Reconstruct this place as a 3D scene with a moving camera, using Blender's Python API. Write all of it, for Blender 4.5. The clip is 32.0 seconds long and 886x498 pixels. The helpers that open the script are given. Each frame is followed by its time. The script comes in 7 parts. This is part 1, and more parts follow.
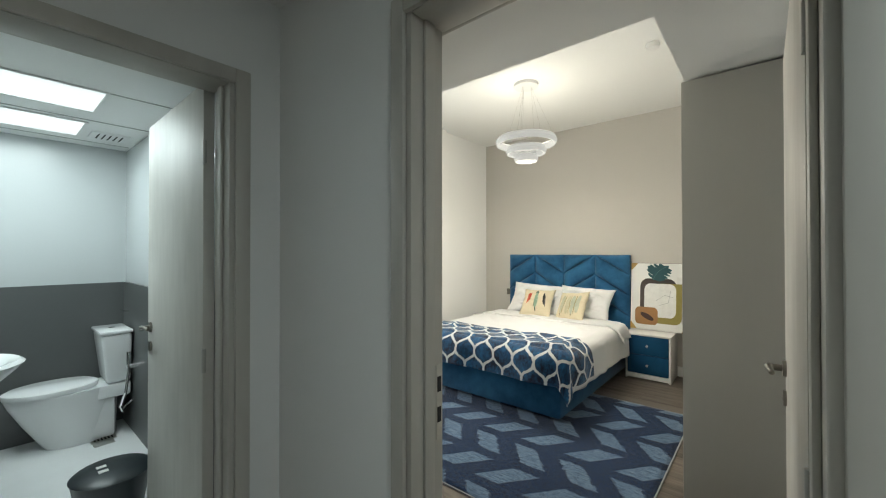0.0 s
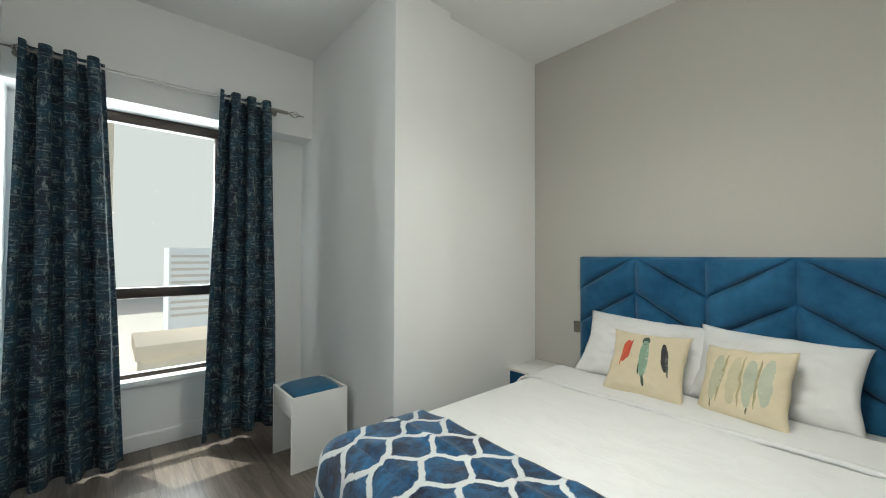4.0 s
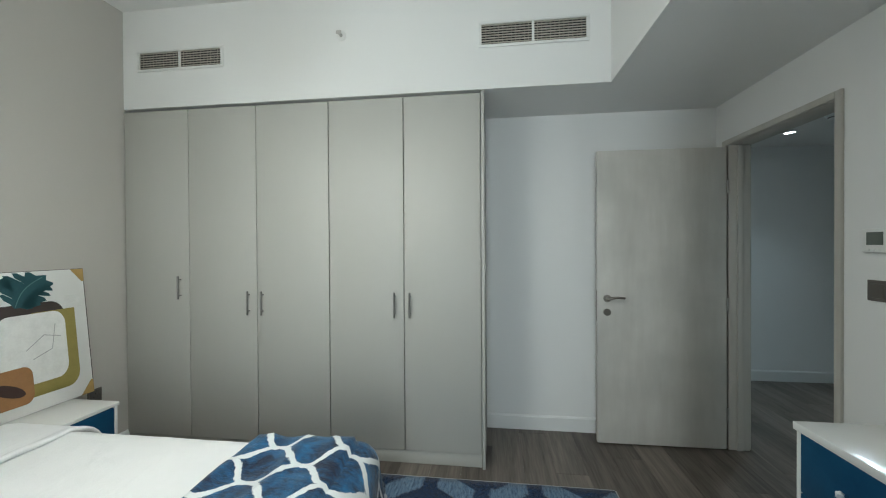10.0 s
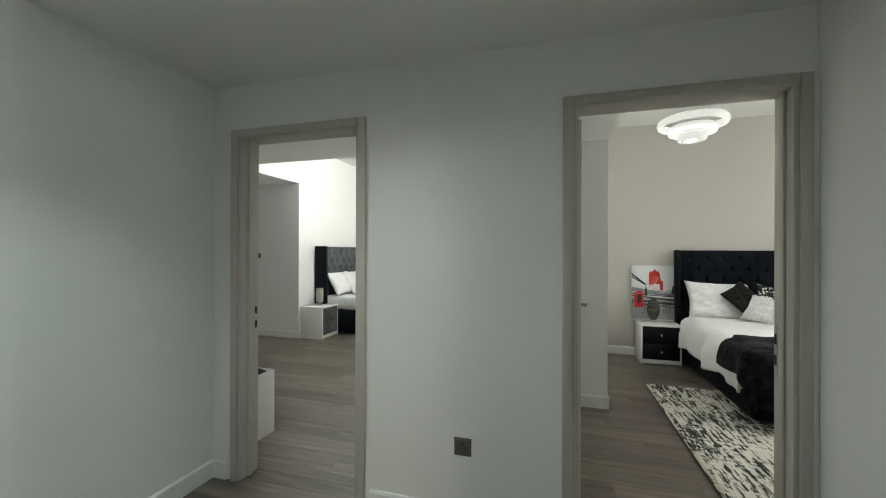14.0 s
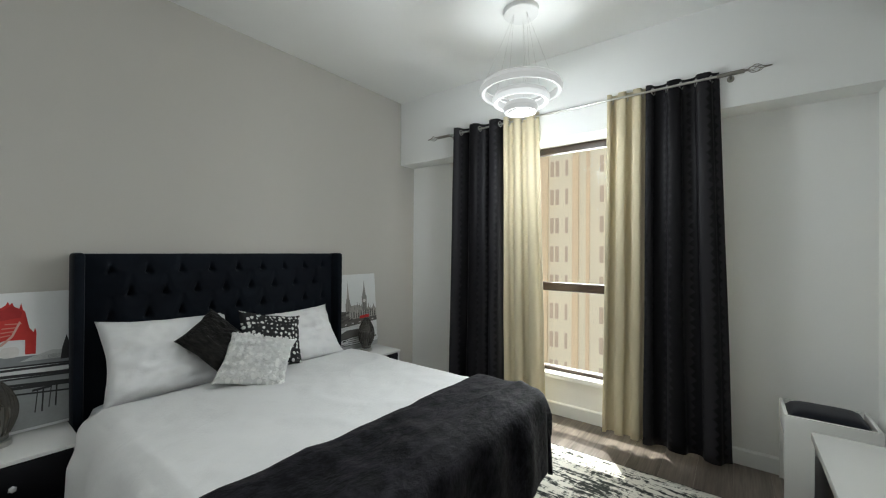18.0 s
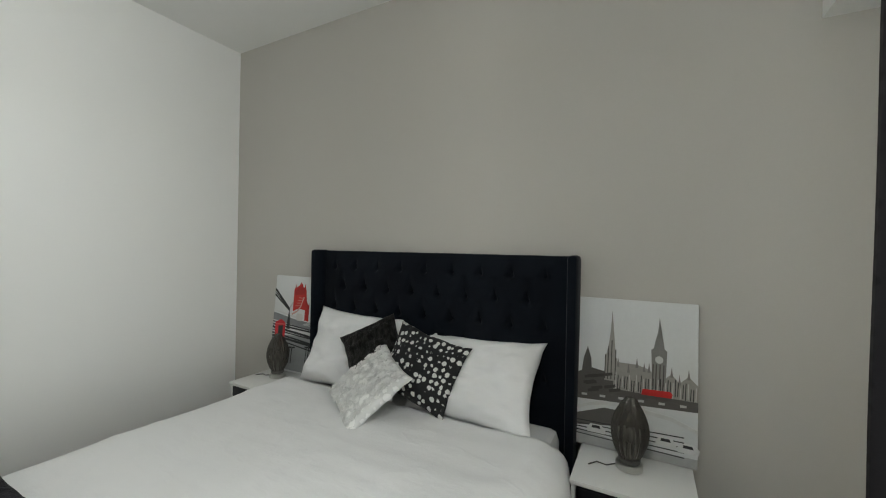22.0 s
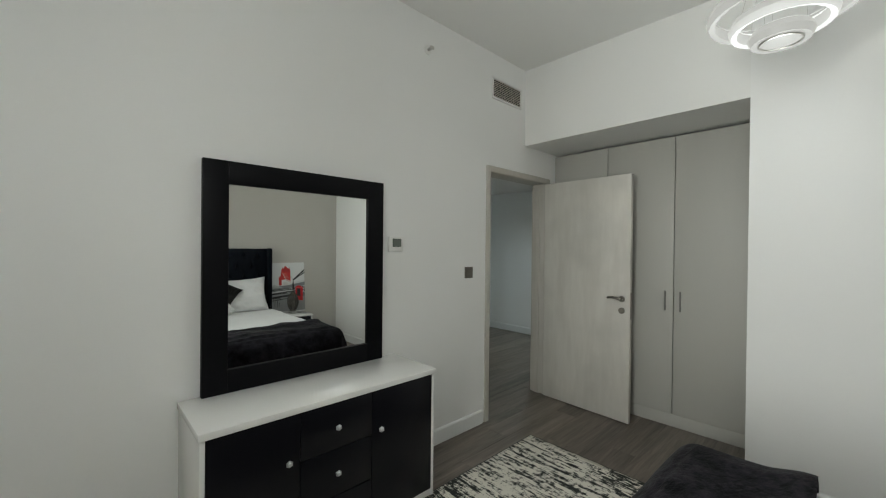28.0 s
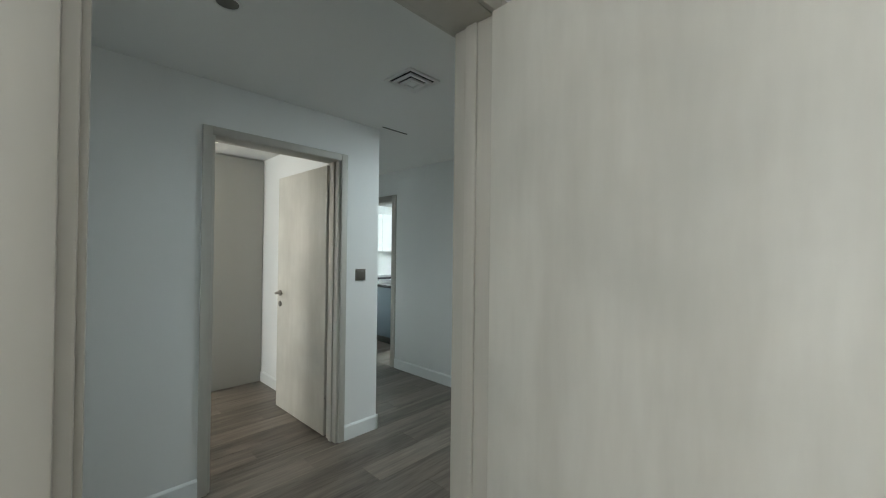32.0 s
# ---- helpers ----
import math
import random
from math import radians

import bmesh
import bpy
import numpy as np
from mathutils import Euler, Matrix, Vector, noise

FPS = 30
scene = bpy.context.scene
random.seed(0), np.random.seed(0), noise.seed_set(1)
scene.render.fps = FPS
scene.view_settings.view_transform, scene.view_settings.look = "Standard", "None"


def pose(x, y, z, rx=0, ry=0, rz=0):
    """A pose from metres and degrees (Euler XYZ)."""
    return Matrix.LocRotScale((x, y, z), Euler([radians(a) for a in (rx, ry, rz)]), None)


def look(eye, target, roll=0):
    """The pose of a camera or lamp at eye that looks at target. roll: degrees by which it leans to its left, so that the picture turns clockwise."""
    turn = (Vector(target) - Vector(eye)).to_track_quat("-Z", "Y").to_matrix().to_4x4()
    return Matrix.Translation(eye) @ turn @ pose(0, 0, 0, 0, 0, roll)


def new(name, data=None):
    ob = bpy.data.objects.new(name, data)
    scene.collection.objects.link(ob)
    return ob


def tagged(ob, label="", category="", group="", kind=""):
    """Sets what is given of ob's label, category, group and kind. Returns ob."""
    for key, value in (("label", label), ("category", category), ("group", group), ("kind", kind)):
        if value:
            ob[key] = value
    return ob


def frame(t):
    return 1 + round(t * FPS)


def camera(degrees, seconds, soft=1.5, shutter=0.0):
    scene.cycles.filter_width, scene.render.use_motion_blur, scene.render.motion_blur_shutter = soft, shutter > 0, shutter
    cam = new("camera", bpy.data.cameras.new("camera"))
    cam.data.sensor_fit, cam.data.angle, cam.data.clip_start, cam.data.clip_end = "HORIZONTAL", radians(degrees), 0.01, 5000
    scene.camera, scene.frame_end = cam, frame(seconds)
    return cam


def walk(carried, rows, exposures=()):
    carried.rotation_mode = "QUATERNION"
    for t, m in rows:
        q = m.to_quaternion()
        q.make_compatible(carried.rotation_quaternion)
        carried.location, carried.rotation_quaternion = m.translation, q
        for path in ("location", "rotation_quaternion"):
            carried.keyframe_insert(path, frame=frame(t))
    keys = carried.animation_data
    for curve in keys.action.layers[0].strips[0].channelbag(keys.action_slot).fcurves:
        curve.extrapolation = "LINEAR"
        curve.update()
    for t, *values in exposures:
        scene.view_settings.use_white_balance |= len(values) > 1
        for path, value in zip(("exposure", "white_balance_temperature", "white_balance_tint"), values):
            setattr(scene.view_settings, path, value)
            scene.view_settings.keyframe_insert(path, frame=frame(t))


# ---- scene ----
cam = camera(98.15, 32.0, soft=1.1)
# seconds, place of the eye, yaw, pitch, roll
ROWS = [
    (0, -0.021, -0.153, 1.415, 40.29, 0.46, 0.06),
    (0.5, -0.184, 0.154, 1.415, 29.79, 0.26, 0.20),
    (1, -0.334, 0.476, 1.424, 26.17, 0.28, 0.17),
    (1.5, -0.413, 0.793, 1.421, 25.96, 0.23, 0.11),
    (2, -0.523, 1.115, 1.413, 29.27, 0.37, 0.01),
    (2.5, -0.662, 1.420, 1.411, 36.09, 0.54, -0.14),
    (4.5, -1.728, 2.275, 1.366, 49.99, 1.12, -0.17),
    (5, -2.058, 2.437, 1.353, 47.90, 1.20, -0.22),
    (5.5, -2.344, 2.597, 1.332, 40.09, 1.59, 0.14),
    (6, -2.587, 2.656, 1.336, 22.20, 1.42, 0.28),
    (6.5, -2.858, 2.631, 1.347, -0.67, 1.07, 0.48),
    (7, -3.128, 2.427, 1.389, -20.20, 0.47, 0.53),
    (7.5, -3.400, 2.260, 1.421, -33.54, 0.22, 0.72),
    (8, -3.639, 2.192, 1.417, -45.70, 0.21, 0.87),
    (8.5, -3.764, 2.158, 1.419, -57.58, -0.14, 0.82),
    (9, -3.596, 2.186, 1.410, -67.61, -0.31, 0.61),
    (9.5, -3.229, 2.245, 1.403, -75.41, -0.46, 0.47),
    (10, -2.808, 2.333, 1.409, -82.65, -0.47, 0.34),
    (10.5, -2.362, 2.316, 1.396, -90.12, -0.44, 0.40),
    (11, -1.916, 2.242, 1.407, -97.70, -0.46, 0.21),
    (11.5, -1.549, 2.120, 1.421, -106.23, -0.44, 0.07),
    (12, -1.205, 1.913, 1.424, -116.98, -0.57, 0.02),
    (12.5, -0.891, 1.706, 1.427, -128.37, -0.44, 0.10),
    (13, -0.699, 1.429, 1.411, -140.48, -0.23, -0.01),
    (13.5, -0.567, 1.118, 1.395, -152.15, 0.06, -0.21),
    (14, -0.505, 0.765, 1.410, -163.73, 0.08, -0.19),
    (14.5, -0.525, 0.348, 1.397, -175.64, 0.11, -0.42),
    (15, -0.566, -0.059, 1.408, -185.38, 0.01, -0.43),
    (15.5, -0.707, -0.447, 1.468, -193.15, -0.68, 0.11),
    (17.5, -1.319, -1.732, 1.445, -223.89, 0.25, -0.52),
    (18, -1.555, -1.936, 1.439, -232.60, 0.32, -0.43),
    (18.5, -1.884, -2.100, 1.432, -235.70, 0.42, -0.37),
    (19, -2.278, -2.203, 1.424, -235.82, 0.53, -0.43),
    (19.5, -2.667, -2.211, 1.430, -234.03, 0.47, -0.64),
    (20, -3.051, -2.254, 1.431, -225.02, 0.51, -1.05),
    (20.5, -3.426, -2.258, 1.429, -208.82, 0.74, -0.59),
    (21, -3.722, -2.361, 1.417, -189.86, 1.07, -0.65),
    (21.5, -3.934, -2.548, 1.438, -170.08, 0.45, -0.97),
    (22, -4.070, -2.845, 1.437, -151.83, -0.05, -1.04),
    (22.5, -4.058, -3.182, 1.435, -134.17, -0.09, -0.86),
    (23, -4.015, -3.504, 1.436, -117.99, -0.25, -0.83),
    (23.5, -3.982, -3.793, 1.418, -101.87, -0.10, -0.92),
    (24, -3.984, -4.025, 1.432, -86.58, -0.26, -0.89),
    (24.5, -4.077, -4.235, 1.458, -71.38, -0.24, -0.85),
    (25, -4.237, -4.389, 1.478, -59.12, -0.26, -1.06),
    (25.5, -4.351, -4.453, 1.503, -49.42, -0.53, -0.90),
    (26, -4.395, -4.466, 1.505, -41.03, -0.59, -0.62),
    (26.5, -4.339, -4.315, 1.494, -35.91, -0.57, -0.52),
    (28.5, -3.802, -2.983, 1.447, -52.08, -0.10, -0.54),
    (29, -3.641, -2.669, 1.451, -64.24, 0.15, -0.38),
    (29.5, -3.353, -2.471, 1.420, -74.48, 0.25, -0.44),
    (30, -2.948, -2.318, 1.419, -78.84, 0.44, -0.30),
    (30.5, -2.543, -2.285, 1.432, -78.42, 0.40, -0.15),
    (31, -2.135, -2.218, 1.404, -75.14, 0.72, -0.59),
    (31.5, -1.764, -2.071, 1.409, -62.72, 0.57, -0.62),
    (32, -1.462, -1.921, 1.417, -46.07, 0.46, -0.71),
]
EXPOSURES = [(0.0, 1.08, 6500, 4), (1.5, 0.75, 6050, 2), (4.0, 0.58, 5950, 2), (5.5, 0.5, 5900, 1), (8.0, 0.33, 5800, 1), (9.0, 0.35, 5700, 0), (10.0, 0.65, 5650, 0), (11.0, 0.88, 5700, 0), (12.0, 1.15, 5900, 1), (13.0, 1.52, 5750, 0), (14.0, 1.65, 6600, 3), (15.5, 1.42, 6650, 3),
             (17.7, 1.03, 6150, 4), (20.2, 0.94, 5850, 3), (20.6, 0.5, 5200, 2), (21.2, 0.5, 4850, 1), (21.8, 0.9, 6300, 4), (23.0, 1.04, 6500, 4), (25.0, 0.98, 6400, 4), (26.0, 0.93, 6450, 4), (28.0, 0.98, 6400, 4), (29.0, 0.98, 6400, 4), (30.0, 0.95, 6400, 4), (30.4, 1.0, 6450, 4), (31.0, 1.12, 6500, 4), (32.0, 1.5, 6250, 4)]
walk(cam, [(t, pose(x, y, z, 90 + pitch, roll, yaw)) for t, x, y, z, yaw, pitch, roll in ROWS], EXPOSURES)

# ---- world, sun, large lights ----
world = bpy.data.worlds.new("sky")
scene.world = world
world.use_nodes = True
wn = world.node_tree.nodes
sky = wn.new("ShaderNodeTexSky")
sky.sky_type = "NISHITA"
sky.sun_disc = False
SUN_EL, SUN_AZ = 66.0, 240.0
sky.sun_elevation, sky.sun_rotation = radians(SUN_EL), radians(SUN_AZ)
sky.dust_density = 8.0
wn["Background"].inputs["Strength"].default_value = 0.14
world.node_tree.links.new(sky.outputs["Color"], wn["Background"].inputs["Color"])
sun = new("sun", bpy.data.lights.new("sun", "SUN"))
sun.data.energy, sun.data.angle, sun.data.color = 3.7, radians(0.5), (1.0, 0.94, 0.85)
sun_from = Vector((math.sin(radians(SUN_AZ)) * math.cos(radians(SUN_EL)), math.cos(radians(SUN_AZ)) * math.cos(radians(SUN_EL)), math.sin(radians(SUN_EL))))
sun.matrix_world = look(sun_from * 100, (0, 0, 0))


def area(name, x, y, z, w, h, rot, power, color=(1, 1, 1)):
    lamp = new(name, bpy.data.lights.new(name, "AREA"))
    lamp.data.shape, lamp.data.size, lamp.data.size_y = "RECTANGLE", w, h
    lamp.data.energy, lamp.data.color = power, color
    lamp.matrix_world = pose(x, y, z, *rot)
    return lamp


# daylight that comes in through the two windows
area("window_light", -5.6, 2.3, 1.5, 1.9, 1.1, (0, -90, 0), 62, (1.0, 0.99, 0.965))
area("window_light", -5.6, -2.98, 1.5, 1.9, 1.1, (0, -90, 0), 50, (1.0, 0.985, 0.96))


def point(name, x, y, z, power, radius, color=(1, 1, 1)):
    lamp = new(name, bpy.data.lights.new(name, "POINT"))
    lamp.data.energy, lamp.data.shadow_soft_size, lamp.data.color = power, radius, color
    lamp.location = (x, y, z)
    return lamp


def disk(name, x, y, z, width, power, color=(1, 1, 1)):
    lamp = area(name, x, y, z, width, width, (0, 0, 0), power, color)
    lamp.data.shape = "DISK"
    return lamp


# the ceiling lamps that are lit, the ring chandeliers first; the last two are added
disk("chandelier_light", -1.85, 3.28, 2.30, 0.5, 10, (1.0, 0.91, 0.79))
disk("chandelier_light", -1.85, 3.28, 0, 0.5, 1.6, (1.0, 0.91, 0.79)).matrix_world = pose(-1.85, 3.28, 2.46, 180, 0, 0)
point("chandelier_glow", -1.85, 3.28, 2.18, 18, 0.28, (1.0, 0.905, 0.785))
for lx, ly, down, up, round_about in ((-1.67, -3.125, 0.8, 1.3, 1.0), (-3.94, -3.105, 3, 2.0, 10)):
    disk("chandelier_light", lx, ly, 2.375, 0.5, down)
    disk("chandelier_light", lx, ly, 0, 0.5, up).matrix_world = pose(lx, ly, 2.44, 180, 0, 0)
    point("chandelier_glow", lx, ly, 2.27, round_about, 0.08)
area("bathroom_panel_light", -2.96, -0.05, 2.26, 0.5, 0.5, (0, 0, 0), 5.2, (0.86, 0.97, 1.0))
area("bathroom_panel_light", -3.60, -0.05, 2.26, 0.5, 0.5, (0, 0, 0), 4.8, (0.86, 0.97, 1.0))
area("bathroom_panel_light", 4.45, -5.7, 2.37, 0.5, 0.5, (0, 0, 0), 3.5, (0.80, 0.93, 1.0))
spot = new("spot_light", bpy.data.lights.new("spot_light", "SPOT"))
spot.data.energy, spot.data.spot_size, spot.data.spot_blend, spot.data.shadow_soft_size, spot.data.color = 19, radians(140), 1.0, 0.05, (0.86, 0.96, 1.0)
spot.matrix_world = pose(0.98, -0.29, 2.37, 12, 28, 0)
# added lamps that brighten the far bedroom and the kitchen, their sources unseen
point("chandelier_light", 1.65, -4.3, 2.9, 34, 0.28, (0.93, 0.98, 1.0))
point("added_kitchen_light", 3.2, 2.3, 2.2, 60, 0.3, (0.86, 0.97, 1.0))

# ---- materials ----
def material(name, color, rough=0.6, metal=0.0, vary=0.06, scale=3.0, fine=60.0, bump=0.05, stretch=(1, 1, 1), **more):
    """A plain surface with tone that drifts at two scales and a fine relief."""
    m = bpy.data.materials.new(name)
    m.use_nodes = True
    n, l = m.node_tree.nodes, m.node_tree.links
    b = n["Principled BSDF"]
    b.inputs["Roughness"].default_value, b.inputs["Metallic"].default_value = rough, metal
    tc = n.new("ShaderNodeTexCoord")
    mp = n.new("ShaderNodeMapping")
    mp.inputs["Scale"].default_value = stretch
    l.new(tc.outputs["Object"], mp.inputs["Vector"])
    big, small = n.new("ShaderNodeTexNoise"), n.new("ShaderNodeTexNoise")
    big.inputs["Scale"].default_value, small.inputs["Scale"].default_value = scale, fine
    big.inputs["Detail"].default_value = 4
    small.inputs["Detail"].default_value = 3
    for t in (big, small):
        l.new(mp.outputs["Vector"], t.inputs["Vector"])
    mix = n.new("ShaderNodeMix")
    mix.data_type = "RGBA"
    lo = [c * (1 - vary) for c in color]
    hi = [min(1, c * (1 + vary)) for c in color]
    mix.inputs[6].default_value, mix.inputs[7].default_value = (*lo, 1), (*hi, 1)
    add = n.new("ShaderNodeMath")
    add.operation = "MULTIPLY_ADD"
    add.inputs[1].default_value = 0.35
    l.new(small.outputs["Fac"], add.inputs[0])
    sc = n.new("ShaderNodeMath")
    sc.operation = "MULTIPLY"
    sc.inputs[1].default_value = 0.65
    l.new(big.outputs["Fac"], sc.inputs[0])
    l.new(sc.outputs[0], add.inputs[2])
    l.new(add.outputs[0], mix.inputs[0])
    l.new(mix.outputs[2], b.inputs["Base Color"])
    if bump:
        bp = n.new("ShaderNodeBump")
        bp.inputs["Strength"].default_value, bp.inputs["Distance"].default_value = bump, 0.004
        l.new(small.outputs["Fac"], bp.inputs["Height"])
        l.new(bp.outputs["Normal"], b.inputs["Normal"])
    for key, value in more.items():
        b.inputs[key.replace("_", " ")].default_value = value
    return m


def glow(name, color, strength):
    m = bpy.data.materials.new(name)
    m.use_nodes = True
    b = m.node_tree.nodes["Principled BSDF"]
    b.inputs["Base Color"].default_value = (*color, 1)
    b.inputs["Emission Color"].default_value = (*color, 1)
    b.inputs["Emission Strength"].default_value = strength
    return m


WHITE_WALL = material("white_wall_paint", (0.83, 0.833, 0.82), 0.75, vary=0.02, scale=1.2, fine=90, bump=0.04)
GREIGE_WALL = material("greige_wall_paint", (0.52, 0.50, 0.463), 0.8, vary=0.03, scale=1.4, fine=90, bump=0.05)
CEILING_WHITE = material("ceiling_paint", (0.81, 0.81, 0.79), 0.85, vary=0.015, scale=1.0, fine=80, bump=0.03)
TRIM_WHITE = material("trim_paint", (0.80, 0.81, 0.80), 0.4, vary=0.02, scale=4)
DARK_TILE = material("dark_tile", (0.10, 0.105, 0.105), 0.4, vary=0.12, scale=2.5)
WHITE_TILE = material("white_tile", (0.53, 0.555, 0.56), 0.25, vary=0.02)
MARBLE = material("marble_floor", (0.84, 0.85, 0.85), 0.25, vary=0.09, scale=1.3, fine=9)
CABINET = material("wardrobe_laminate", (0.46, 0.455, 0.42), 0.5, vary=0.03, scale=2.0, fine=45, bump=0.03, stretch=(1, 1, 0.12))
CABINET_EDGE = material("wardrobe_edge", (0.40, 0.40, 0.37), 0.5)
HANDLE_STEEL = material("dull_steel", (0.27, 0.265, 0.25), 0.42, 1.0, vary=0.06)
STEEL = material("brushed_steel", (0.55, 0.54, 0.51), 0.32, 1.0, vary=0.06)
NICKEL = material("dark_nickel", (0.30, 0.28, 0.25), 0.35, 1.0, vary=0.06)
CHROME = material("chrome", (0.8, 0.8, 0.8), 0.1, 1.0, vary=0.02, bump=0)
GLOSS_WHITE = material("glossy_white_lacquer", (0.82, 0.82, 0.80), 0.18, vary=0.015, bump=0.01)
GREY_PLASTIC = material("grey_plastic", (0.10, 0.095, 0.085), 0.45, vary=0.05)
WHITE_PLASTIC = material("white_plastic", (0.78, 0.78, 0.76), 0.4, vary=0.02)
DARK_GAP = material("dark_gap", (0.02, 0.02, 0.02), 0.9, vary=0.1)
CERAMIC = material("white_ceramic", (0.85, 0.86, 0.86), 0.12, vary=0.01, bump=0)
BRONZE_FRAME = material("bronze_window_frame", (0.040, 0.025, 0.016), 0.4, 0.0, vary=0.1)


def wood(name, dark, light, rough, along="x", rnd=0.25, scale=1.0, island=False, grain=0.4, cloud=0.0):
    """Planks of wood-grain laminate: long grain, each plank with its own tone."""
    m = bpy.data.materials.new(name)
    m.use_nodes = True
    n, l = m.node_tree.nodes, m.node_tree.links
    b = n["Principled BSDF"]
    b.inputs["Roughness"].default_value = rough
    tc, oi = n.new("ShaderNodeTexCoord"), n.new("ShaderNodeObjectInfo")
    off = n.new("ShaderNodeVectorMath")
    off.operation = "ADD"
    vec = n.new("ShaderNodeCombineXYZ")
    mul = n.new("ShaderNodeMath")
    mul.operation = "MULTIPLY"
    mul.inputs[1].default_value = 37.0
    own = n.new("ShaderNodeNewGeometry").outputs["Random Per Island"] if island else oi.outputs["Random"]
    l.new(own, mul.inputs[0])
    for k in range(3):
        l.new(mul.outputs[0], vec.inputs[k])
    l.new(tc.outputs["Object"], off.inputs[0])
    l.new(vec.outputs[0], off.inputs[1])
    mp = n.new("ShaderNodeMapping")
    mp.inputs["Scale"].default_value = {"x": (0.9, 14, 14), "y": (14, 0.9, 14), "z": (6, 6, 0.9)}[along]
    l.new(off.outputs[0], mp.inputs["Vector"])
    a, f = n.new("ShaderNodeTexNoise"), n.new("ShaderNodeTexNoise")
    a.inputs["Scale"].default_value, a.inputs["Detail"].default_value = 1.1 * scale, 5
    a.inputs["Distortion"].default_value = 0.8
    f.inputs["Scale"].default_value, f.inputs["Detail"].default_value = 7.0 * scale, 4
    for t in (a, f):
        l.new(mp.outputs[0], t.inputs["Vector"])
    mixf = n.new("ShaderNodeMath")
    mixf.operation = "MULTIPLY_ADD"
    mixf.inputs[1].default_value = grain
    half = n.new("ShaderNodeMath")
    half.operation = "MULTIPLY"
    half.inputs[1].default_value = 1 - grain
    l.new(a.outputs["Fac"], half.inputs[0])
    l.new(f.outputs["Fac"], mixf.inputs[0])
    l.new(half.outputs[0], mixf.inputs[2])
    tone = n.new("ShaderNodeMath")
    tone.operation = "MULTIPLY_ADD"
    tone.inputs[1].default_value = rnd
    l.new(own, tone.inputs[0])
    shift = n.new("ShaderNodeMath")
    shift.operation = "SUBTRACT"
    shift.inputs[1].default_value = rnd / 2
    l.new(mixf.outputs[0], shift.inputs[0])
    l.new(shift.outputs[0], tone.inputs[2])
    ramp = n.new("ShaderNodeValToRGB")
    ramp.color_ramp.elements[0].position, ramp.color_ramp.elements[1].position = 0.3, 0.72
    ramp.color_ramp.elements[0].color, ramp.color_ramp.elements[1].color = (*dark, 1), (*light, 1)
    l.new(tone.outputs[0], ramp.inputs[0])
    shade = ramp.outputs[0]
    if cloud:
        # soft greyish clouds and worn whitish streaks of printed laminate
        puff, rng_map, tint = n.new("ShaderNodeTexNoise"), n.new("ShaderNodeMapRange"), n.new("ShaderNodeMix")
        puff.inputs["Scale"].default_value, puff.inputs["Detail"].default_value = 1.7, 5
        rng_map.inputs[1].default_value, rng_map.inputs[2].default_value = 0.46, 0.72
        rng_map.inputs[4].default_value = cloud
        tint.data_type = "RGBA"
        l.new(off.outputs[0], puff.inputs["Vector"])
        l.new(puff.outputs["Fac"], rng_map.inputs[0])
        l.new(rng_map.outputs[0], tint.inputs[0])
        l.new(shade, tint.inputs[6])
        tint.inputs[7].default_value = (0.44, 0.435, 0.40, 1)
        shade = tint.outputs[2]
    l.new(shade, b.inputs["Base Color"])
    bp = n.new("ShaderNodeBump")
    bp.inputs["Strength"].default_value, bp.inputs["Distance"].default_value = 0.12, 0.002
    l.new(f.outputs["Fac"], bp.inputs["Height"])
    l.new(bp.outputs[0], b.inputs["Normal"])
    return m


FLOOR_WOOD = wood("grey_oak_planks", (0.054, 0.042, 0.033), (0.222, 0.189, 0.157), 0.33, rnd=0.17)
DOOR_WOOD = wood("pale_ash_door", (0.57, 0.545, 0.495), (0.72, 0.70, 0.65), 0.5, "z", 0.0, 0.6, grain=0.36, cloud=0.6)
FRAME_WOOD = wood("pale_ash_frame", (0.47, 0.45, 0.40), (0.58, 0.555, 0.51), 0.5, "z", 0.0, 0.6, grain=0.25, cloud=0.3)


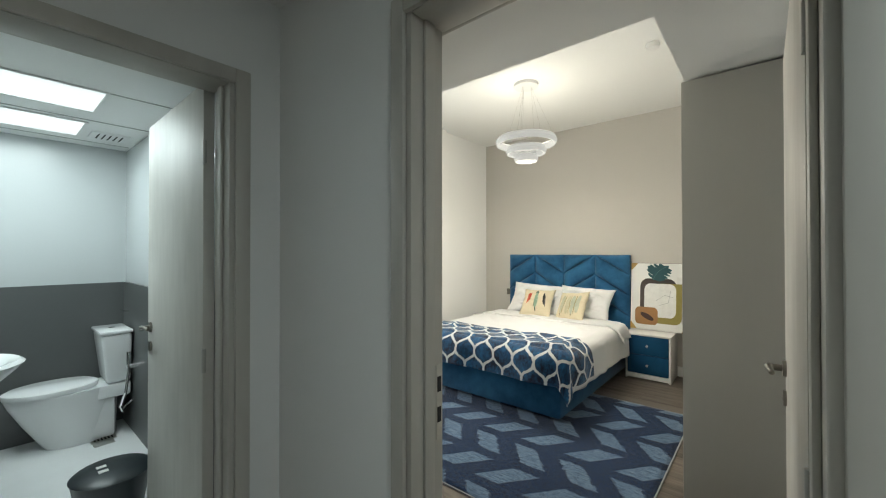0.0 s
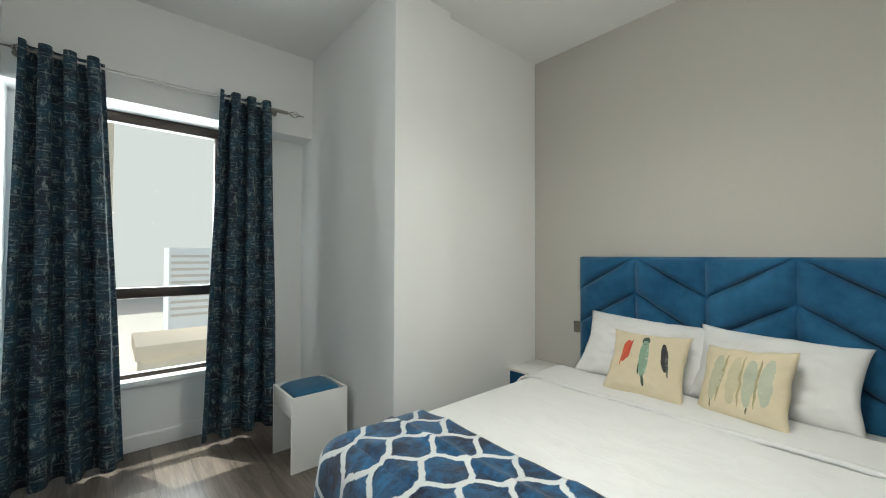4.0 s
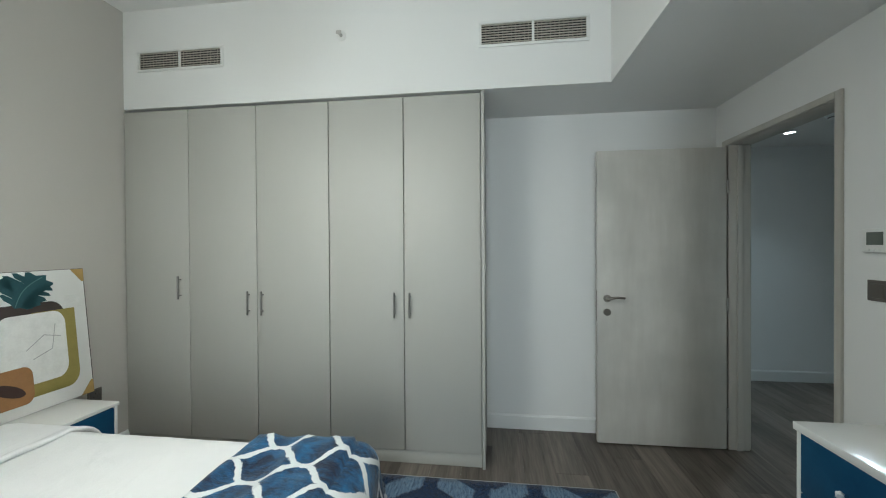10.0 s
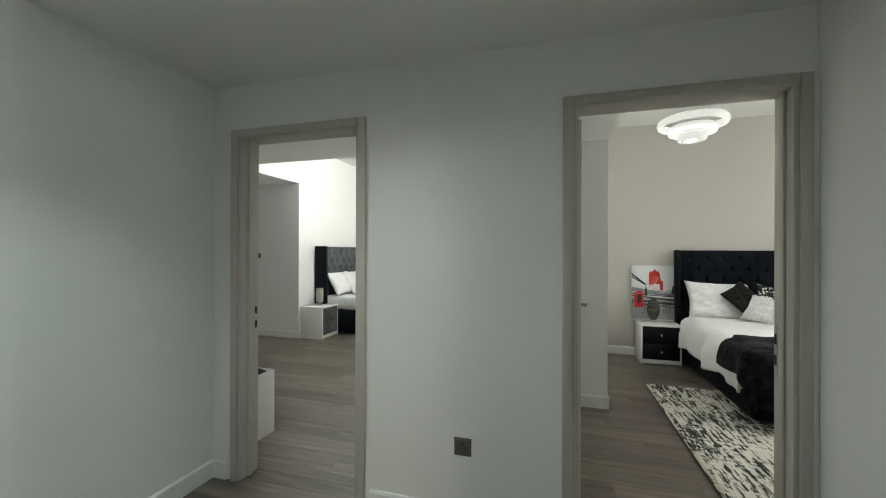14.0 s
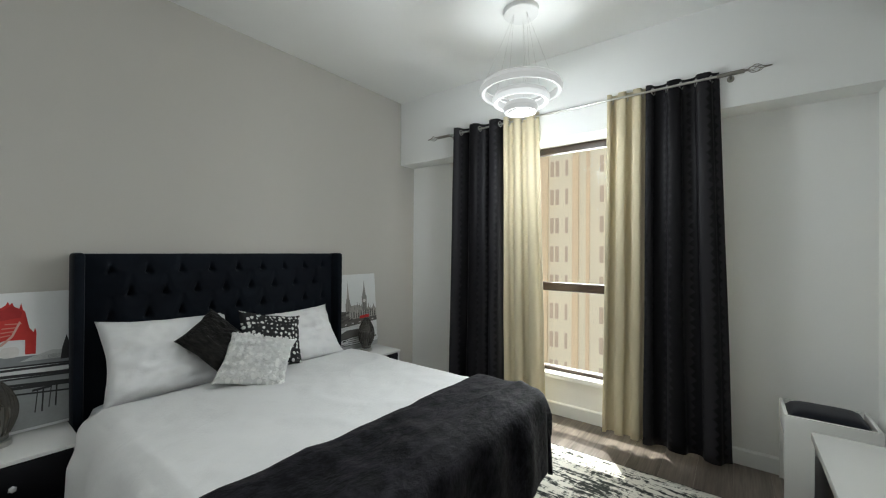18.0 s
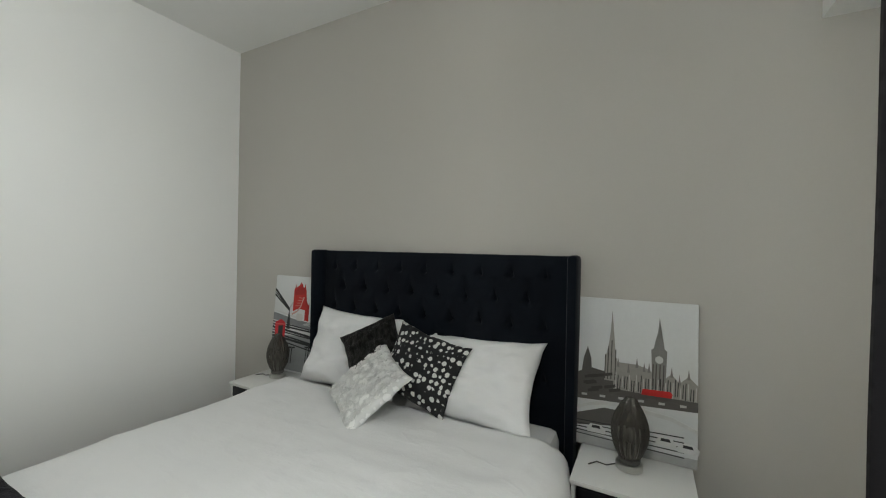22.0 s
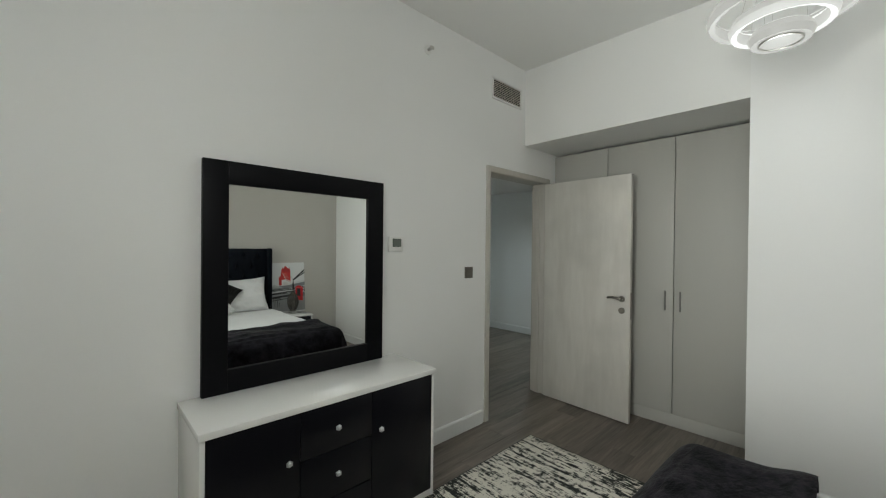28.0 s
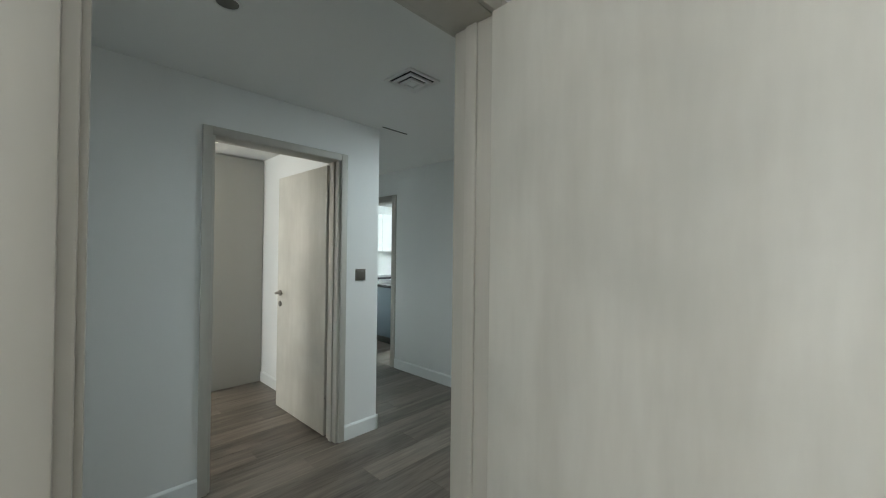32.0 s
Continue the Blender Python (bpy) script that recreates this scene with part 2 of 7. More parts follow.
# ---- patterned fabrics ----
class Nodes:
    """Short hand for arithmetic between sockets."""

    def __init__(self, name, rough=0.9):
        self.m = bpy.data.materials.new(name)
        self.m.use_nodes = True
        self.n, self.l = self.m.node_tree.nodes, self.m.node_tree.links
        self.b = self.n["Principled BSDF"]
        self.b.inputs["Roughness"].default_value = rough

    def math(self, op, a, b=None, c=None):
        d = self.n.new("ShaderNodeMath")
        d.operation = op
        for k, v in enumerate((a, b, c)):
            if v is None:
                continue
            if isinstance(v, (int, float)):
                d.inputs[k].default_value = v
            else:
                self.l.new(v, d.inputs[k])
        return d.outputs[0]

    def uv(self):
        sep = self.n.new("ShaderNodeSeparateXYZ")
        self.l.new(self.n.new("ShaderNodeUVMap").outputs[0], sep.inputs[0])
        return sep.outputs[0], sep.outputs[1]

    def noise(self, scale, x=None, y=None, detail=4, stretch=(1, 1, 1), rough=0.5):
        t = self.n.new("ShaderNodeTexNoise")
        t.inputs["Scale"].default_value, t.inputs["Detail"].default_value, t.inputs["Roughness"].default_value = scale, detail, rough
        mp = self.n.new("ShaderNodeMapping")
        mp.inputs["Scale"].default_value = stretch
        if x is None:
            self.l.new(self.n.new("ShaderNodeTexCoord").outputs["Object"], mp.inputs[0])
        else:
            c = self.n.new("ShaderNodeCombineXYZ")
            self.l.new(x, c.inputs[0])
            self.l.new(y, c.inputs[1])
            self.l.new(c.outputs[0], mp.inputs[0])
        self.l.new(mp.outputs[0], t.inputs["Vector"])
        return t.outputs["Fac"]

    def mix(self, f, a, b):
        d = self.n.new("ShaderNodeMix")
        d.data_type = "RGBA"
        for k, v in ((0, f), (6, a), (7, b)):
            if isinstance(v, tuple):
                d.inputs[k].default_value = (*v, 1)
            elif isinstance(v, (int, float)):
                d.inputs[k].default_value = v
            else:
                self.l.new(v, d.inputs[k])
        return d.outputs[2]

    def step(self, v, lo, hi):
        d = self.n.new("ShaderNodeMapRange")
        d.inputs[1].default_value, d.inputs[2].default_value = lo, hi
        self.l.new(v, d.inputs[0])
        return d.outputs[0]

    def done(self, color, height=None, strength=0.3, dist=0.004, sheen=0.0):
        self.l.new(color, self.b.inputs["Base Color"])
        if height is not None:
            bp = self.n.new("ShaderNodeBump")
            bp.inputs["Strength"].default_value, bp.inputs["Distance"].default_value = strength, dist
            self.l.new(height, bp.inputs["Height"])
            self.l.new(bp.outputs[0], self.b.inputs["Normal"])
        if sheen:
            self.b.inputs["Sheen Weight"].default_value = sheen
            self.b.inputs["Sheen Roughness"].default_value = 0.4
        return self.m


def velvet(name, dark, light, sheen=0.25):
    k = Nodes(name, 0.85)
    f = k.step(k.noise(3.5, detail=6, rough=0.65), 0.3, 0.7)
    g = k.noise(160)
    k.b.inputs["Specular IOR Level"].default_value = 0.15
    return k.done(k.mix(f, dark, light), g, 0.25, 0.002, sheen)


BLUE_VELVET = velvet("blue_velvet", (0.011, 0.062, 0.145), (0.038, 0.150, 0.29), 0.32)
BLUE_DRAWER = velvet("blue_upholstery", (0.008, 0.05, 0.12), (0.014, 0.085, 0.18), 0.1)
BLACK_VELVET = velvet("black_velvet", (0.002, 0.003, 0.006), (0.005, 0.008, 0.013), 0.05)
BLACK_PANEL = material("black_lacquer_panel", (0.005, 0.005, 0.007), 0.3, vary=0.1, Specular_IOR_Level=0.25)
BLACK_FRAME = material("matt_black_lacquer", (0.004, 0.004, 0.005), 0.5, vary=0.1, Specular_IOR_Level=0.12)
BLUE_SEAT = velvet("blue_seat_cloth", (0.03, 0.11, 0.20), (0.05, 0.15, 0.26))
BLACK_SEAT = velvet("black_seat_cloth", (0.012, 0.013, 0.018), (0.02, 0.021, 0.028))
GREY_VELVET = velvet("grey_velvet", (0.05, 0.055, 0.06), (0.09, 0.095, 0.10))


def linen(name, color, scale=5.0):
    k = Nodes(name, 0.85)
    f = k.noise(scale, detail=5, rough=0.6)
    lo = tuple(c * 0.95 for c in color)
    fine = k.noise(11.0, detail=4, stretch=(1.0, 2.6, 1.0), rough=0.6)
    # thin sharp creases that run where two drifts of noise meet
    crease = k.math("ABSOLUTE", k.math("SUBTRACT", k.noise(1.9, detail=5, stretch=(1.0, 1.7, 1.0), rough=0.5), 0.5))
    crease = k.step(crease, 0.035, 0.0)
    w = k.math("ADD", k.math("MULTIPLY", k.noise(420), 0.5), k.math("ADD", k.math("MULTIPLY", k.math("ADD", f, fine), 1.6), k.math("MULTIPLY", crease, 0.55)))
    return k.done(k.mix(f, lo, color), w, 0.35, 0.005, 0.1)


WHITE_LINEN = linen("white_bed_linen", (0.78, 0.78, 0.78))
PETAL_CLOTH = linen("white_petal_cloth", (0.80, 0.80, 0.785), 30)
CREAM_LINEN = linen("cream_linen", (0.68, 0.60, 0.43))
BEIGE_CURTAIN = linen("champagne_curtain", (0.62, 0.545, 0.375))
BEIGE_CURTAIN.node_tree.nodes["Principled BSDF"].inputs["Roughness"].default_value = 0.62
BEIGE_CURTAIN.node_tree.nodes["Principled BSDF"].inputs["Specular IOR Level"].default_value = 0.15


def trellis():
    """Blue plush with white ogee trellis lines that meet in short necks; uv in metres."""
    k = Nodes("blue_trellis_plush", 0.8)
    u, v = k.uv()
    wob = k.math("MULTIPLY", k.math("SUBTRACT", k.noise(7.0, u, v), 0.5), 0.045)
    uu = k.math("FRACT", k.math("ADD", k.math("DIVIDE", u, 0.205), k.math("ADD", wob, 40.0)))
    c = k.math("COSINE", k.math("MULTIPLY", k.math("ADD", v, k.math("MULTIPLY", wob, 0.15)), 2 * math.pi / 0.285))
    cc = k.math("MULTIPLY", c, c)
    edge = k.math("MULTIPLY_ADD", k.math("MULTIPLY", c, k.math("SUBTRACT", 1.36, k.math("MULTIPLY", cc, 0.36))), 0.25, 0.25)
    d = k.math("ABSOLUTE", k.math("SUBTRACT", k.math("ABSOLUTE", k.math("SUBTRACT", uu, 0.5)), edge))
    # the line keeps its width where it slants
    slope = k.math("MULTIPLY", k.math("SUBTRACT", 1.36, k.math("MULTIPLY", cc, 1.08)), 1.13)
    lean = k.math("MULTIPLY", k.math("MULTIPLY", slope, slope), k.math("SUBTRACT", 1.0, cc))
    d = k.math("DIVIDE", d, k.math("SQRT", k.math("ADD", lean, 1.0)))
    fray = k.math("MULTIPLY", k.math("SUBTRACT", k.noise(48.0, u, v, 5), 0.5), 0.085)
    line = k.step(k.math("ADD", d, fray), 0.066, 0.046)
    f = k.step(k.math("ADD", k.math("MULTIPLY", k.noise(6.0, u, v, 3), 0.45), k.math("MULTIPLY", k.noise(30.0, u, v, 6, (1, 0.7, 1), 0.75), 0.55)), 0.42, 0.64)
    blue = k.mix(f, (0.0, 0.006, 0.030), (0.013, 0.135, 0.31))
    return k.done(k.mix(line, blue, (0.70, 0.72, 0.72)), k.noise(190.0, u, v), 0.5, 0.006, 0.32)


TRELLIS = trellis()


def chevron_rug():
    """Navy pile with slanting pale patches in mirrored columns."""
    k = Nodes("blue_chevron_rug", 1.0)
    u, v = k.uv()
    wob = k.math("MULTIPLY", k.math("SUBTRACT", k.noise(30.0, u, v, 6, rough=0.75), 0.5), 0.065)
    v2 = k.math("ADD", v, wob)
    half = k.math("FRACT", k.math("ADD", k.math("DIVIDE", v2, 0.60), 20.0))
    tri = k.math("ABSOLUTE", k.math("SUBTRACT", half, 0.5))
    along = k.math("ADD", u, k.math("ADD", wob, k.math("MULTIPLY", tri, 0.46)))
    s = k.math("FRACT", k.math("ADD", k.math("DIVIDE", along, 0.335), 20.0))
    col = k.math("ABSOLUTE", k.math("SUBTRACT", k.math("FRACT", k.math("ADD", k.math("DIVIDE", v2, 0.30), 20.0)), 0.5))
    band = k.math("MULTIPLY", k.step(k.math("ABSOLUTE", k.math("SUBTRACT", s, 0.5)), 0.27, 0.235), k.step(col, 0.372, 0.335))
    stripes = k.noise(26.0, u, v, 5, (0.35, 4.0, 1), 0.7)
    pale = k.mix(k.step(stripes, 0.3, 0.7), (0.05, 0.105, 0.20), (0.205, 0.30, 0.42))
    pile = k.mix(k.step(k.noise(42.0, u, v, 6, rough=0.8), 0.38, 0.74), (0.0, 0.005, 0.024), (0.011, 0.058, 0.17))
    h = k.math("ADD", k.math("MULTIPLY", band, -0.8), k.math("MULTIPLY", k.noise(260.0, u, v), 0.6))
    tuft = k.step(k.noise(34.0, u, v, 5, (0.7, 2.2, 1), 0.7), 0.50, 0.62)
    band = k.math("MULTIPLY", band, k.math("SUBTRACT", 1.0, k.math("MULTIPLY", tuft, 0.55)))
    return k.done(k.mix(band, pile, pale), h, 0.9, 0.01, 0.15)


def streak_rug():
    """Worn black and ivory streaks that run along v."""
    k = Nodes("black_ivory_rug", 1.0)
    u, v = k.uv()
    a = k.noise(24.0, u, v, 6, (1.5, 0.2, 1), 0.72)
    b = k.noise(38.0, u, v, 4, (0.6, 0.8, 1), 0.7)
    big = k.noise(2.2, u, v, 3)
    s = k.math("ADD", k.math("MULTIPLY", a, 0.72), k.math("ADD", k.math("MULTIPLY", b, 0.36), k.math("MULTIPLY", big, 0.22)))
    tone = k.step(s, 0.635, 0.69)
    return k.done(k.mix(tone, (0.70, 0.68, 0.60), (0.020, 0.024, 0.020)), k.noise(240.0, u, v), 0.6, 0.006)


def woven_curtain():
    """Navy weave with broken pale and petrol dashes."""
    k = Nodes("navy_woven_curtain", 0.75)
    u, v = k.uv()
    a = k.noise(24.0, u, v, 5, (2.2, 0.5, 1), 0.75)
    b = k.noise(30.0, u, v, 5, (0.6, 2.4, 1), 0.75)
    f = k.step(k.math("MAXIMUM", a, b), 0.54, 0.64)
    g = k.step(k.noise(9.0, u, v, 3), 0.35, 0.65)
    base = k.mix(g, (0.006, 0.015, 0.031), (0.015, 0.060, 0.098))
    return k.done(k.mix(k.math("MULTIPLY", f, 0.62), base, (0.36, 0.42, 0.42)), k.noise(300.0, u, v), 0.3, 0.002)


def damask_curtain():
    k = Nodes("black_damask_curtain", 0.6)
    k.b.inputs["Specular IOR Level"].default_value = 0.2
    u, v = k.uv()
    # upright satin bands with scalloped edges on a matt black ground
    scallop = k.math("MULTIPLY", k.math("SINE", k.math("MULTIPLY", v, 105.0), 0.0), 0.35)
    band = k.math("ADD", k.math("SINE", k.math("MULTIPLY", u, 62.0), 0.0), scallop)
    band = k.math("ADD", band, k.math("MULTIPLY", k.math("SUBTRACT", k.noise(16.0, u, v, 4, (1, 0.7, 1)), 0.5), 1.6))
    f = k.step(band, -0.15, 0.25)
    return k.done(k.mix(f, (0.004, 0.0035, 0.005), (0.020, 0.019, 0.022)), k.noise(260.0, u, v), 0.25, 0.002)


def dotted_plush(name, ground, dots, cut, scale=32.0, gloss=0.8):
    k = Nodes(name, gloss)
    u, v = k.uv()
    vor = k.n.new("ShaderNodeTexVoronoi")
    vor.inputs["Scale"].default_value = scale
    vor.inputs["Randomness"].default_value = 0.5
    c = k.n.new("ShaderNodeCombineXYZ")
    k.l.new(u, c.inputs[0])
    k.l.new(v, c.inputs[1])
    k.l.new(c.outputs[0], vor.inputs["Vector"])
    d = k.math("ADD", vor.outputs["Distance"], k.math("MULTIPLY", k.math("SUBTRACT", k.noise(70.0, u, v), 0.5), 0.4))
    f = k.step(d, cut + 0.04, cut - 0.02)
    return k.done(k.mix(f, ground, dots), f, 0.5, 0.006)


CHEVRON, STREAK, WOVEN, DAMASK = chevron_rug(), streak_rug(), woven_curtain(), damask_curtain()
DOTTED = dotted_plush("black_cushion_silver_dots", (0.006, 0.006, 0.007), (0.66, 0.66, 0.63), 0.36, 29)
SEQUIN = dotted_plush("silver_sequin_cloth", (0.70, 0.70, 0.685), (0.88, 0.88, 0.86), 0.46, 24, 0.5)


def pile(name, dark, light, scale, stretch, deep, sheen):
    """Long crumpled pile that lies in tufts."""
    k = Nodes(name, 0.75)
    tuft = k.noise(scale, detail=6, stretch=stretch, rough=0.6)
    f = k.step(k.math("ADD", k.math("MULTIPLY", tuft, 0.65), k.math("MULTIPLY", k.noise(4.0, detail=4), 0.35)), 0.42, 0.66)
    k.b.inputs["Specular IOR Level"].default_value = 0.1
    return k.done(k.mix(f, dark, light), tuft, 0.8, deep, sheen)


# the plush's lighter tone paints its mottled sheen into the colour
BLACK_PLUSH = pile("black_plush", (0.0015, 0.0015, 0.003), (0.024, 0.022, 0.029), 15, (1, 1.7, 1), 0.014, 0.05)
BLACK_FUR = pile("black_ribbed_fur", (0.003, 0.003, 0.003), (0.034, 0.032, 0.029), 20, (1.0, 2.6, 2.6), 0.02, 0.1)


def smoked_glass():
    m = bpy.data.materials.new("smoked_glass")
    m.use_nodes = True
    b = m.node_tree.nodes["Principled BSDF"]
    b.inputs["Base Color"].default_value = (0.13, 0.12, 0.105, 1)
    b.inputs["Roughness"].default_value = 0.06
    b.inputs["Transmission Weight"].default_value = 0.55
    b.inputs["IOR"].default_value = 1.3
    return m


def clear_glass(name, tint=(0.97, 0.98, 0.97)):
    m = bpy.data.materials.new(name)
    m.use_nodes = True
    n, l = m.node_tree.nodes, m.node_tree.links
    tr, gl, mx = n.new("ShaderNodeBsdfTransparent"), n.new("ShaderNodeBsdfGlossy"), n.new("ShaderNodeMixShader")
    tr.inputs[0].default_value = (*tint, 1)
    gl.inputs["Roughness"].default_value = 0.02
    mx.inputs[0].default_value = 0.004
    l.new(tr.outputs[0], mx.inputs[1])
    l.new(gl.outputs[0], mx.inputs[2])
    l.new(mx.outputs[0], n["Material Output"].inputs["Surface"])
    return m


SMOKED, GLASS = smoked_glass(), clear_glass("window_glass")
CRYSTAL = material("cut_crystal", (0.85, 0.87, 0.88), 0.08, 0.6, vary=0.05, bump=0)
MIRROR = material("mirror_glass", (0.88, 0.90, 0.88), 0.01, 1.0, vary=0.0, bump=0)
RING_GLOW = glow("lit_led_ring", (1.0, 0.97, 0.92), 0.23)
RING_GLOW.node_tree.nodes["Principled BSDF"].inputs["Base Color"].default_value = (0.07, 0.07, 0.07, 1)
PANEL_GLOW = glow("lit_ceiling_panel", (0.93, 0.98, 1.0), 0.36)
SPOT_GLOW = glow("lit_downlight", (1.0, 0.98, 0.95), 6.0)
PAINTS = {}


def paint(color):
    """A brushed artist's paint of that colour."""
    key = tuple(round(c, 3) for c in color)
    if key not in PAINTS:
        PAINTS[key] = material("artist_paint", color, 0.7, vary=0.22, scale=16, fine=80, bump=0.08)
    return PAINTS[key]

# ---- mesh helpers ----
def box(bm, x0, x1, y0, y1, z0, z1, bevel=0.0, segments=2):
    made = bmesh.ops.create_cube(bm, size=1.0)["verts"]
    for v in made:
        v.co = Vector((x0 + (v.co.x + 0.5) * (x1 - x0), y0 + (v.co.y + 0.5) * (y1 - y0), z0 + (v.co.z + 0.5) * (z1 - z0)))
    if bevel:
        edges = list({e for v in made for e in v.link_edges})
        bmesh.ops.bevel(bm, geom=edges, offset=bevel, segments=segments, affect="EDGES", profile=0.5)
    return made


def cyl(bm, a, b, r, r2=None, n=16, caps=True):
    """A round bar from a to b."""
    a, b = Vector(a), Vector(b)
    made = bmesh.ops.create_cone(bm, cap_ends=caps, segments=n, radius1=r, radius2=r if r2 is None else r2, depth=(b - a).length)["verts"]
    m = Matrix.Translation((a + b) / 2) @ (b - a).to_track_quat("Z", "Y").to_matrix().to_4x4()
    bmesh.ops.transform(bm, matrix=m, verts=made)
    return made


def ball(bm, c, r, sx=1, sy=1, sz=1, n=16):
    made = bmesh.ops.create_uvsphere(bm, u_segments=n, v_segments=max(6, n // 2), radius=r)["verts"]
    bmesh.ops.transform(bm, matrix=Matrix.Translation(c) @ Matrix.Diagonal((sx, sy, sz, 1)), verts=made)
    return made


def torus(bm, c, big, small, n=32, m=10, flat=1.0, turn=None):
    rings = []
    for i in range(n):
        a = 2 * math.pi * i / n
        ring = []
        for j in range(m):
            b = 2 * math.pi * j / m
            v = Vector(((big + small * math.cos(b)) * math.cos(a), (big + small * math.cos(b)) * math.sin(a), flat * small * math.sin(b)))
            if turn:
                v = turn @ v
            ring.append(bm.verts.new(v + Vector(c)))
        rings.append(ring)
    for i in range(n):
        for j in range(m):
            bm.faces.new((rings[i][j], rings[(i + 1) % n][j], rings[(i + 1) % n][(j + 1) % m], rings[i][(j + 1) % m]))


def lathe(bm, profile, c, n=24, ribs=0, depth=0.0):
    """A turned shape from rows of (radius, height) about the upright through c."""
    rows = []
    for r, z in profile:
        rows.append([bm.verts.new((c[0] + (r * (1 + depth * math.cos(ribs * 2 * math.pi * i / n))) * math.cos(2 * math.pi * i / n), c[1] + (r * (1 + depth * math.cos(ribs * 2 * math.pi * i / n))) * math.sin(2 * math.pi * i / n), c[2] + z)) for i in range(n)])
    for a, b in zip(rows, rows[1:]):
        for i in range(n):
            bm.faces.new((a[i], a[(i + 1) % n], b[(i + 1) % n], b[i]))
    bm.faces.new(rows[0][::-1])
    bm.faces.new(rows[-1])


def finish(bm, name, mat, smooth=False):
    bmesh.ops.recalc_face_normals(bm, faces=bm.faces)
    me = bpy.data.meshes.new(name)
    bm.to_mesh(me)
    bm.free()
    for m in mat if isinstance(mat, (list, tuple)) else [mat]:
        me.materials.append(m)
    if smooth:
        me.shade_smooth()
        me.set_sharp_from_angle(angle=radians(38))
    return me


def thing(name, label, category, group="", at=(0, 0, 0), turn=0):
    ob = new(name)
    ob.empty_display_size = 0.1
    ob.matrix_basis = pose(*at, 0, 0, turn)
    return tagged(ob, label, category, group)


def part(name, bm, mat, parent, label="", smooth=True):
    ob = new(name, finish(bm, name, mat, smooth))
    ob.parent = parent
    if label:
        tagged(ob, label)
    return ob


def slab(name, mat, parent, dims, bevel=0.004, label=""):
    bm = bmesh.new()
    box(bm, *dims, bevel)
    return part(name, bm, mat, parent, label)


def solid(name, mat, *boxes, label="", category="", kind="structure"):
    """A piece of the setting made of butted boxes."""
    bm = bmesh.new()
    for b in boxes:
        box(bm, *b)
    ob = new(name, finish(bm, name, mat))
    return tagged(ob, label or name.replace("_", " "), category or name.split("_")[0], kind=kind)


def pierced(name, mat, axis, a0, a1, b0, b1, z0, z1, holes, label=""):
    """A wall along x or y (a: along, b: its thickness) with rectangular holes (start, end, bottom, top), one closed mesh."""
    along = sorted({a0, a1, *[h[0] for h in holes], *[h[1] for h in holes]})
    up = sorted({z0, z1, *[h[2] for h in holes], *[h[3] for h in holes]})
    bm = bmesh.new()
    made = {}

    def vert(i, j, side):
        if (i, j, side) not in made:
            p, q = along[i], (b0, b1)[side]
            made[i, j, side] = bm.verts.new((p, q, up[j]) if axis == "x" else (q, p, up[j]))
        return made[i, j, side]

    def full(i, j):
        if not (0 <= i < len(along) - 1 and 0 <= j < len(up) - 1):
            return False
        p, q = (along[i] + along[i + 1]) / 2, (up[j] + up[j + 1]) / 2
        return not any(h0 < p < h1 and s < q < t for h0, h1, s, t in holes)

    for i in range(len(along) - 1):
        for j in range(len(up) - 1):
            if not full(i, j):
                continue
            for side in (0, 1):
                bm.faces.new([vert(i + u, j + v, side) for u, v in ((0, 0), (1, 0), (1, 1), (0, 1))])
            for (di, dj), (p, q) in (((-1, 0), ((0, 0), (0, 1))), ((1, 0), ((1, 0), (1, 1))), ((0, -1), ((0, 0), (1, 0))), ((0, 1), ((0, 1), (1, 1)))):
                if not full(i + di, j + dj):
                    bm.faces.new((vert(i + p[0], j + p[1], 0), vert(i + q[0], j + q[1], 0), vert(i + q[0], j + q[1], 1), vert(i + p[0], j + p[1], 1)))
    ob = new(name, finish(bm, name, mat))
    return tagged(ob, label, "wall", kind="structure")


# ---- structure ----
CEIL, LOW, HALL = 3.08, 2.39, 2.40
D1, D2, D3 = (-0.805, 0.068), (-1.464, -0.57), (0.52, 1.355)
DH = 2.095

solid("floor", FLOOR_WOOD, (-5.1, 0.34, -5.07, 5.08, -0.12, -0.006), (0.34, 6.65, -7.2, 5.0, -0.12, -0.006), label="dark grey wood-look plank floor of the flat", category="floor")
solid("floor_bathroom", MARBLE, (-4.22, -1.66, -0.70, 0.60, -0.006, 0.004), label="pale veined stone floor of the bathroom", category="floor")
# first bedroom
solid("wall_head_1", GREIGE_WALL, (-5.1, 0.40, 4.93, 5.08, 0, 3.2), label="plain greige painted wall behind the blue bed", category="wall")
solid("wall_column_1", WHITE_WALL, (-4.89, -3.378, 3.42, 3.88, 0, 3.2), (-4.89, -3.43, 3.88, 4.93, 0, 3.2), label="white painted column beside the blue bed", category="wall")
pierced("wall_window_1", WHITE_WALL, "y", 1.47, 4.93, -5.1, -4.89, 0, 3.2, [(1.70, 2.78, 0.50, LOW)], "white painted window wall of the first bedroom")
solid("beam_1", WHITE_WALL, (-4.89, -4.67, 1.62, 3.42, LOW, CEIL), label="white ceiling beam above the window", category="beam")
solid("wall_south_1", WHITE_WALL, (-4.89, -2.02, 1.47, 1.62, 0, 3.2), (-2.17, -2.02, 0.735, 1.47, 0, 3.2), label="white painted wall beside the bedroom entrance", category="wall")
pierced("wall_hall_north", WHITE_WALL, "x", -2.20, 0.40, 0.60, 0.735, 0, 3.2, [(*D1, 0, DH)], "white painted wall with the first bedroom's door")
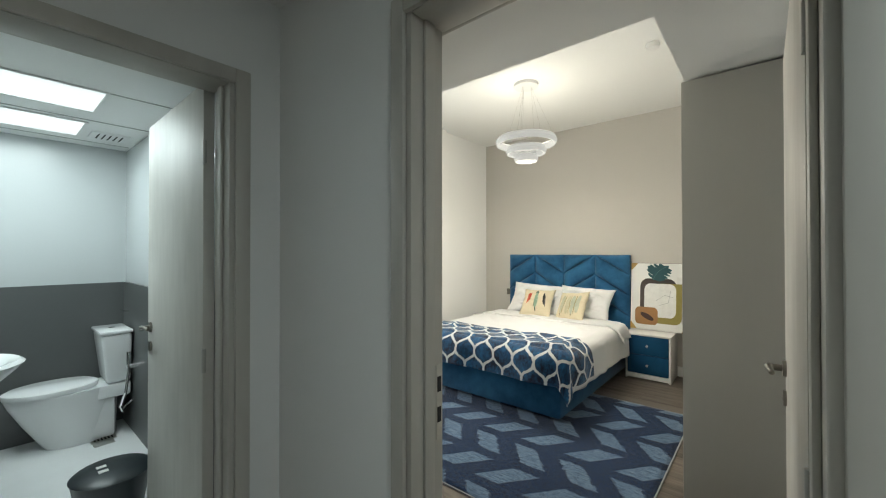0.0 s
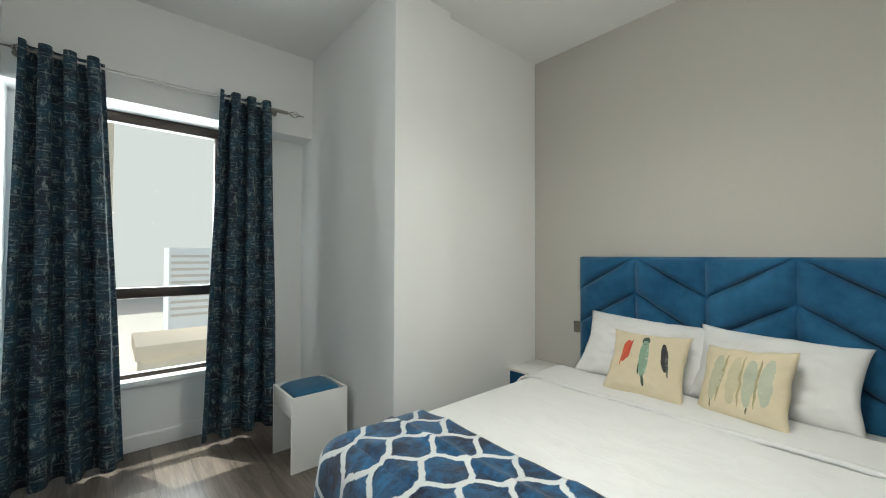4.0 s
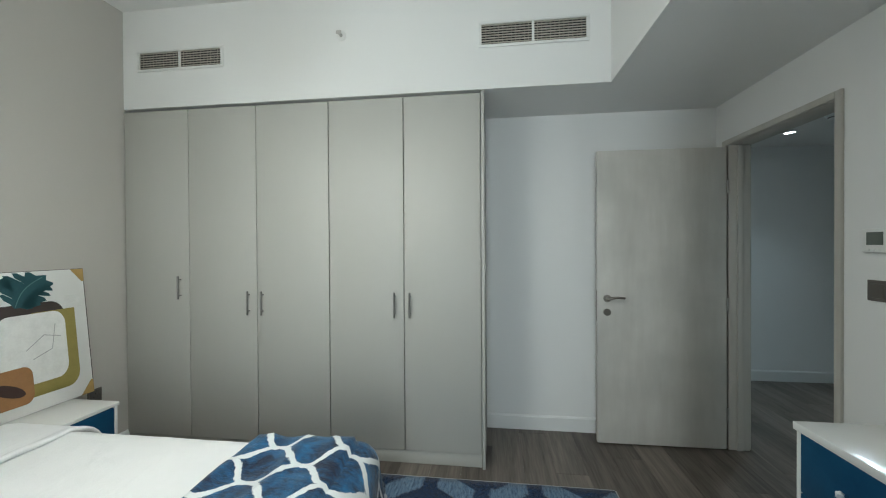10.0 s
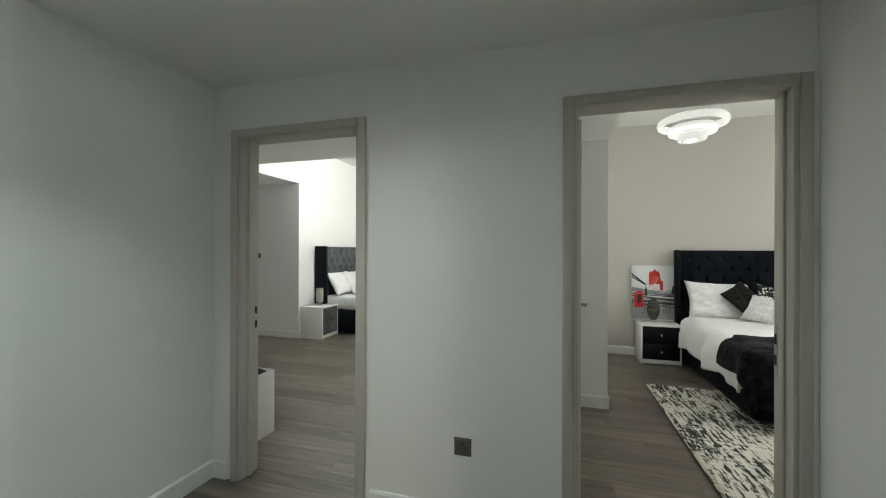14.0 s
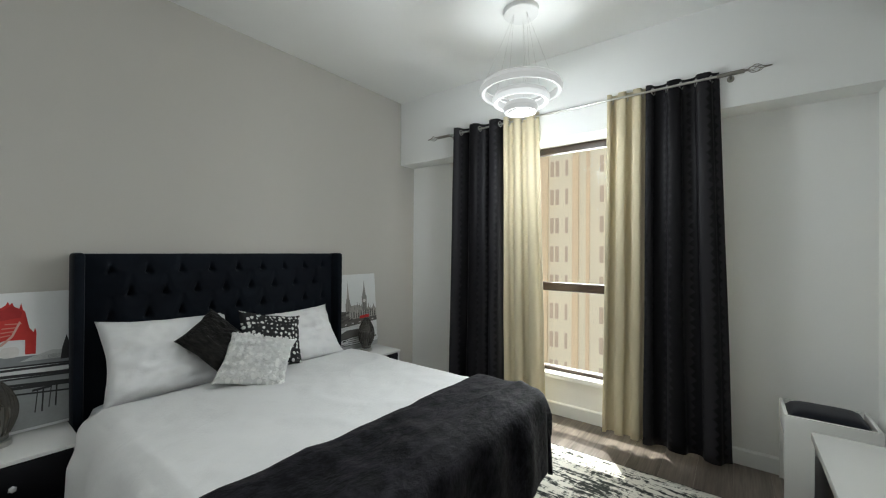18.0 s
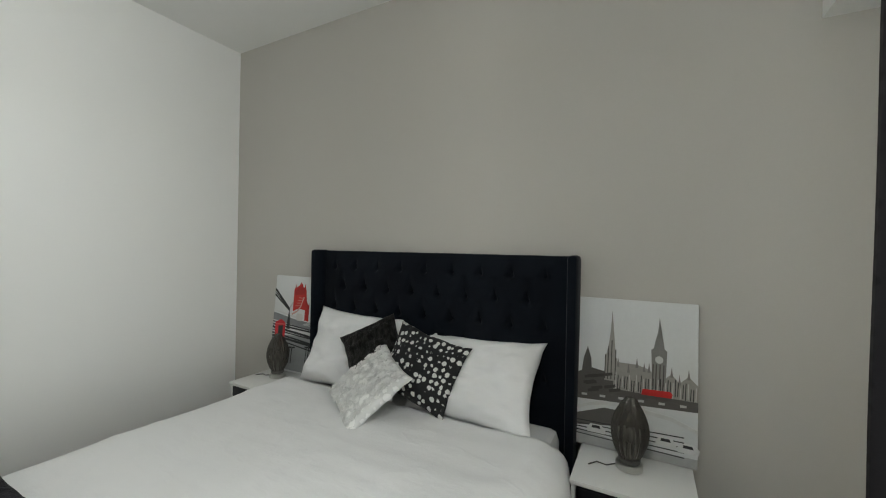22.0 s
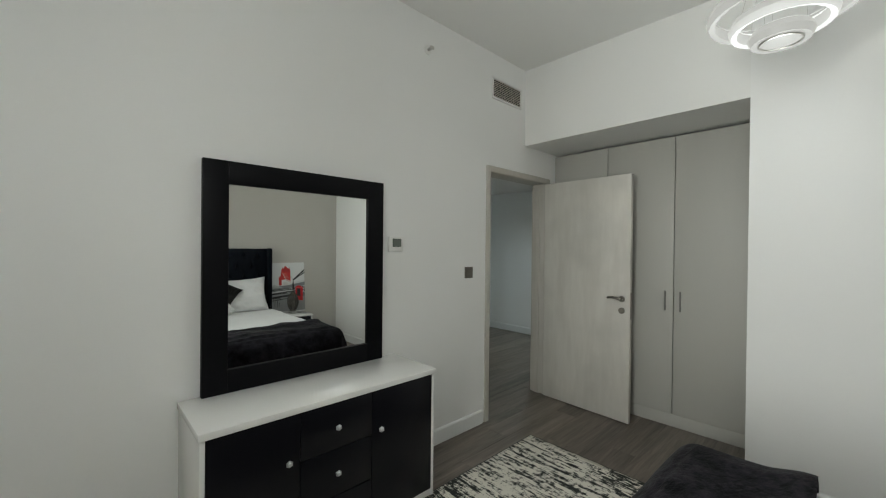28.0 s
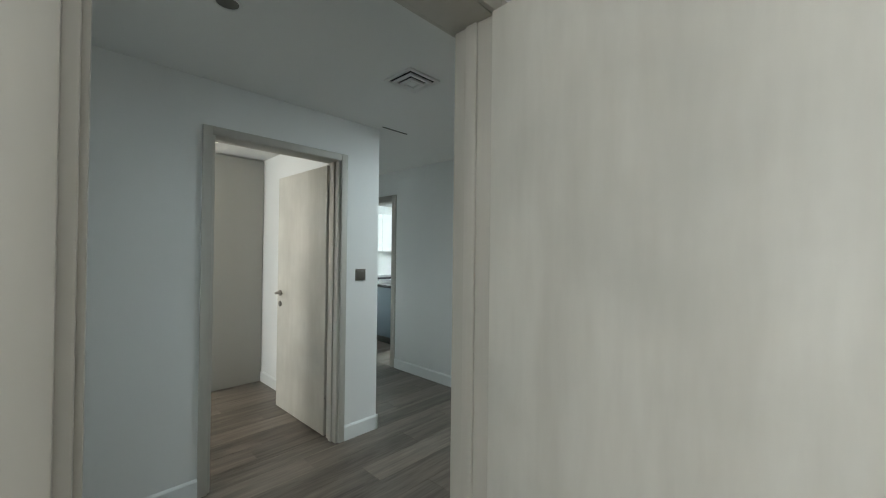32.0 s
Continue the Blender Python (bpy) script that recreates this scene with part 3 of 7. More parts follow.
solid("wall_passage", WHITE_WALL, (0.19, 0.40, 0.735, 4.93, 0, 3.2), label="white painted wall between bedroom and corridor", category="wall")
solid("ceiling_1", CEILING_WHITE, (-5.1, 0.19, 0.735, 5.08, CEIL, 3.2), label="white painted ceiling of the first bedroom", category="ceiling")
solid("bulkhead_1", CEILING_WHITE, (-0.38, 0.19, 0.735, 4.93, LOW, CEIL), (-2.02, -0.38, 0.735, 1.62, LOW, CEIL), label="white dropped ceiling over wardrobe and entrance", category="bulkhead")
# hall
pierced("wall_hall_west", WHITE_WALL, "y", -1.13, 0.60, -1.66, -1.52, 0, 2.9, [(-0.41, 0.44, 0, 2.05)], "white painted hall wall with the bathroom door")
pierced("wall_hall_east", WHITE_WALL, "y", -1.13, 4.2, 1.53, 1.67, 0, 2.9, [(1.82, 2.67, 0, 2.05)], "white painted hall wall with the kitchen door")
pierced("wall_hall_south", WHITE_WALL, "x", -5.1, 6.5, -1.275, -1.13, 0, 3.2, [(*D2, 0, DH), (*D3, 0, DH)], "white painted wall with two bedroom doors")
solid("wall_corridor_end", WHITE_WALL, (0.40, 1.53, 4.06, 4.2, 0, 2.9), label="white painted end wall of the corridor", category="wall")
solid("ceiling_hall", CEILING_WHITE, (-1.52, 0.40, -1.13, 0.60, HALL, 2.6), (0.40, 1.53, -1.13, 4.06, HALL, 2.6), label="white painted low hall ceiling", category="ceiling")
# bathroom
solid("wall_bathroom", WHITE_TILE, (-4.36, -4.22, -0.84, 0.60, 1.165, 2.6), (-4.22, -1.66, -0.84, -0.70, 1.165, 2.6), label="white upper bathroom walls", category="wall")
for side, dado in (("west", (-4.36, -4.21, -0.84, 0.60, 0, 1.165)), ("south", (-4.21, -1.66, -0.84, -0.69, 0, 1.165)), ("north", (-4.21, -1.66, 0.585, 0.60, 0, 1.165))):
    solid("wall_bathroom_dado_" + side, DARK_TILE, dado, label="dark grey tiled lower bathroom wall", category="wall")
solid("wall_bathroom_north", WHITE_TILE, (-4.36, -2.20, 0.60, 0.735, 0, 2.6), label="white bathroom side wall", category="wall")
solid("ceiling_bathroom", CEILING_WHITE, (-4.36, -1.66, -0.84, 0.60, 2.28, 2.4), label="white tiled bathroom ceiling", category="ceiling")
# second bedroom
solid("wall_head_2", GREIGE_WALL, (-5.1, 0.20, -5.07, -4.92, 0, 3.2), label="plain greige painted wall behind the black bed", category="wall")
pierced("wall_window_2", WHITE_WALL, "y", -4.92, -1.275, -5.1, -4.89, 0, 3.2, [(-3.62, -2.42, 0.37, LOW)], "white painted window wall of the second bedroom")
solid("beam_2", WHITE_WALL, (-4.89, -4.67, -4.92, -1.275, LOW, CEIL), label="white ceiling beam above the curtains", category="beam")
solid("wall_east_2", WHITE_WALL, (-0.955, 0.20, -4.92, -2.92, 0, 3.2), label="white painted side wall of the second bedroom", category="wall")
solid("wall_recess_2", WHITE_WALL, (0.20, 0.34, -5.07, -1.275, 0, 3.2), label="white wall behind the wardrobe recess", category="wall")
solid("ceiling_2", CEILING_WHITE, (-5.1, 0.20, -5.07, -1.275, CEIL, 3.2), label="white painted ceiling of the second bedroom", category="ceiling")
solid("bulkhead_2", CEILING_WHITE, (-0.955, 0.20, -2.92, -1.275, LOW, CEIL), label="white dropped ceiling over the wardrobe recess", category="bulkhead")
# third bedroom
solid("wall_east_3", WHITE_WALL, (3.38, 3.53, -7.2, -4.42, 0, 3.2), (3.53, 4.42, -4.57, -4.42, 0, 3.2), (5.2, 6.5, -4.57, -4.42, 0, 3.2), (4.42, 5.2, -4.57, -4.42, 2.08, 3.2), label="white painted wall behind the grey bed", category="wall")
solid("wall_far_3", WHITE_WALL, (0.34, 3.38, -7.2, -7.05, 0, 3.2), (6.5, 6.65, -7.2, -1.13, 0, 3.2), (3.53, 6.5, -7.2, -7.05, 0, 3.2), label="white painted far walls of the third bedroom", category="wall")
solid("ceiling_3", CEILING_WHITE, (0.34, 6.5, -7.2, -1.275, CEIL, 3.2), label="white painted ceiling of the third bedroom", category="ceiling")
solid("bulkhead_3", CEILING_WHITE, (0.34, 6.5, -2.9, -1.275, LOW, CEIL), (3.38, 6.5, -4.42, -2.9, LOW + 0.06, CEIL), label="white dropped ceiling of the third bedroom", category="bulkhead")
solid("wall_bath_3", WHITE_WALL, (5.30, 5.42, -7.05, -4.57, 0, 2.5), label="white bathroom wall of the third bedroom", category="wall")
solid("ceiling_bath_3", CEILING_WHITE, (3.53, 5.30, -7.05, -4.57, 2.40, 2.5), label="white bathroom ceiling of the third bedroom", category="ceiling")
# kitchen behind the corridor
solid("wall_kitchen", WHITE_WALL, (5.2, 5.35, -1.13, 5.0, 0, 2.9), (1.67, 5.2, 4.86, 5.0, 0, 2.9), label="white kitchen walls", category="wall")
solid("ceiling_kitchen", CEILING_WHITE, (1.67, 5.2, -1.13, 5.0, HALL, 2.6), label="white kitchen ceiling", category="ceiling")

# ---- doors, frames, wardrobes ----
def door_frame(name, axis, a0, a1, f0, f1, top, label, widths=(0.075, 0.075)):
    """Lining and architraves of a doorway; a: along the wall, f: its two faces."""
    ob = thing(name, label, "door frame")
    tagged(ob, kind="structure")
    p, t = 0.016, 0.03

    def put(n, p0, p1, q0, q1, z0, z1):
        slab(n, FRAME_WOOD, ob, (p0, p1, q0, q1, z0, z1) if axis == "x" else (q0, q1, p0, p1, z0, z1), 0.004)

    put("lining", a0, a0 + t, f0, f1, 0, top)
    put("lining", a1 - t, a1, f0, f1, 0, top)
    put("lining", a0 + t, a1 - t, f0, f1, top - 0.014, top)
    mid = (f0 + f1) / 2
    put("stop", a0 + t, a0 + t + 0.012, mid - 0.02, mid + 0.02, 0, top - 0.014)
    put("stop", a1 - t - 0.012, a1 - t, mid - 0.02, mid + 0.02, 0, top - 0.014)
    for w, q0, q1 in ((widths[0], f0 - p, f0), (widths[1], f1, f1 + p)):
        put("architrave", a0 - w + 0.012, a0 + 0.012, q0, q1, 0, top + w - 0.012)
        put("architrave", a1 - 0.012, a1 + w - 0.012, q0, q1, 0, top + w - 0.012)
        put("architrave", a0 + 0.012, a1 - 0.012, q0, q1, top - 0.012, top + w - 0.012)
    return ob


door_frame("door_frame", "x", *D1, 0.60, 0.735, DH, "pale ash door frame of the first bedroom", (0.050, 0.036))
door_frame("door_frame", "x", *D2, -1.275, -1.13, DH, "pale ash door frame of the second bedroom", (0.050, 0.044))
door_frame("door_frame", "x", *D3, -1.275, -1.13, DH, "pale ash door frame of the third bedroom", (0.060, 0.048))
door_frame("door_frame", "x", 4.42, 5.2, -4.57, -4.42, 2.08, "pale ash door frame of the far bathroom", (0.05, 0.05))
door_frame("door_frame", "y", -0.41, 0.44, -1.66, -1.52, 2.05, "pale ash door frame of the bathroom", (0.052, 0.052))
door_frame("door_frame", "y", 1.82, 2.67, 1.53, 1.67, 2.05, "pale ash door frame of the kitchen")


def door(label, at, turn, width, height=2.07):
    """A plain leaf hung at its origin, running along +x; a lever on both faces."""
    ob = thing("door", label, "door", at=at, turn=turn)
    slab("leaf", DOOR_WOOD, ob, (0, width, -0.02, 0.02, 0.008, height), 0.003)
    hx = width - 0.065
    for s in (-1, 1):
        bm = bmesh.new()
        cyl(bm, (hx, s * 0.02, 1.032), (hx, s * 0.03, 1.032), 0.026, n=24)
        cyl(bm, (hx, s * 0.03, 1.032), (hx, s * 0.065, 1.032), 0.011)
        pts = [(hx, s * 0.060, 1.032), (hx - 0.025, s * 0.066, 1.039), (hx - 0.060, s * 0.065, 1.043), (hx - 0.105, s * 0.058, 1.038)]
        for (p, q), r in zip(zip(pts, pts[1:]), (0.011, 0.010, 0.009)):
            cyl(bm, p, q, r, r * 0.92)
            ball(bm, q, r * 0.93, n=10)
        ball(bm, pts[0], 0.0125, n=12)
        part("lever", bm, NICKEL, ob, "dark nickel lever handle")
        bm = bmesh.new()
        cyl(bm, (hx, s * 0.02, 0.935), (hx, s * 0.029, 0.935), 0.025, n=24)
        box(bm, hx - 0.003, hx + 0.003, s * 0.029 - 0.001, s * 0.029 + 0.001, 0.925, 0.945)
        part("keyhole_plate", bm, NICKEL, ob, "round dark nickel keyhole plate")
    slab("latch_plate", NICKEL, ob, (width - 0.0005, width + 0.002, -0.011, 0.011, 0.87, 1.09), 0.0, "narrow metal latch plate")
    for z in (0.25, 1.0, 1.8):
        bm = bmesh.new()
        cyl(bm, (-0.006, 0.018, z - 0.045), (-0.006, 0.018, z + 0.045), 0.007)
        part("hinge", bm, STEEL, ob)
    return ob


door("pale ash door standing open against the passage wall", (0.048, 0.755, 0), 90.5, 0.845)
door("pale ash door standing open before the wardrobe", (-0.612, -1.295, 0), -92.4, 0.825)
door("pale ash bathroom door standing open", (-1.675, 0.395, 0), 179.3, 0.83)
door("pale ash door of the far bathroom standing open", (4.475, -4.60, 0), -88, 0.70)


def strike(x, y, z, s):
    slab_ob = thing("strike_plate", "narrow steel strike plate in the door lining", "strike plate", at=(x, y, z))
    bm = bmesh.new()
    box(bm, -0.0015, 0.0015, -0.012, 0.012, -0.11, 0.11)
    part("plate", bm, STEEL, slab_ob)
    for z0 in (-0.06, 0.03):
        bm = bmesh.new()
        box(bm, 0.0005 * s, 0.003 * s, -0.008, 0.008, z0, z0 + 0.045)
        part("hole", bm, DARK_GAP, slab_ob)


strike(D1[0] + 0.031, 0.715, 0.97, 1)
strike(D2[0] + 0.031, -1.255, 0.97, 1)
strike(D3[1] - 0.031, -1.25, 0.97, -1)


def bar_handle(parent, x, y, z0, z1, s=-1):
    bm = bmesh.new()
    cyl(bm, (x + s * 0.03, y, z0), (x + s * 0.03, y, z1), 0.0068, n=10)
    for z in (z0 + 0.025, z1 - 0.025):
        cyl(bm, (x, y, z), (x + s * 0.03, y, z), 0.004, n=8)
    return part("handle", bm, HANDLE_STEEL, parent, "slim steel bar handle")


def wardrobe(label, y_edges, handles, x0, x1, top, plinth):
    """Floor-to-ceiling cupboard that faces -x. Edges of its doors along y."""
    ob = thing("wardrobe", label, "wardrobe")
    ya, yb = min(y_edges), max(y_edges)
    slab("carcass", CABINET_EDGE, ob, (x0 + 0.022, x1, ya, yb, plinth, top - 0.004), 0)
    slab("plinth", CABINET, ob, (x0 + 0.012, x1, ya, yb, 0, plinth), 0.002)
    for (p, q), hy in zip(zip(y_edges, y_edges[1:]), handles):
        leaf = slab("cabinet_door", CABINET, ob, (x0, x0 + 0.02, min(p, q) + 0.003, max(p, q) - 0.003, plinth + 0.004, top - 0.012), 0.0025)
        if hy is not None:
            h = bar_handle(leaf, x0, hy[0], hy[1], hy[2])
    return ob


w1 = wardrobe("tall grey-green laminate wardrobe with five doors", (4.925, 4.425, 3.92, 3.405, 2.90, 2.405), ((4.49, 1.05, 1.21), (3.975, 0.95, 1.11), (3.875, 0.95, 1.11), (2.96, 0.95, 1.11), (2.86, 0.95, 1.11)), -0.385, 0.185, LOW - 0.012, 0.085)
slab("end_panel", CABINET, w1, (-0.395, 0.185, 2.382, 2.402, 0.0, LOW - 0.014), 0.002)
wardrobe("tall grey-green laminate wardrobe built into the recess", (-1.28, -1.82, -2.37, -2.915), (None, (-2.315, 0.95, 1.11), (-2.425, 0.95, 1.11)), -0.43, 0.195, LOW - 0.01, 0.10)


# ---- skirting boards ----
def skirting(p, q, h=0.11, t=0.014):
    """A run from p to q, with the wall on its left hand."""
    a, b = Vector((*p, 0)), Vector((*q, 0))
    d = (b - a).normalized()
    nrm = Vector((d.y, -d.x, 0))
    bm = bmesh.new()
    prof = [(0, 0), (t, 0), (t, h - 0.012), (t - 0.006, h - 0.003), (t - 0.009, h), (0, h)]
    ends = [[bm.verts.new(e + nrm * u + Vector((0, 0, z))) for u, z in prof] for e in (a, b)]
    n = len(prof)
    for i in range(n):
        bm.faces.new((ends[0][i], ends[0][(i + 1) % n], ends[1][(i + 1) % n], ends[1][i]))
    bm.faces.new(ends[0])
    bm.faces.new(ends[1][::-1])
    ob = new("baseboard", finish(bm, "baseboard", TRIM_WHITE))
    return tagged(ob, "white painted skirting board", "baseboard", kind="structure")


a = 0.064
for run in (((-3.416, 4.93), (-0.38, 4.93)), ((-3.378, 3.42), (-3.378, 3.88)), ((-3.43, 3.88), (-3.43, 4.916)), ((-4.876, 3.42), (-3.364, 3.42)), ((-4.89, 1.634), (-4.89, 3.406)),
            ((-2.006, 1.62), (-4.876, 1.62)), ((-2.02, 0.749), (-2.02, 1.634)), ((D1[0] - 0.037, 0.735), (-2.006, 0.735)), ((0.19, 2.38), (0.19, 0.749)), ((0.19, 0.735), (D1[1] + 0.037, 0.735)),
            ((-1.52, 0.44 + 0.04), (-1.52, 0.586)), ((-1.52, 0.60), (D1[0] - 0.037, 0.60)), ((D1[1] + 0.037, 0.60), (0.414, 0.60)), ((0.40, 0.586), (0.40, 4.06)),
            ((1.53, 1.82 - a), (1.53, -1.116)), ((1.53, 4.06), (1.53, 2.67 + a)), ((1.516, -1.13), (D3[1] + a, -1.13)), ((D3[0] - a, -1.13), (D2[1] + a, -1.13)), ((D2[0] - 0.056, -1.13), (-1.52, -1.13)), ((-1.52, -1.116), (-1.52, -0.41 - 0.04)),
            ((-4.89, -1.275), (D2[0] - a, -1.275)), ((-4.89, -4.906), (-4.89, -1.289)), ((-0.955, -4.92), (-4.876, -4.92)), ((-0.955, -2.906), (-0.955, -4.906)), ((-0.43, -2.92), (-0.969, -2.92)),
            ((3.38, -4.406), (3.38, -7.0)), ((4.42, -4.42), (3.366, -4.42))):
    skirting(*run)


# ---- soft goods ----
def uv_grid(bm, nu, nv, place, uv=None):
    """A sheet of nu x nv cells; place(s, t) with s, t from 0 to 1."""
    layer = bm.loops.layers.uv.verify()
    vs = [[bm.verts.new(place(i / nu, j / nv)) for j in range(nv + 1)] for i in range(nu + 1)]
    for i in range(nu):
        for j in range(nv):
            f = bm.faces.new((vs[i][j], vs[i + 1][j], vs[i + 1][j + 1], vs[i][j + 1]))
            for loop, (p, q) in zip(f.loops, ((i, j), (i + 1, j), (i + 1, j + 1), (i, j + 1))):
                loop[layer].uv = uv(p / nu, q / nv) if uv else (p / nu, q / nv)
    return vs


def thick(ob, t, offset=-1):
    m = ob.modifiers.new("thickness", "SOLIDIFY")
    m.thickness, m.offset = t, offset
    return ob


def smooth_part(name, bm, mat, parent, label=""):
    me = bpy.data.meshes.new(name)
    bm.to_mesh(me)
    bm.free()
    me.materials.append(mat)
    me.shade_smooth()
    ob = new(name, me)
    ob.parent = parent
    if label:
        tagged(ob, label)
    return ob


def drape(hx, top, a0, a1, b0, b1, foot, seed, wrinkle=0.006, r=0.035, fold=0.02, n=(110, 70), ridge=0.0, ragged=0.0):
    """Where a cloth lies on a bed: a across from the middle, b along towards the foot. It hangs over the sides |a| > hx and the edge b > foot."""
    def place(s, t):
        a, b = a0 + (a1 - a0) * s, b0 + (b1 - b0) * t
        if ragged:
            far = max(0.0, abs(a) - hx)
            a += math.copysign(far * ragged * noise.noise((b * 1.7, seed, 0.3)), a)
        da, db = max(0.0, abs(a) - hx), max(0.0, b - foot)
        q = math.hypot(da, db)
        sx = 1 if a > 0 else -1
        x, y = max(-hx, min(hx, a)), min(b, foot)
        z = top
        w = wrinkle * noise.noise((a * 3.1 + seed, b * 3.1, seed)) + 0.5 * wrinkle * noise.noise((a * 9 + seed, b * 9, 3 * seed))
        crease = 1 - abs(noise.noise((a * 2.1 + b * 1.2 + seed, b * 1.3 - a * 0.5, seed * 2)))
        w += 0.9 * wrinkle * crease ** 7
        if ridge:
            run = 1 - abs(noise.noise((b * 4.6 + 0.5 * noise.noise((a * 0.9, seed, 7)), a * 0.35 + seed, seed)))
            w += ridge * run ** 5
        if q > 0:
            ang = min(q / r, math.pi / 2)
            out, down = r * math.sin(ang), r * (1 - math.cos(ang)) + max(0.0, q - r * math.pi / 2)
            edge = b if da >= db else a
            out += fold * min(1.0, down / 0.15) * (noise.noise((edge * 5.0, seed, 1.7)) + 0.35) + 0.04 * down
            x += sx * out * da / q
            y += out * db / q
            z -= down
        else:
            z += w + wrinkle * 0.8
        return Vector((x, y, z + (w * 0.3 if q > 0 else 0)))
    uv = lambda s, t: (a0 + (a1 - a0) * s, b0 + (b1 - b0) * t)
    bm = bmesh.new()
    uv_grid(bm, n[0], n[1], place, uv)
    return bm


def rosette(parent, at, r, turn):
    """A cloth flower of three rings of curled petals on a cushion's face."""
    bm = bmesh.new()
    for reach, n, z in ((1.0, 7, 0.0), (0.66, 6, 0.006), (0.34, 4, 0.011)):
        for k in range(n):
            a, wide = turn + z * 90 + 2 * math.pi * k / n, 0.85 * math.pi / n
            ring = [(0.15, 0, 0.0), (0.6, -wide, 0.003), (0.95, -0.55 * wide, 0.007), (1.0, 0.1 * wide, 0.006), (0.9, 0.6 * wide, 0.008), (0.6, wide, 0.003)]
            mid = bm.verts.new(at + Vector((reach * r * 0.6 * math.cos(a), reach * r * 0.6 * math.sin(a), z + 0.004)))
            rim = [bm.verts.new(at + Vector((reach * r * q * math.cos(a + d), reach * r * q * math.sin(a + d), z + h))) for q, d, h in ring]
            for p, q in zip(rim, rim[1:] + rim[:1]):
                bm.faces.new((mid, p, q))
    part("rosette", bm, PETAL_CLOTH, parent)


def cushion(name, label, mat, w, h, t, at, rot, seed=0, group="", n=40, sag=0.009, prints=(), sides=None, rosettes=0):
    """A filled cushion; local x across, y up, z out of its face."""
    ob = new(name)
    ob.empty_display_size = 0.1
    if sides:
        e1, e2 = Vector(sides[0]).normalized(), Vector(sides[1])
        e3 = e1.cross(e2).normalized()
        ob.matrix_basis = Matrix.Translation(at) @ Matrix((e1, e3.cross(e1), e3)).transposed().to_4x4()
    else:
        ob.matrix_basis = pose(*at, *rot)
    tagged(ob, label, "cushion" if "cushion" in name else "pillow", group)

    def front(u, v, s=1.0, lift=0.0):
        e = (max(0.0, 1 - abs(u) ** 2.6) * max(0.0, 1 - abs(v) ** 2.6)) ** 0.5
        px = u * w / 2 * (1 - 0.10 * (1 - v * v) * abs(u)) + 0.006 * noise.noise((v * 2.5, seed, u * 1.3))
        py = v * h / 2 * (1 - 0.10 * (1 - u * u) * abs(v)) + 0.006 * noise.noise((u * 2.5, seed + 5, v))
        pz = s * (t / 2 * e + lift) + sag * 2 * noise.noise((u * 2.2, v * 2.2, seed)) * e + sag * noise.noise((u * 6, v * 6, seed + 9)) * e
        fold = 1 - abs(noise.noise((u * 1.9 + seed, v * 2.6, seed * 1.7)))
        pz += s * sag * 0.45 * fold ** 8 * min(1.0, 3 * e)
        return Vector((px, py, pz))

    bm = bmesh.new()
    layer = bm.loops.layers.uv.verify()
    for s in (1, -1):
        vs = [[bm.verts.new(front(-1 + 2 * i / n, -1 + 2 * j / n, s)) for j in range(n + 1)] for i in range(n + 1)]
        for i in range(n):
            for j in range(n):
                ring = ((i, j), (i + 1, j), (i + 1, j + 1), (i, j + 1))
                f = bm.faces.new([vs[p][q] for p, q in (ring if s > 0 else ring[::-1])])
                for loop, (p, q) in zip(f.loops, ring if s > 0 else ring[::-1]):
                    loop[layer].uv = (p / n * w, q / n * h)
    bmesh.ops.remove_doubles(bm, verts=bm.verts, dist=0.0015)
    smooth_part("cover", bm, mat, ob)
    for pname, color, (u0, v0), (u1, v1), wid in prints:
        bm = bmesh.new()

        def leaf(s, q):
            width = wid * (math.sin(math.pi * min(1, q * 0.94 + 0.03)) ** 0.6) * (1 + 0.25 * noise.noise((q * 9, seed, wid)))
            u, v = u0 + (u1 - u0) * q, v0 + (v1 - v0) * q
            L = math.hypot(u1 - u0, v1 - v0)
            return front(u - (v1 - v0) / L * width * (s - 0.5), v + (u1 - u0) / L * width * (s - 0.5), 1.0, 0.0025)

        uv_grid(bm, 5, 16, leaf)
        smooth_part(pname, bm, paint(color), ob, "painted " + pname.replace("_", " "))
    rng = random.Random(41)
    for i in range(rosettes):
        for j in range(rosettes):
            u, v = ((2 * (q + 0.5 + rng.uniform(-0.16, 0.16)) / rosettes - 1) * 0.9 for q in (i, j))
            rosette(ob, front(u, v, 1.0, 0.001), rng.uniform(0.8, 1.15) * 0.036, rng.uniform(0, 6))
    return ob


# ---- beds ----
def crystal_knob(parent, x, y, z, s):
    bm = bmesh.new()
    cyl(bm, (x, y, z), (x, y + s * 0.012, z), 0.007, n=10)
    part("knob_stem", bm, CHROME, parent)
    bm = bmesh.new()
    bmesh.ops.create_icosphere(bm, subdivisions=1, radius=0.016)
    bmesh.ops.transform(bm, matrix=Matrix.Translation((x, y + s * 0.02, z)) @ Matrix.Diagonal((1, 0.75, 1, 1)), verts=bm.verts)
    part("knob", bm, CRYSTAL, parent, "cut crystal knob", smooth=False)


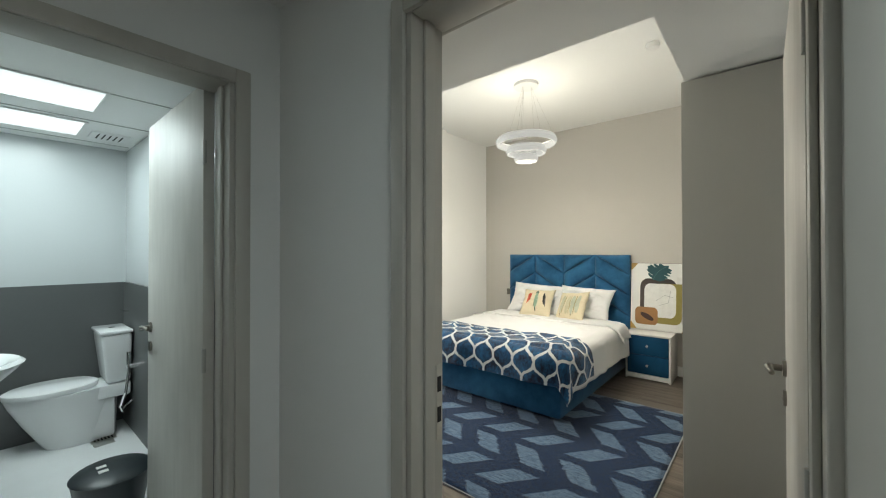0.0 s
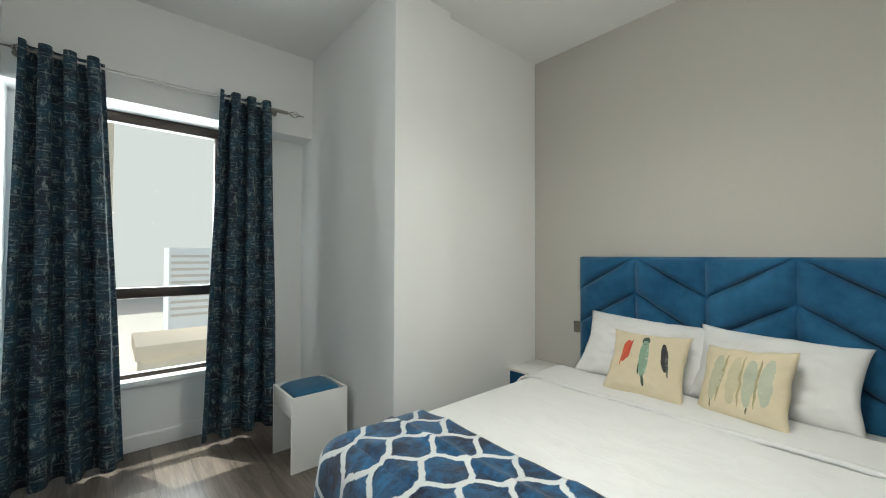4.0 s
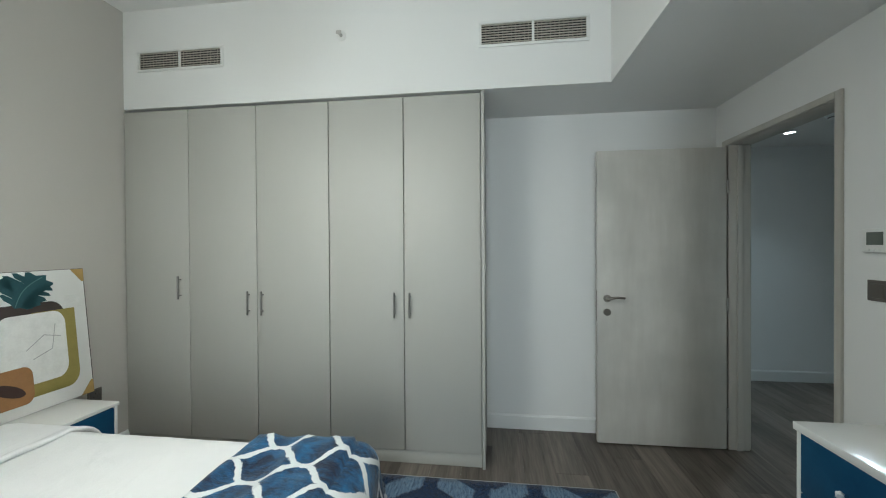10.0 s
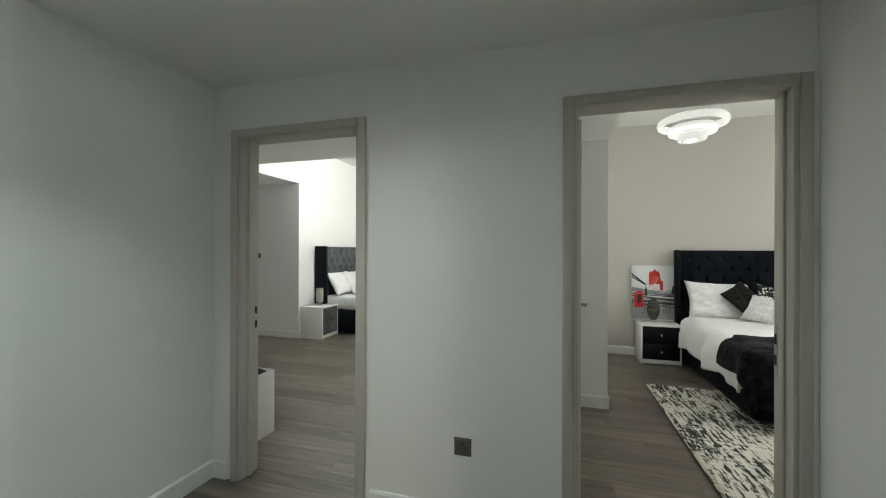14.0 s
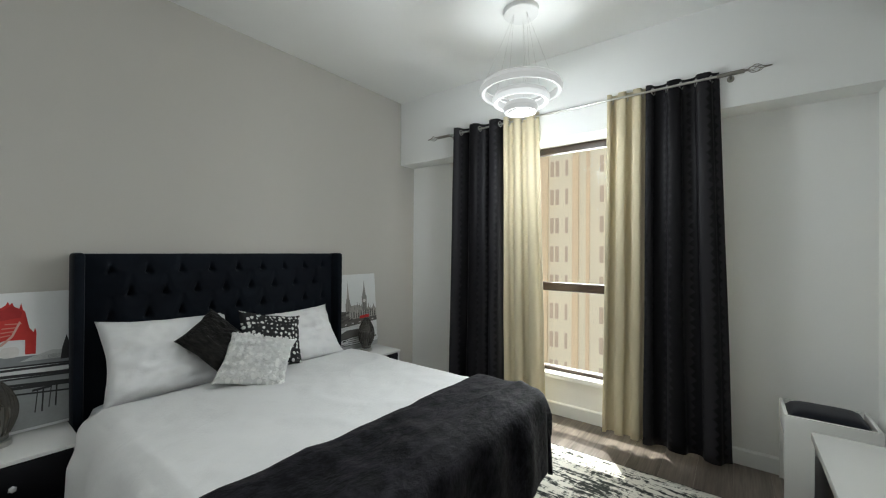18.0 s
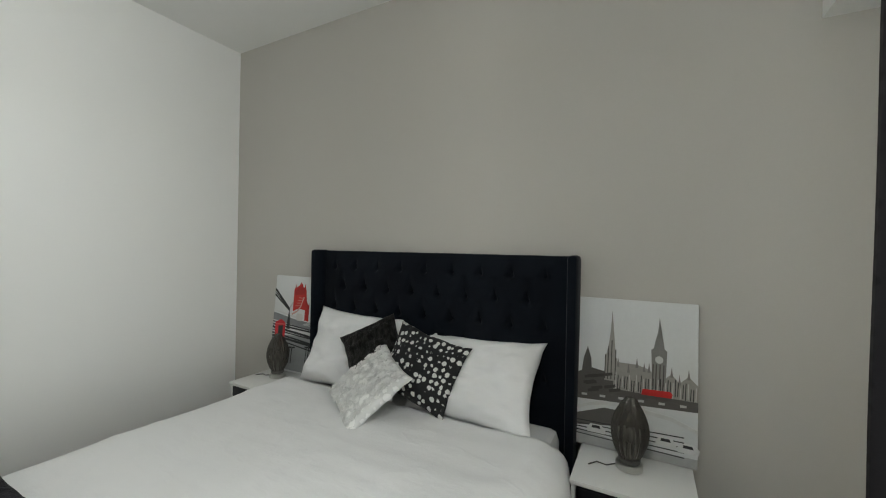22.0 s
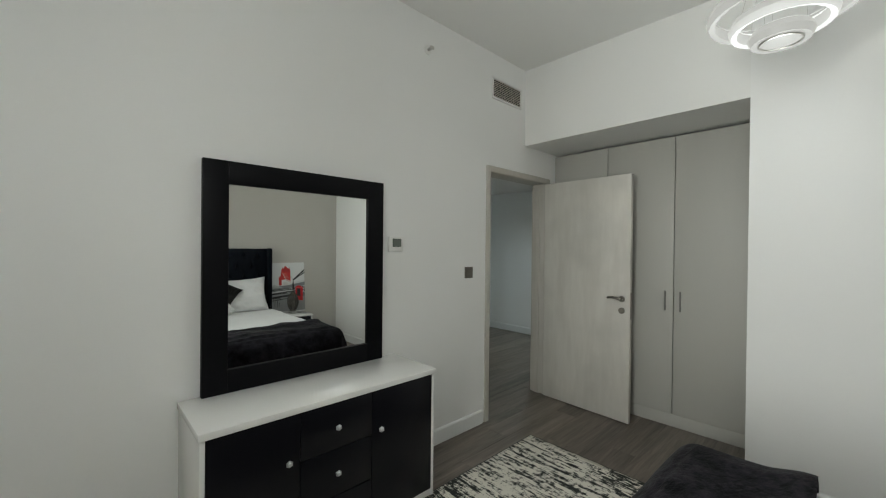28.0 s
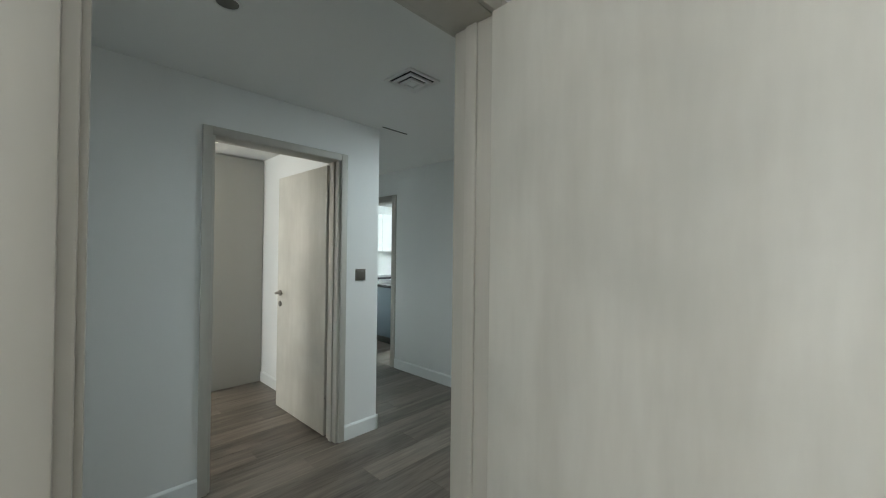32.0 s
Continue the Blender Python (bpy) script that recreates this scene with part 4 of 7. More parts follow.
def bed_1():
    ob = thing("bed", "blue velvet double bed with a chevron-padded headboard", "bed", at=(-2.13, 3.87, 0))
    # local: x across, y towards the head
    x0, x1, yb, zt = -0.83, 0.825, 1.055, 1.378
    slab("headboard", BLUE_VELVET, ob, (x0, x1, 0.985, yb, 0.0, zt), 0.012)
    cols, pitch, drop = 4, 0.25, 0.25
    cw = (x1 - x0) / cols
    for c in range(cols):
        rising = c % 2 == 0
        for k in range(-1, 6):
            lo = lambda u, kk=k: zt - (kk + 1) * pitch - (drop * (1 - u) if rising else drop * u)
            hi = lambda u, kk=k: zt - kk * pitch - (drop * (1 - u) if rising else drop * u)
            clamp = lambda z: max(0.33, min(zt - 0.004, z))
            if max(clamp(hi(u)) - clamp(lo(u)) for u in (0, 0.5, 1)) < 0.02:
                continue
            bm = bmesh.new()

            def place(s, t):
                a, b = clamp(lo(s)), clamp(hi(s))
                e = (max(0, 1 - abs(2 * s - 1) ** 3.2) * max(0, 1 - abs(2 * t - 1) ** 3)) ** 0.55
                g = min(1.0, (b - a) / 0.12)
                pucker = 0.003 * noise.noise((s * 4 + c, t * 3 + k, 2.0)) * e
                return Vector((x0 + cw * (c + 0.004 + 0.992 * s), 0.986 - 0.062 * e * g + pucker, a + (b - a) * (0.008 + 0.984 * t)))

            uv_grid(bm, 20, 18, place)
            smooth_part("padded_panel", bm, BLUE_VELVET, ob)
    slab("base", BLUE_VELVET, ob, (-0.80, 0.80, -1.0, 0.985, 0.035, 0.37), 0.02)
    for x in (-0.7, 0.7):
        for y in (-0.9, 0.85):
            slab("foot", GREY_PLASTIC, ob, (x - 0.03, x + 0.03, y - 0.03, y + 0.03, 0, 0.036), 0.004)
    slab("mattress", WHITE_LINEN, ob, (-0.80, 0.80, -0.99, 0.985, 0.37, 0.555), 0.05)
    return ob


bed_1()
quilt = thing("duvet", "smooth white duvet spread over the blue bed", "duvet", at=(-2.13, 3.87, 0), turn=180)
thick(smooth_part("cover", drape(0.78, 0.572, -1.14, 1.10, -0.62, 1.06, 0.965, 3.0, 0.008, 0.075, 0.04), WHITE_LINEN, quilt), 0.018, 1)
fold = thing("sheet_fold", "turned-back edge of the white bed sheet", "bed sheet", at=(-2.13, 3.87, 0), turn=180)
thick(smooth_part("fold", drape(0.80, 0.594, -0.98, 1.19, -0.66, -0.30, 2.0, 8.0, 0.007, 0.06, 0.09, (90, 24)), WHITE_LINEN, fold), 0.01, 1)
thick(smooth_part("hem", drape(0.80, 0.598, -0.98, 1.19, -0.325, -0.298, 2.0, 8.0, 0.007, 0.06, 0.09, (90, 3)), WHITE_LINEN, fold, "stitched hem of the sheet"), 0.018, 0)
throw = thing("throw_blanket", "blue plush throw with white trellis pattern over the bed's foot", "blanket", at=(-2.13, 3.87, 0), turn=180)
thick(smooth_part("blanket", drape(0.80, 0.592, -1.12, 1.12, 0.575, 1.30, 0.985, 5.5, 0.011, 0.085, 0.045, ridge=0.02), TRELLIS, throw), 0.014, 1)

part_hems = ((throw, TRELLIS, 0.802, 0.594, -1.12, 1.12, 1.272, 1.302, 0.985, 5.5, 0.011, 0.085, 0.045, "plush hem of the throw"), (quilt, WHITE_LINEN, 0.782, 0.575, -1.14, 1.10, 1.035, 1.062, 0.965, 3.0, 0.008, 0.075, 0.04, "stitched hem of the duvet"))
for owner, cloth, hx, top, a0, a1, b0, b1, foot, seed, wr, r, fo, label in part_hems:
    thick(smooth_part("hem", drape(hx, top, a0, a1, b0, b1, foot, seed, wr, r, fo, (110, 3)), cloth, owner, label), 0.024, 0)

P1 = "pillows on the blue bed"
cushion("pillow", "plump white bed pillow leaning on the headboard", WHITE_LINEN, 0.78, 0.47, 0.17, (-2.43, 4.68, 0.775), (56, 3, 5), 1, P1, sag=0.017)
cushion("pillow", "plump white bed pillow leaning on the headboard", WHITE_LINEN, 0.70, 0.46, 0.17, (-1.80, 4.68, 0.77), (57, 2, -2), 2, P1, sag=0.017)
cushion("cushion", "cream cushion printed with red, green and black feathers", CREAM_LINEN, 0.43, 0.42, 0.12, (-2.325, 4.46, 0.748), (54, -1, 3), 3, "cushions on the blue bed",
        prints=(("red_feather", (0.55, 0.09, 0.04), (-0.56, -0.10), (-0.44, 0.62), 0.22), ("green_feather", (0.24, 0.36, 0.26), (0.03, -0.50), (-0.02, 0.72), 0.24), ("feather_tip", (0.05, 0.10, 0.07), (0.0, 0.50), (-0.03, 0.80), 0.20), ("quill", (0.06, 0.10, 0.07), (0.10, -0.75), (0.03, -0.42), 0.08), ("black_feather", (0.03, 0.03, 0.03), (0.58, -0.20), (0.42, 0.62), 0.19), ("red_stroke", (0.62, 0.14, 0.06), (-0.62, -0.22), (-0.56, 0.48), 0.06), ("red_stroke", (0.50, 0.06, 0.03), (-0.44, 0.02), (-0.36, 0.66), 0.07), ("grey_stroke", (0.12, 0.12, 0.11), (0.66, -0.34), (0.52, 0.40), 0.07), ("green_stroke", (0.34, 0.46, 0.36), (0.10, -0.36), (0.08, 0.40), 0.08), ("ink_drip", (0.05, 0.07, 0.05), (-0.08, -0.44), (-0.10, -0.10), 0.04)))
cushion("cushion", "cream cushion printed with pale green leaves", CREAM_LINEN, 0.41, 0.40, 0.13, (-1.875, 4.49, 0.742), (58, -6, -14), 4, "cushions on the blue bed",
        prints=(("pale_leaf", (0.47, 0.47, 0.34), (-0.55, -0.62), (-0.45, 0.66), 0.34), ("pale_leaf", (0.54, 0.50, 0.34), (-0.12, -0.66), (-0.05, 0.66), 0.30), ("pale_leaf", (0.44, 0.47, 0.36), (0.22, -0.66), (0.30, 0.58), 0.28), ("pale_leaf", (0.46, 0.49, 0.38), (0.60, -0.58), (0.62, 0.66), 0.30), ("leaf_rim", (0.38, 0.33, 0.18), (-0.42, -0.66), (-0.30, 0.70), 0.07), ("leaf_rim", (0.40, 0.35, 0.20), (0.05, -0.70), (0.10, 0.70), 0.06), ("leaf_rim", (0.36, 0.32, 0.18), (0.40, -0.68), (0.44, 0.62), 0.07), ("leaf_stem", (0.12, 0.12, 0.06), (0.22, -0.84), (0.24, -0.62), 0.035), ("leaf_stem", (0.12, 0.12, 0.06), (-0.52, -0.82), (-0.55, -0.60), 0.035)))


def bed_2():
    ob = thing("bed", "black velvet double bed with a buttoned wing headboard", "bed", at=(-2.88, -3.88, 0), turn=180)
    # local: x across (turned), y towards the head
    hx, yb, zt = 0.885, 1.03, 1.41
    slab("headboard", BLACK_VELVET, ob, (-hx, hx, 0.992, yb, 0.0, zt), 0.012)
    for s in (-1, 1):
        slab("wing", BLACK_VELVET, ob, (s * hx - 0.045 if s > 0 else -hx - 0.004, hx + 0.004 if s > 0 else -hx + 0.045, 0.89, yb, 0.0, zt + 0.005), 0.018)
    nx, nz = 190, 112
    buttons = [(-0.72 + 0.18 * i + (0.09 if r % 2 else 0), 1.30 - 0.135 * r) for r in range(6) for i in range(9 - r % 2)]

    def place(s, t):
        x, z = -0.835 + 1.67 * s, 0.42 + (zt - 0.425) * t
        d = 1.0
        for bx, bz in buttons:
            dx, dz = abs(x - bx), z - bz
            if dx < 0.1 and abs(dz) < 0.12:
                # a fold runs up from each button and narrows to a point
                d = min(d, math.hypot(dx * (1 + max(0.0, dz) * 28), dz * (0.42 if dz > 0 else 1.3)))
        e = min(1.0, 8 * min(s, 1 - s, t, 1 - t) + 0.15)
        return Vector((x, 0.990 - 0.058 * e * (0.82 * min(1.0, (d / 0.027)) ** 1.1 + 0.18 * min(1.0, d / 0.09)), z))

    bm = bmesh.new()
    uv_grid(bm, nx, nz, place)
    smooth_part("buttoned_padding", bm, BLACK_VELVET, ob, "black velvet padding drawn in by buttons")
    for bx, bz in buttons:
        bm = bmesh.new()
        ball(bm, (bx, 0.982, bz), 0.009, 1, 0.5, 1, 8)
        part("button", bm, BLACK_VELVET, ob)
    slab("base", BLACK_VELVET, ob, (-0.83, 0.83, -0.96, 0.985, 0.03, 0.36), 0.02)
    for x in (-0.7, 0.7):
        for y in (-0.9, 0.8):
            slab("foot", GREY_PLASTIC, ob, (x - 0.03, x + 0.03, y - 0.03, y + 0.03, 0, 0.031), 0.004)
    slab("mattress", WHITE_LINEN, ob, (-0.82, 0.82, -0.94, 0.94, 0.36, 0.56), 0.05)
    return ob


bed_2()
quilt = thing("duvet", "white duvet hanging loosely over the black bed's sides", "duvet", at=(-2.88, -3.88, 0))
thick(smooth_part("cover", drape(0.82, 0.570, -1.16, 1.14, -0.66, 1.01, 0.945, 13.0, 0.010, 0.06, 0.07, ridge=0.004, ragged=0.25), WHITE_LINEN, quilt), 0.022, 1)
throw = thing("throw_blanket", "black plush throw lying across the bed's foot", "blanket", at=(-2.88, -3.88, 0))
thick(smooth_part("blanket", drape(0.842, 0.602, -1.08, 1.10, 0.60, 1.44, 0.962, 21.0, 0.012, 0.07, 0.055, ridge=0.022), BLACK_PLUSH, throw), 0.016, 1)
for owner, cloth, hx, top, a0, a1, b0, b1, foot, seed, wr, r, fo, label in ((throw, BLACK_PLUSH, 0.845, 0.604, -1.08, 1.10, 1.41, 1.442, 0.962, 21.0, 0.012, 0.07, 0.055, "plush hem of the throw"), (quilt, WHITE_LINEN, 0.822, 0.573, -1.16, 1.14, 0.982, 1.012, 0.945, 13.0, 0.018, 0.06, 0.06, "stitched hem of the duvet")):
    thick(smooth_part("hem", drape(hx, top, a0, a1, b0, b1, foot, seed, wr, r, fo, (110, 3)), cloth, owner, label), 0.026, 0)
P2 = "pillows on the black bed"
cushion("pillow", "plump white bed pillow leaning on the headboard", WHITE_LINEN, 0.72, 0.50, 0.17, (-2.44, -4.725, 0.785), (66, 2, 183), 11, P2, sag=0.017)
cushion("pillow", "plump white bed pillow leaning on the headboard", WHITE_LINEN, 0.73, 0.48, 0.17, (-3.26, -4.70, 0.757), (54, -2, 177), 12, P2, sag=0.017)
C2 = "cushions on the black bed"
cushion("cushion", "black ribbed fur cushion standing on its corner", BLACK_FUR, 0.36, 0.36, 0.11, (-2.66, -4.64, 0.84), (0, 0, 0), 13, C2, sides=((-0.15, 0.10, -0.16), (-0.22, -0.18, 0.17)))
cushion("cushion", "black cushion with silver-white dots", DOTTED, 0.47, 0.38, 0.11, (-3.01, -4.60, 0.803), (0, 0, 0), 14, C2, sides=((-0.39, 0.03, -0.08), (-0.09, -0.14, 0.27)))
cushion("cushion", "silver-white lace cushion lying against the others", SEQUIN, 0.42, 0.40, 0.10, (-2.81, -4.41, 0.725), (0, 0, 0), 15, C2, sides=((-0.31, 0.22, -0.07), (-0.20, -0.19, 0.22)), rosettes=6)


# ---- cabinets ----
def nightstand(label, at, turn, w, d, h, front, group):
    """Two drawers, faces -y locally; origin at the middle of its back on the floor."""
    ob = thing("nightstand", label, "nightstand", group, at, turn)
    slab("side_panel", GLOSS_WHITE, ob, (-w / 2, -w / 2 + 0.018, -d, 0, 0, h - 0.02), 0.002)
    slab("side_panel", GLOSS_WHITE, ob, (w / 2 - 0.018, w / 2, -d, 0, 0, h - 0.02), 0.002)
    slab("top", GLOSS_WHITE, ob, (-w / 2 - 0.006, w / 2 + 0.006, -d - 0.008, 0, h - 0.02, h), 0.003)
    slab("bottom_rail", GLOSS_WHITE, ob, (-w / 2 + 0.018, w / 2 - 0.018, -d + 0.002, -0.01, 0.012, 0.06), 0.002)
    slab("back_panel", GLOSS_WHITE, ob, (-w / 2 + 0.018, w / 2 - 0.018, -0.012, 0, 0.06, h - 0.02), 0)
    dh = (h - 0.02 - 0.06) / 2
    for k in (0, 1):
        z0 = 0.06 + k * dh
        drawer = slab("drawer", front, ob, (-w / 2 + 0.02, w / 2 - 0.02, -d - 0.004, -0.02, z0 + 0.004, z0 + dh - 0.004), 0.01)
        crystal_knob(drawer, 0, -d - 0.004, z0 + dh * 0.5, -1)
    return ob


G1, G2 = "nightstands beside the blue bed", "nightstands beside the black bed"
nightstand("white nightstand with two blue upholstered drawers", (-1.045, 4.915, 0), 0, 0.45, 0.39, 0.505, BLUE_DRAWER, G1)
nightstand("white nightstand with two blue upholstered drawers", (-3.20, 4.915, 0), 0, 0.44, 0.37, 0.485, BLUE_DRAWER, G1)
nightstand("white nightstand with two black drawers", (-1.757, -4.905, 0), 180, 0.45, 0.40, 0.49, BLACK_PANEL, G2)
nightstand("white nightstand with two black drawers", (-4.025, -4.905, 0), 180, 0.45, 0.39, 0.49, BLACK_PANEL, G2)
nightstand("white nightstand with dark drawers beside the grey bed", (3.36, -4.66, 0), -90, 0.44, 0.40, 0.50, GREY_VELVET, "nightstands beside the grey bed")


def dresser(label, at, turn, w, d, h, front, columns, knobs):
    """A chest of doors and drawers that faces -y locally; columns: (start, end, rows)."""
    ob = thing("dresser", label, "dresser", at=at, turn=turn)
    for s in (-1, 1):
        slab("side_panel", GLOSS_WHITE, ob, (min(s * w / 2, s * (w / 2 - 0.02)), max(s * w / 2, s * (w / 2 - 0.02)), -d, 0, 0, h - 0.03), 0.002)
    slab("top", GLOSS_WHITE, ob, (-w / 2 - 0.006, w / 2 + 0.006, -d - 0.01, 0, h - 0.03, h), 0.004)
    slab("bottom_rail", GLOSS_WHITE, ob, (-w / 2 + 0.02, w / 2 - 0.02, -d + 0.004, -0.02, 0.01, 0.05), 0.002)
    slab("back_panel", GLOSS_WHITE, ob, (-w / 2 + 0.02, w / 2 - 0.02, -0.012, 0, 0.05, h - 0.03), 0)
    for c0, c1, rows in columns:
        rh = (h - 0.03 - 0.05) / rows
        for k in range(rows):
            z0 = 0.05 + k * rh
            f = slab("drawer" if rows > 1 else "cabinet_door", front, ob, (c0 + 0.002, c1 - 0.002, -d - 0.002, -0.02, z0 + 0.002, z0 + rh - 0.002), 0.003)
            for kx, kz in knobs:
                if c0 < kx < c1 and z0 < kz < z0 + rh:
                    crystal_knob(f, kx, -d - 0.002, kz, -1)
    return ob


# the second bedroom's dresser faces -y, its mirror stands on it
dresser("white dresser with black glossy doors and drawers", (-3.03, -1.289, 0), 0, 1.18, 0.405, 0.745, BLACK_PANEL, ((-0.57, -0.205, 1), (-0.205, 0.165, 3), (0.165, 0.57, 1)), ((-0.26, 0.515), (-0.03, 0.60), (-0.03, 0.385), (-0.03, 0.17), (0.21, 0.515)))
dresser("white dresser with blue upholstered drawers", (-1.62, 0.749, 0), 180, 0.80, 0.46, 0.745, BLUE_DRAWER, ((-0.38, 0.0, 3), (0.0, 0.38, 3)), ((-0.19, 0.60), (0.19, 0.60), (-0.19, 0.385), (0.19, 0.385), (-0.19, 0.17), (0.19, 0.17)))


def framed_mirror():
    ob = thing("mirror", "large mirror in a broad black frame standing on the dresser", "mirror", at=(-3.047, -1.292, 0.746), turn=0)
    ob.matrix_basis = pose(-3.047, -1.295, 0.746, -0.1, 0, 0)
    w, h, f = 0.985, 1.10, 0.108
    for dims in ((-w / 2, -w / 2 + f, 0, h), (w / 2 - f, w / 2, 0, h), (-w / 2 + f, w / 2 - f, 0, f), (-w / 2 + f, w / 2 - f, h - f, h)):
        slab("frame_rail", BLACK_FRAME, ob, (dims[0], dims[1], -0.034, -0.004, dims[2], dims[3]), 0.002)
    slab("glass", MIRROR, ob, (-w / 2 + f - 0.004, w / 2 - f + 0.004, -0.018, -0.006, f - 0.004, h - f + 0.004), 0.0, "clear mirror glass")
    return ob


framed_mirror()


def vanity_stool(label, at, turn, w, d, h, seat, group=""):
    """Board stool: two full side panels, aprons between, a loose padded seat. Panels at -x and +x."""
    ob = thing("stool", label, "stool", group, at, turn)
    for s in (-1, 1):
        slab("side_panel", GLOSS_WHITE, ob, (min(s * w / 2, s * (w / 2 - 0.018)), max(s * w / 2, s * (w / 2 - 0.018)), -d / 2, d / 2, 0, h), 0.002)
        slab("apron", GLOSS_WHITE, ob, (-w / 2 + 0.018, w / 2 - 0.018, s * (d / 2 - 0.009) - 0.009, s * (d / 2 - 0.009) + 0.009, h - 0.13, h), 0.002)
    bm = bmesh.new()

    def place(s, t):
        e = (max(0, 1 - abs(2 * s - 1) ** 5) * max(0, 1 - abs(2 * t - 1) ** 5)) ** 0.5
        return Vector(((s - 0.5) * (w - 0.045), (t - 0.5) * (d - 0.045), h - 0.03 + 0.055 * e))

    uv_grid(bm, 14, 14, place)
    thick(smooth_part("seat", bm, seat, ob, "padded cloth seat"), 0.03, -1)
    return ob


vanity_stool("white board stool with a blue padded seat", (-4.045, 3.17, 0), 0, 0.37, 0.38, 0.475, BLUE_SEAT)
vanity_stool("white board stool with a black padded seat", (-4.69, -1.52, 0), 0, 0.34, 0.39, 0.51, BLACK_SEAT)
vanity_stool("white board stool with a dark padded seat", (1.78, -1.55, 0), 0, 0.40, 0.36, 0.48, BLACK_SEAT)


# ---- rugs ----
def rug(label, mat, x0, x1, y0, y1, binding):
    ob = thing("rug", label, "rug", at=((x0 + x1) / 2, (y0 + y1) / 2, 0))
    w, d = x1 - x0, y1 - y0
    bm = bmesh.new()
    uv_grid(bm, 60, 44, lambda s, t: Vector(((s - 0.5) * w, (t - 0.5) * d, 0.011 + 0.0025 * noise.noise((s * 30, t * 30, 2)))), lambda s, t: (x0 + s * w, y0 + t * d))
    thick(smooth_part("rug_surface", bm, mat, ob), 0.010, -1)
    for s in (-1, 1):
        slab("edge_binding", binding, ob, (min(s * w / 2, s * (w / 2 + 0.008)), max(s * w / 2, s * (w / 2 + 0.008)), -d / 2, d / 2, 0.001, 0.011), 0.002)
        slab("edge_binding", binding, ob, (-w / 2, w / 2, min(s * d / 2, s * (d / 2 + 0.008)), max(s * d / 2, s * (d / 2 + 0.008)), 0.001, 0.011), 0.002)
    return ob


rug("navy pile rug with slanting pale grey patches", CHEVRON, -3.34, -0.53, 1.65, 3.72, linen("grey_binding", (0.42, 0.44, 0.47)))
rug("ivory rug with worn black streaks", STREAK, -4.34, -1.42, -3.70, -1.68, linen("black_binding", (0.05, 0.05, 0.05)))


# ---- curtains ----
def curtain(label, mat, x, top0, top1, bot0, bot1, z0, z1, folds, seed, group, amp=0.045):
    ob = thing("curtain", label, "curtain", group, at=(x, (top0 + top1) / 2, 0))
    ym = (top0 + top1) / 2
    bm = bmesh.new()
    wide = 0.17 * folds

    def place(s, t):
        q = 1 - t
        y = (top0 + (top1 - top0) * s) * t + (bot0 + (bot1 - bot0) * s) * q - ym
        ph = 2 * math.pi * folds * s
        a = amp * (1 + 0.25 * q * noise.noise((s * 5, seed, 1))) * (0.85 + 0.3 * q)
        xx = a * math.cos(ph) + 0.02 * q * noise.noise((s * 4, q * 3, seed))
        y += 0.012 * math.sin(2 * ph) + 0.01 * noise.noise((s * 6, q * 2.5, seed + 3)) * q
        z = z0 + (z1 - z0) * t + 0.012 * noise.noise((s * 4, seed, 4)) * q
        return Vector((xx, y, z))

    uv_grid(bm, int(26 * folds), 40, place, lambda s, t: (s * wide, t * (z1 - z0)))
    thick(smooth_part("cloth", bm, mat, ob), 0.003, 0)
    for k in range(int(round(folds * 2))):
        s = (k + 0.5) / (2 * folds)
        if s > 1:
            break
        bm = bmesh.new()
        torus(bm, (0, top0 + (top1 - top0) * s - ym, z1 - 0.045), 0.022, 0.005, 20, 8, turn=Euler((radians(90), 0, radians(18 if k % 2 else -18))).to_matrix())
        part("grommet", bm, STEEL, ob, "steel eyelet ring")
    return ob


CG1, CG2 = "curtains of the blue bedroom", "curtains of the black bedroom"
curtain("navy woven curtain hanging open on steel eyelets", WOVEN, -4.59, 2.69, 3.07, 2.60, 3.14, 0.07, 2.585, 3.5, 1, CG1, 0.056)
curtain("navy woven curtain hanging open on steel eyelets", WOVEN, -4.59, 1.70, 2.06, 1.66, 2.19, 0.05, 2.585, 3.5, 2, CG1, 0.056)
curtain("black damask curtain hanging on steel eyelets", DAMASK, -4.59, -4.10, -3.57, -4.13, -3.54, 0.08, 2.625, 2.5, 3, CG2, 0.055)
curtain("champagne satin curtain hanging on steel eyelets", BEIGE_CURTAIN, -4.57, -3.56, -3.26, -3.53, -3.19, 0.09, 2.615, 2.5, 4, CG2, 0.040)
curtain("champagne satin curtain hanging on steel eyelets", BEIGE_CURTAIN, -4.625, -2.715, -2.46, -2.735, -2.46, 0.09, 2.625, 2.5, 5, CG2, 0.03)
curtain("black damask curtain hanging on steel eyelets", DAMASK, -4.63, -2.455, -2.03, -2.46, -1.95, 0.08, 2.63, 2.5, 6, CG2, 0.032)


